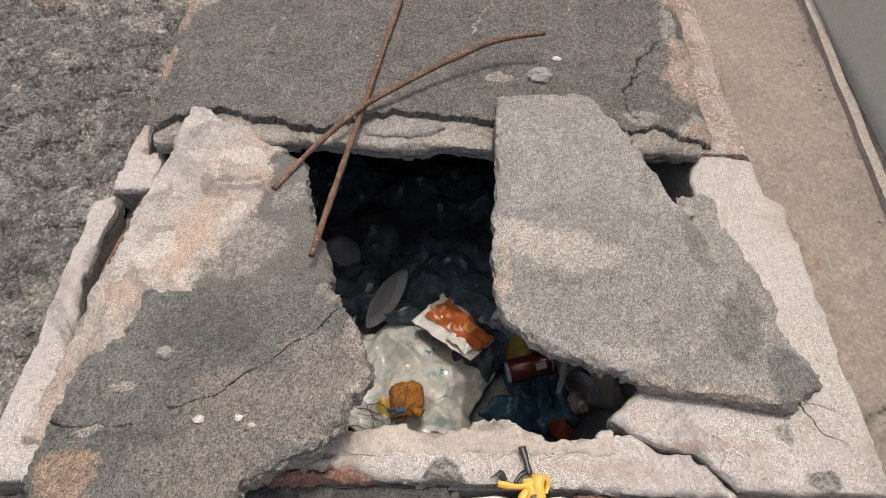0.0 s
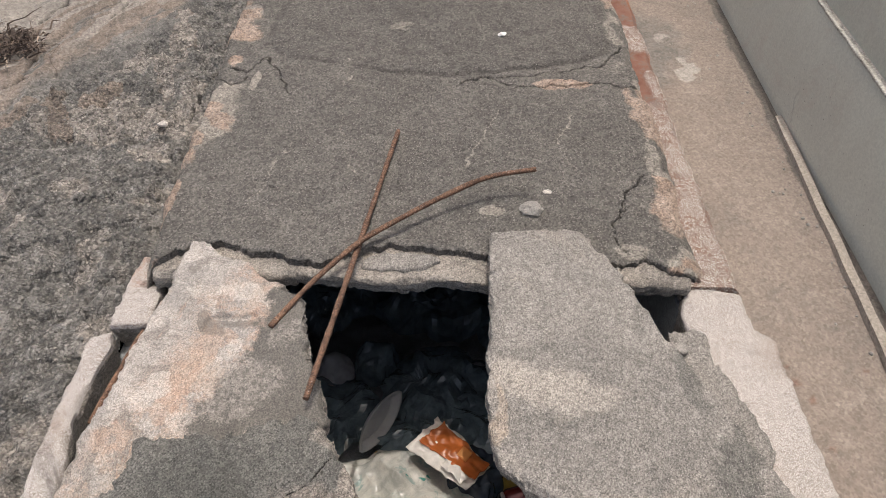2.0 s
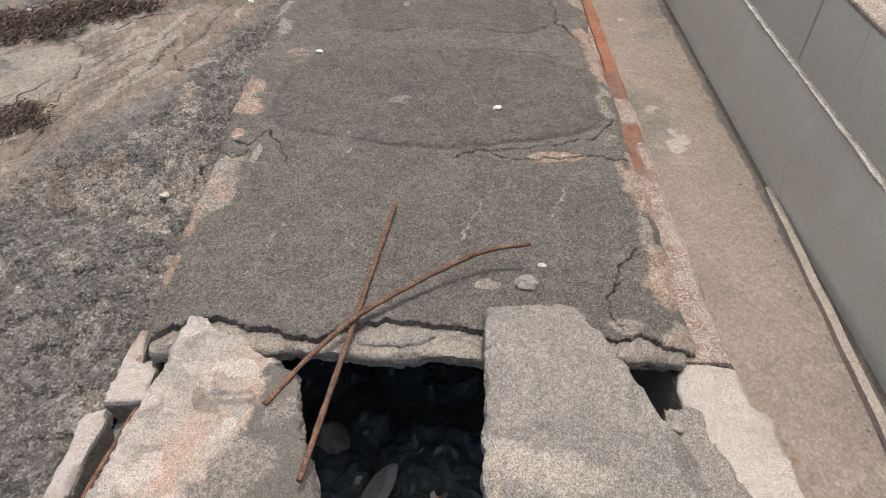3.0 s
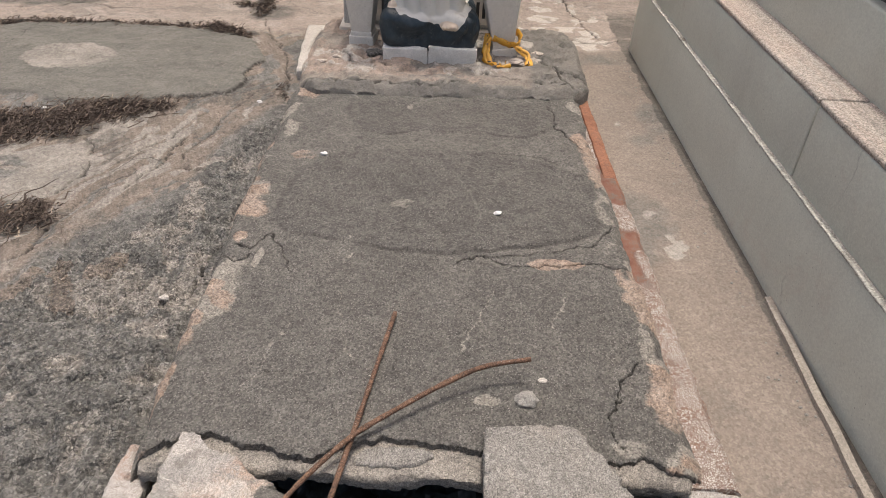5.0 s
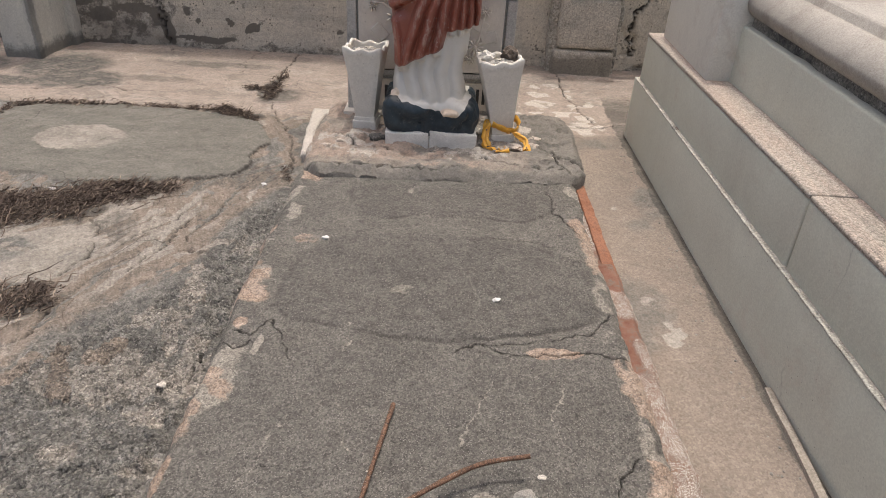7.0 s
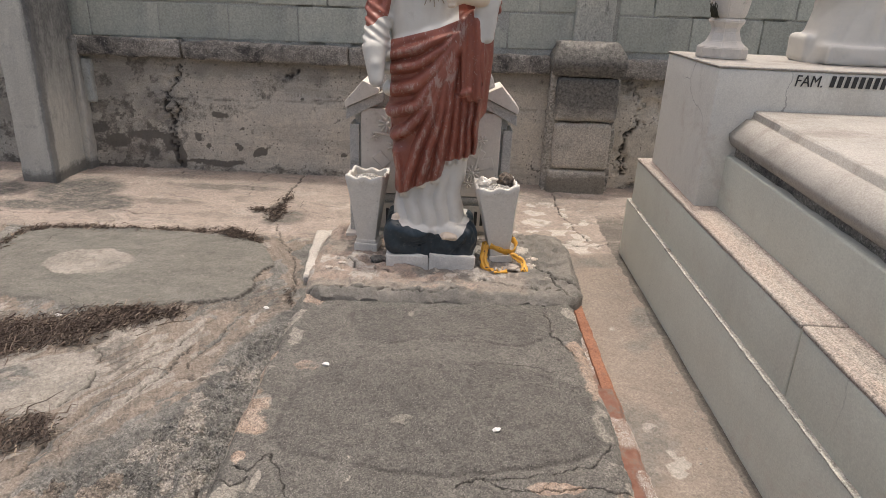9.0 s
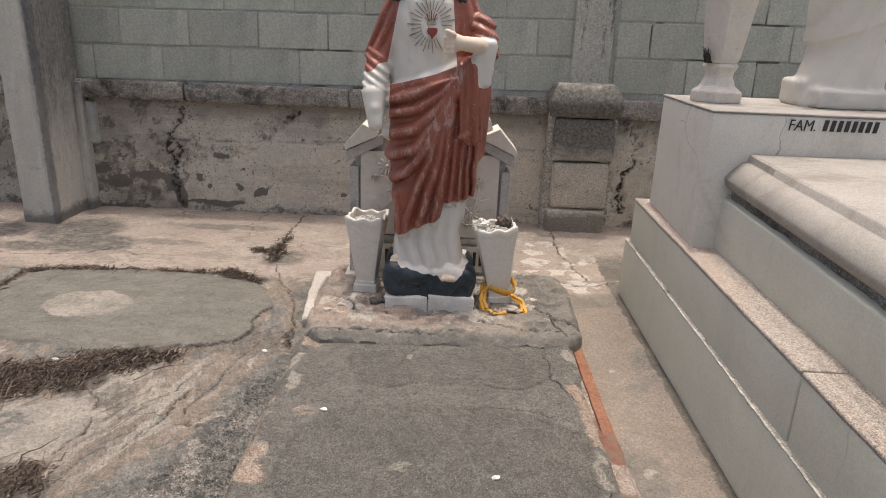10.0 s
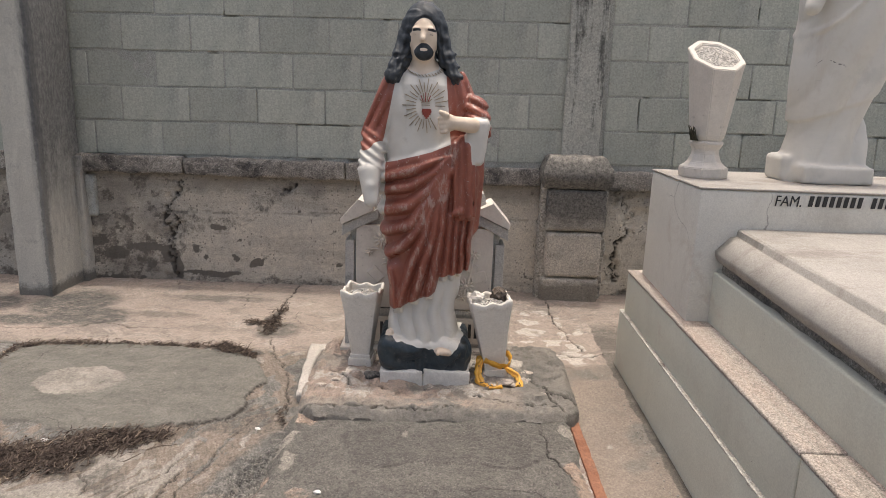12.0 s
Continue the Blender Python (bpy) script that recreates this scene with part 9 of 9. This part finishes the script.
weeds("dry_weeds", [(-2.0, 2.66, -1.46, 2.70, 0.13), (-1.46, 2.71, -1.22, 2.80, 0.12), (-1.22, 2.83, -1.06, 2.89, 0.075), (-1.06, 2.90, -0.95, 2.92, 0.035)], 10500, 0.085, "matted dead brown weeds on the cement ground", 1, 0.003, 0.048)
weeds("dry_weeds", [(-1.45, 2.18, -1.10, 2.26, 0.085)], 2900, 0.08, "small mat of dead brown weeds", 2, 0.003, 0.045)
weeds("dry_weeds", [(-1.88, 3.36, -1.90, 3.62, 0.018), (-1.90, 3.63, -1.77, 3.675, 0.026), (-1.77, 3.675, -1.42, 3.685, 0.017), (-1.42, 3.69, -1.15, 3.71, 0.022), (-1.15, 3.70, -0.99, 3.71, 0.008), (-0.99, 3.70, -0.85, 3.60, 0.034)], 3000, 0.05, "thin line of dry weeds along a joint", 3, 0.003, 0.040)
weeds("dry_weeds", [(-0.87, 4.30, -0.85, 3.92, 0.035), (-0.98, 4.05, -0.88, 4.02, 0.03)], 520, 0.06, "dry weeds in a pavement joint", 4, 0.003, 0.02)
weeds("dry_weeds", [(-0.60, 3.12, -0.56, 3.02, 0.022)], 90, 0.04, "dead leaves and stalks beside the footing", 5, 0.004, 0.02)

# plank along the tomb
WOOD = concrete("grey_weathered_wood", (0.33, 0.29, 0.245), (0.44, 0.385, 0.325), ((0.15, 0.125, 0.10), 11, 0.54), 0.0, 10, 0.9, 0.5, 0.002, (0.8, 1.15), 160)
bm = bmesh.new()
rows = []
for p in curve([(0.806, 2.08, 0.042), (0.794, 1.89, 0.042), (0.784, 1.70, 0.041), (0.773, 1.51, 0.040), (0.755, 1.225, 0.038), (0.735, 0.9, 0.036)], 40):
    j = noise.noise(p * 14) * 0.0025
    w = 0.0085 + noise.noise(p * 7) * 0.0015
    rows.append([bm.verts.new((p.x + a, p.y, p.z + b)) for a, b in ((-w + j, -0.010), (-w + j, 0.004), (w + j, 0.006), (w + j, -0.010))])
for a, b in zip(rows, rows[1:]):
    for i in range(4):
        bm.faces.new((a[i], a[(i + 1) % 4], b[(i + 1) % 4], b[i]))
bm.faces.new(rows[0][::-1])
bm.faces.new(rows[-1])
bmesh.ops.recalc_face_normals(bm, faces=bm.faces[:])
solo("wooden_lath", bm, WOOD, "long weathered grey wooden lath on the passage floor", "lath")

# ---- pebbles and crumbs ----
PALE = concrete("pale_pebble", (0.50, 0.46, 0.41), (0.60, 0.56, 0.50), None, 0.1, 40)
GREYP = concrete("grey_pebble", (0.24, 0.23, 0.21), (0.34, 0.32, 0.29), None, 0.2, 40)
CHALK = plain("white_chip", (0.78, 0.77, 0.74), 0.7)


def pebble(x, y, z, r, material, label, seed, squash=0.5):
    ob = lump("pebble", (x, y, z + r * squash * 0.8), (r, r * 0.8, r * squash), material, None, seed, 2.5, 0.45)
    tagged(ob, label, "pebble", "loose pebbles and chips")


for i, (x, y, z, r, mat, label) in enumerate((
    (0.151, 2.281, 0.121, 0.010, CHALK, "small white chip on the grave slab"), (0.208, 1.709, 0.116, 0.008, PALE, "small pale pebble on the grave slab"),
    (0.172, 1.655, 0.116, 0.022, GREYP, "flat grey flake on the grave slab"), (-0.345, 2.567, 0.118, 0.010, CHALK, "small white chip on the grave slab"),
    (-0.640, 2.992, 0.083, 0.009, CHALK, "small white chip on the ground"), (-0.620, 1.982, 0.045, 0.010, PALE, "pale pebble on rough ground"),
    (-0.120, 1.700, 0.117, 0.007, PALE, "small pale pebble on the grave slab"), (0.206, 1.440, 0.140, 0.007, GREYP, "grey pebble on a broken slab"),
    (0.214, 1.456, 0.141, 0.006, GREYP, "grey chip on a broken slab"), (0.232, 1.115, 0.119, 0.005, GREYP, "small grey pebble on a broken slab"),
    (-0.337, 1.085, 0.151, 0.010, GREYP, "grey stone on a dark slab piece"), (-0.273, 0.999, 0.160, 0.006, PALE, "pale chip on a dark slab piece"),
    (-0.227, 1.001, 0.161, 0.005, PALE, "pale chip on a dark slab piece"), (-0.211, 0.993, 0.161, 0.004, PALE, "pale chip on a dark slab piece"),
    (-1.32, 2.86, 0.085, 0.011, CHALK, "white chip among dry weeds"), (-0.10, 2.965, 0.114, 0.006, PALE, "small pale pebble on the grave slab"),
    (0.385, 1.365, 0.103, 0.011, GREYP, "grey chip on the kerb"),
    (0.365, 3.36, 0.142, 0.010, PALE, "pale chip on the footing"), (0.43, 3.30, 0.140, 0.008, PALE, "pale chip on the footing"),
    (-0.43, 3.33, 0.142, 0.016, GREYP, "grey lump on the footing"), (-0.27, 3.335, 0.142, 0.034, SOOTY, "dark dirt lump beside the statue"),
)):
    pebble(x, y, z, r, mat, label, i * 3.7)

PLASTER = concrete("broken_plaster", (0.46, 0.385, 0.325), (0.56, 0.50, 0.44), ((0.30, 0.255, 0.21), 30, 0.54), 0.1, 30, scale=200)
rng = random.Random(21)
for x, y, r in ((0.27, 3.315, 0.030), (0.235, 3.30, 0.018), (0.335, 3.345, 0.026), (0.30, 3.295, 0.014), (0.36, 3.42, 0.024), (0.165, 3.335, 0.018), (-0.36, 3.35, 0.030), (-0.31, 3.385, 0.022), (-0.41, 3.29, 0.018), (-0.20, 3.25, 0.016), (-0.03, 3.24, 0.014), (0.10, 3.225, 0.012), (-0.46, 3.24, 0.016), (0.40, 3.22, 0.013)):
    ob = lump("plaster_fragment", (x, y, 0.150), (r, r * rng.uniform(0.6, 0.9), r * 0.38), PLASTER, None, rng.uniform(0, 90), 2.2, 0.6)
    tagged(ob, "pinkish white piece of broken plaster on the footing", "plaster piece", "loose plaster pieces on the footing")

rng = random.Random(8)
bm = bmesh.new()
for i in range(420):
    side = rng.random()
    if side < 0.55:
        x, y = rng.uniform(-1.2, -0.58), rng.uniform(0.9, 2.3)
        z, r = float(slope(y)) + 0.0, rng.uniform(0.0015, 0.004)
    elif side < 0.75:
        x, y = rng.uniform(-0.42, 0.5), rng.uniform(3.08, 3.34)
        z, r = 0.146, rng.uniform(0.002, 0.006)
    else:
        x, y = 0.775 - abs(rng.gauss(0, 0.03)), rng.uniform(1.2, 3.6)
        z, r = float(passage(y)) + 0.001, rng.uniform(0.0015, 0.005)
    bmesh.ops.create_icosphere(bm, subdivisions=1, radius=r, matrix=Matrix.Translation((x, y, z)) @ Matrix.Rotation(rng.uniform(0, 6), 4, "Z") @ Matrix.Diagonal((1, rng.uniform(0.6, 1), rng.uniform(0.4, 0.8), 1)))
solo("rubble_crumbs", bm, GREYP, "scattered crumbs of mortar and stone", "rubble", kind="stuff")
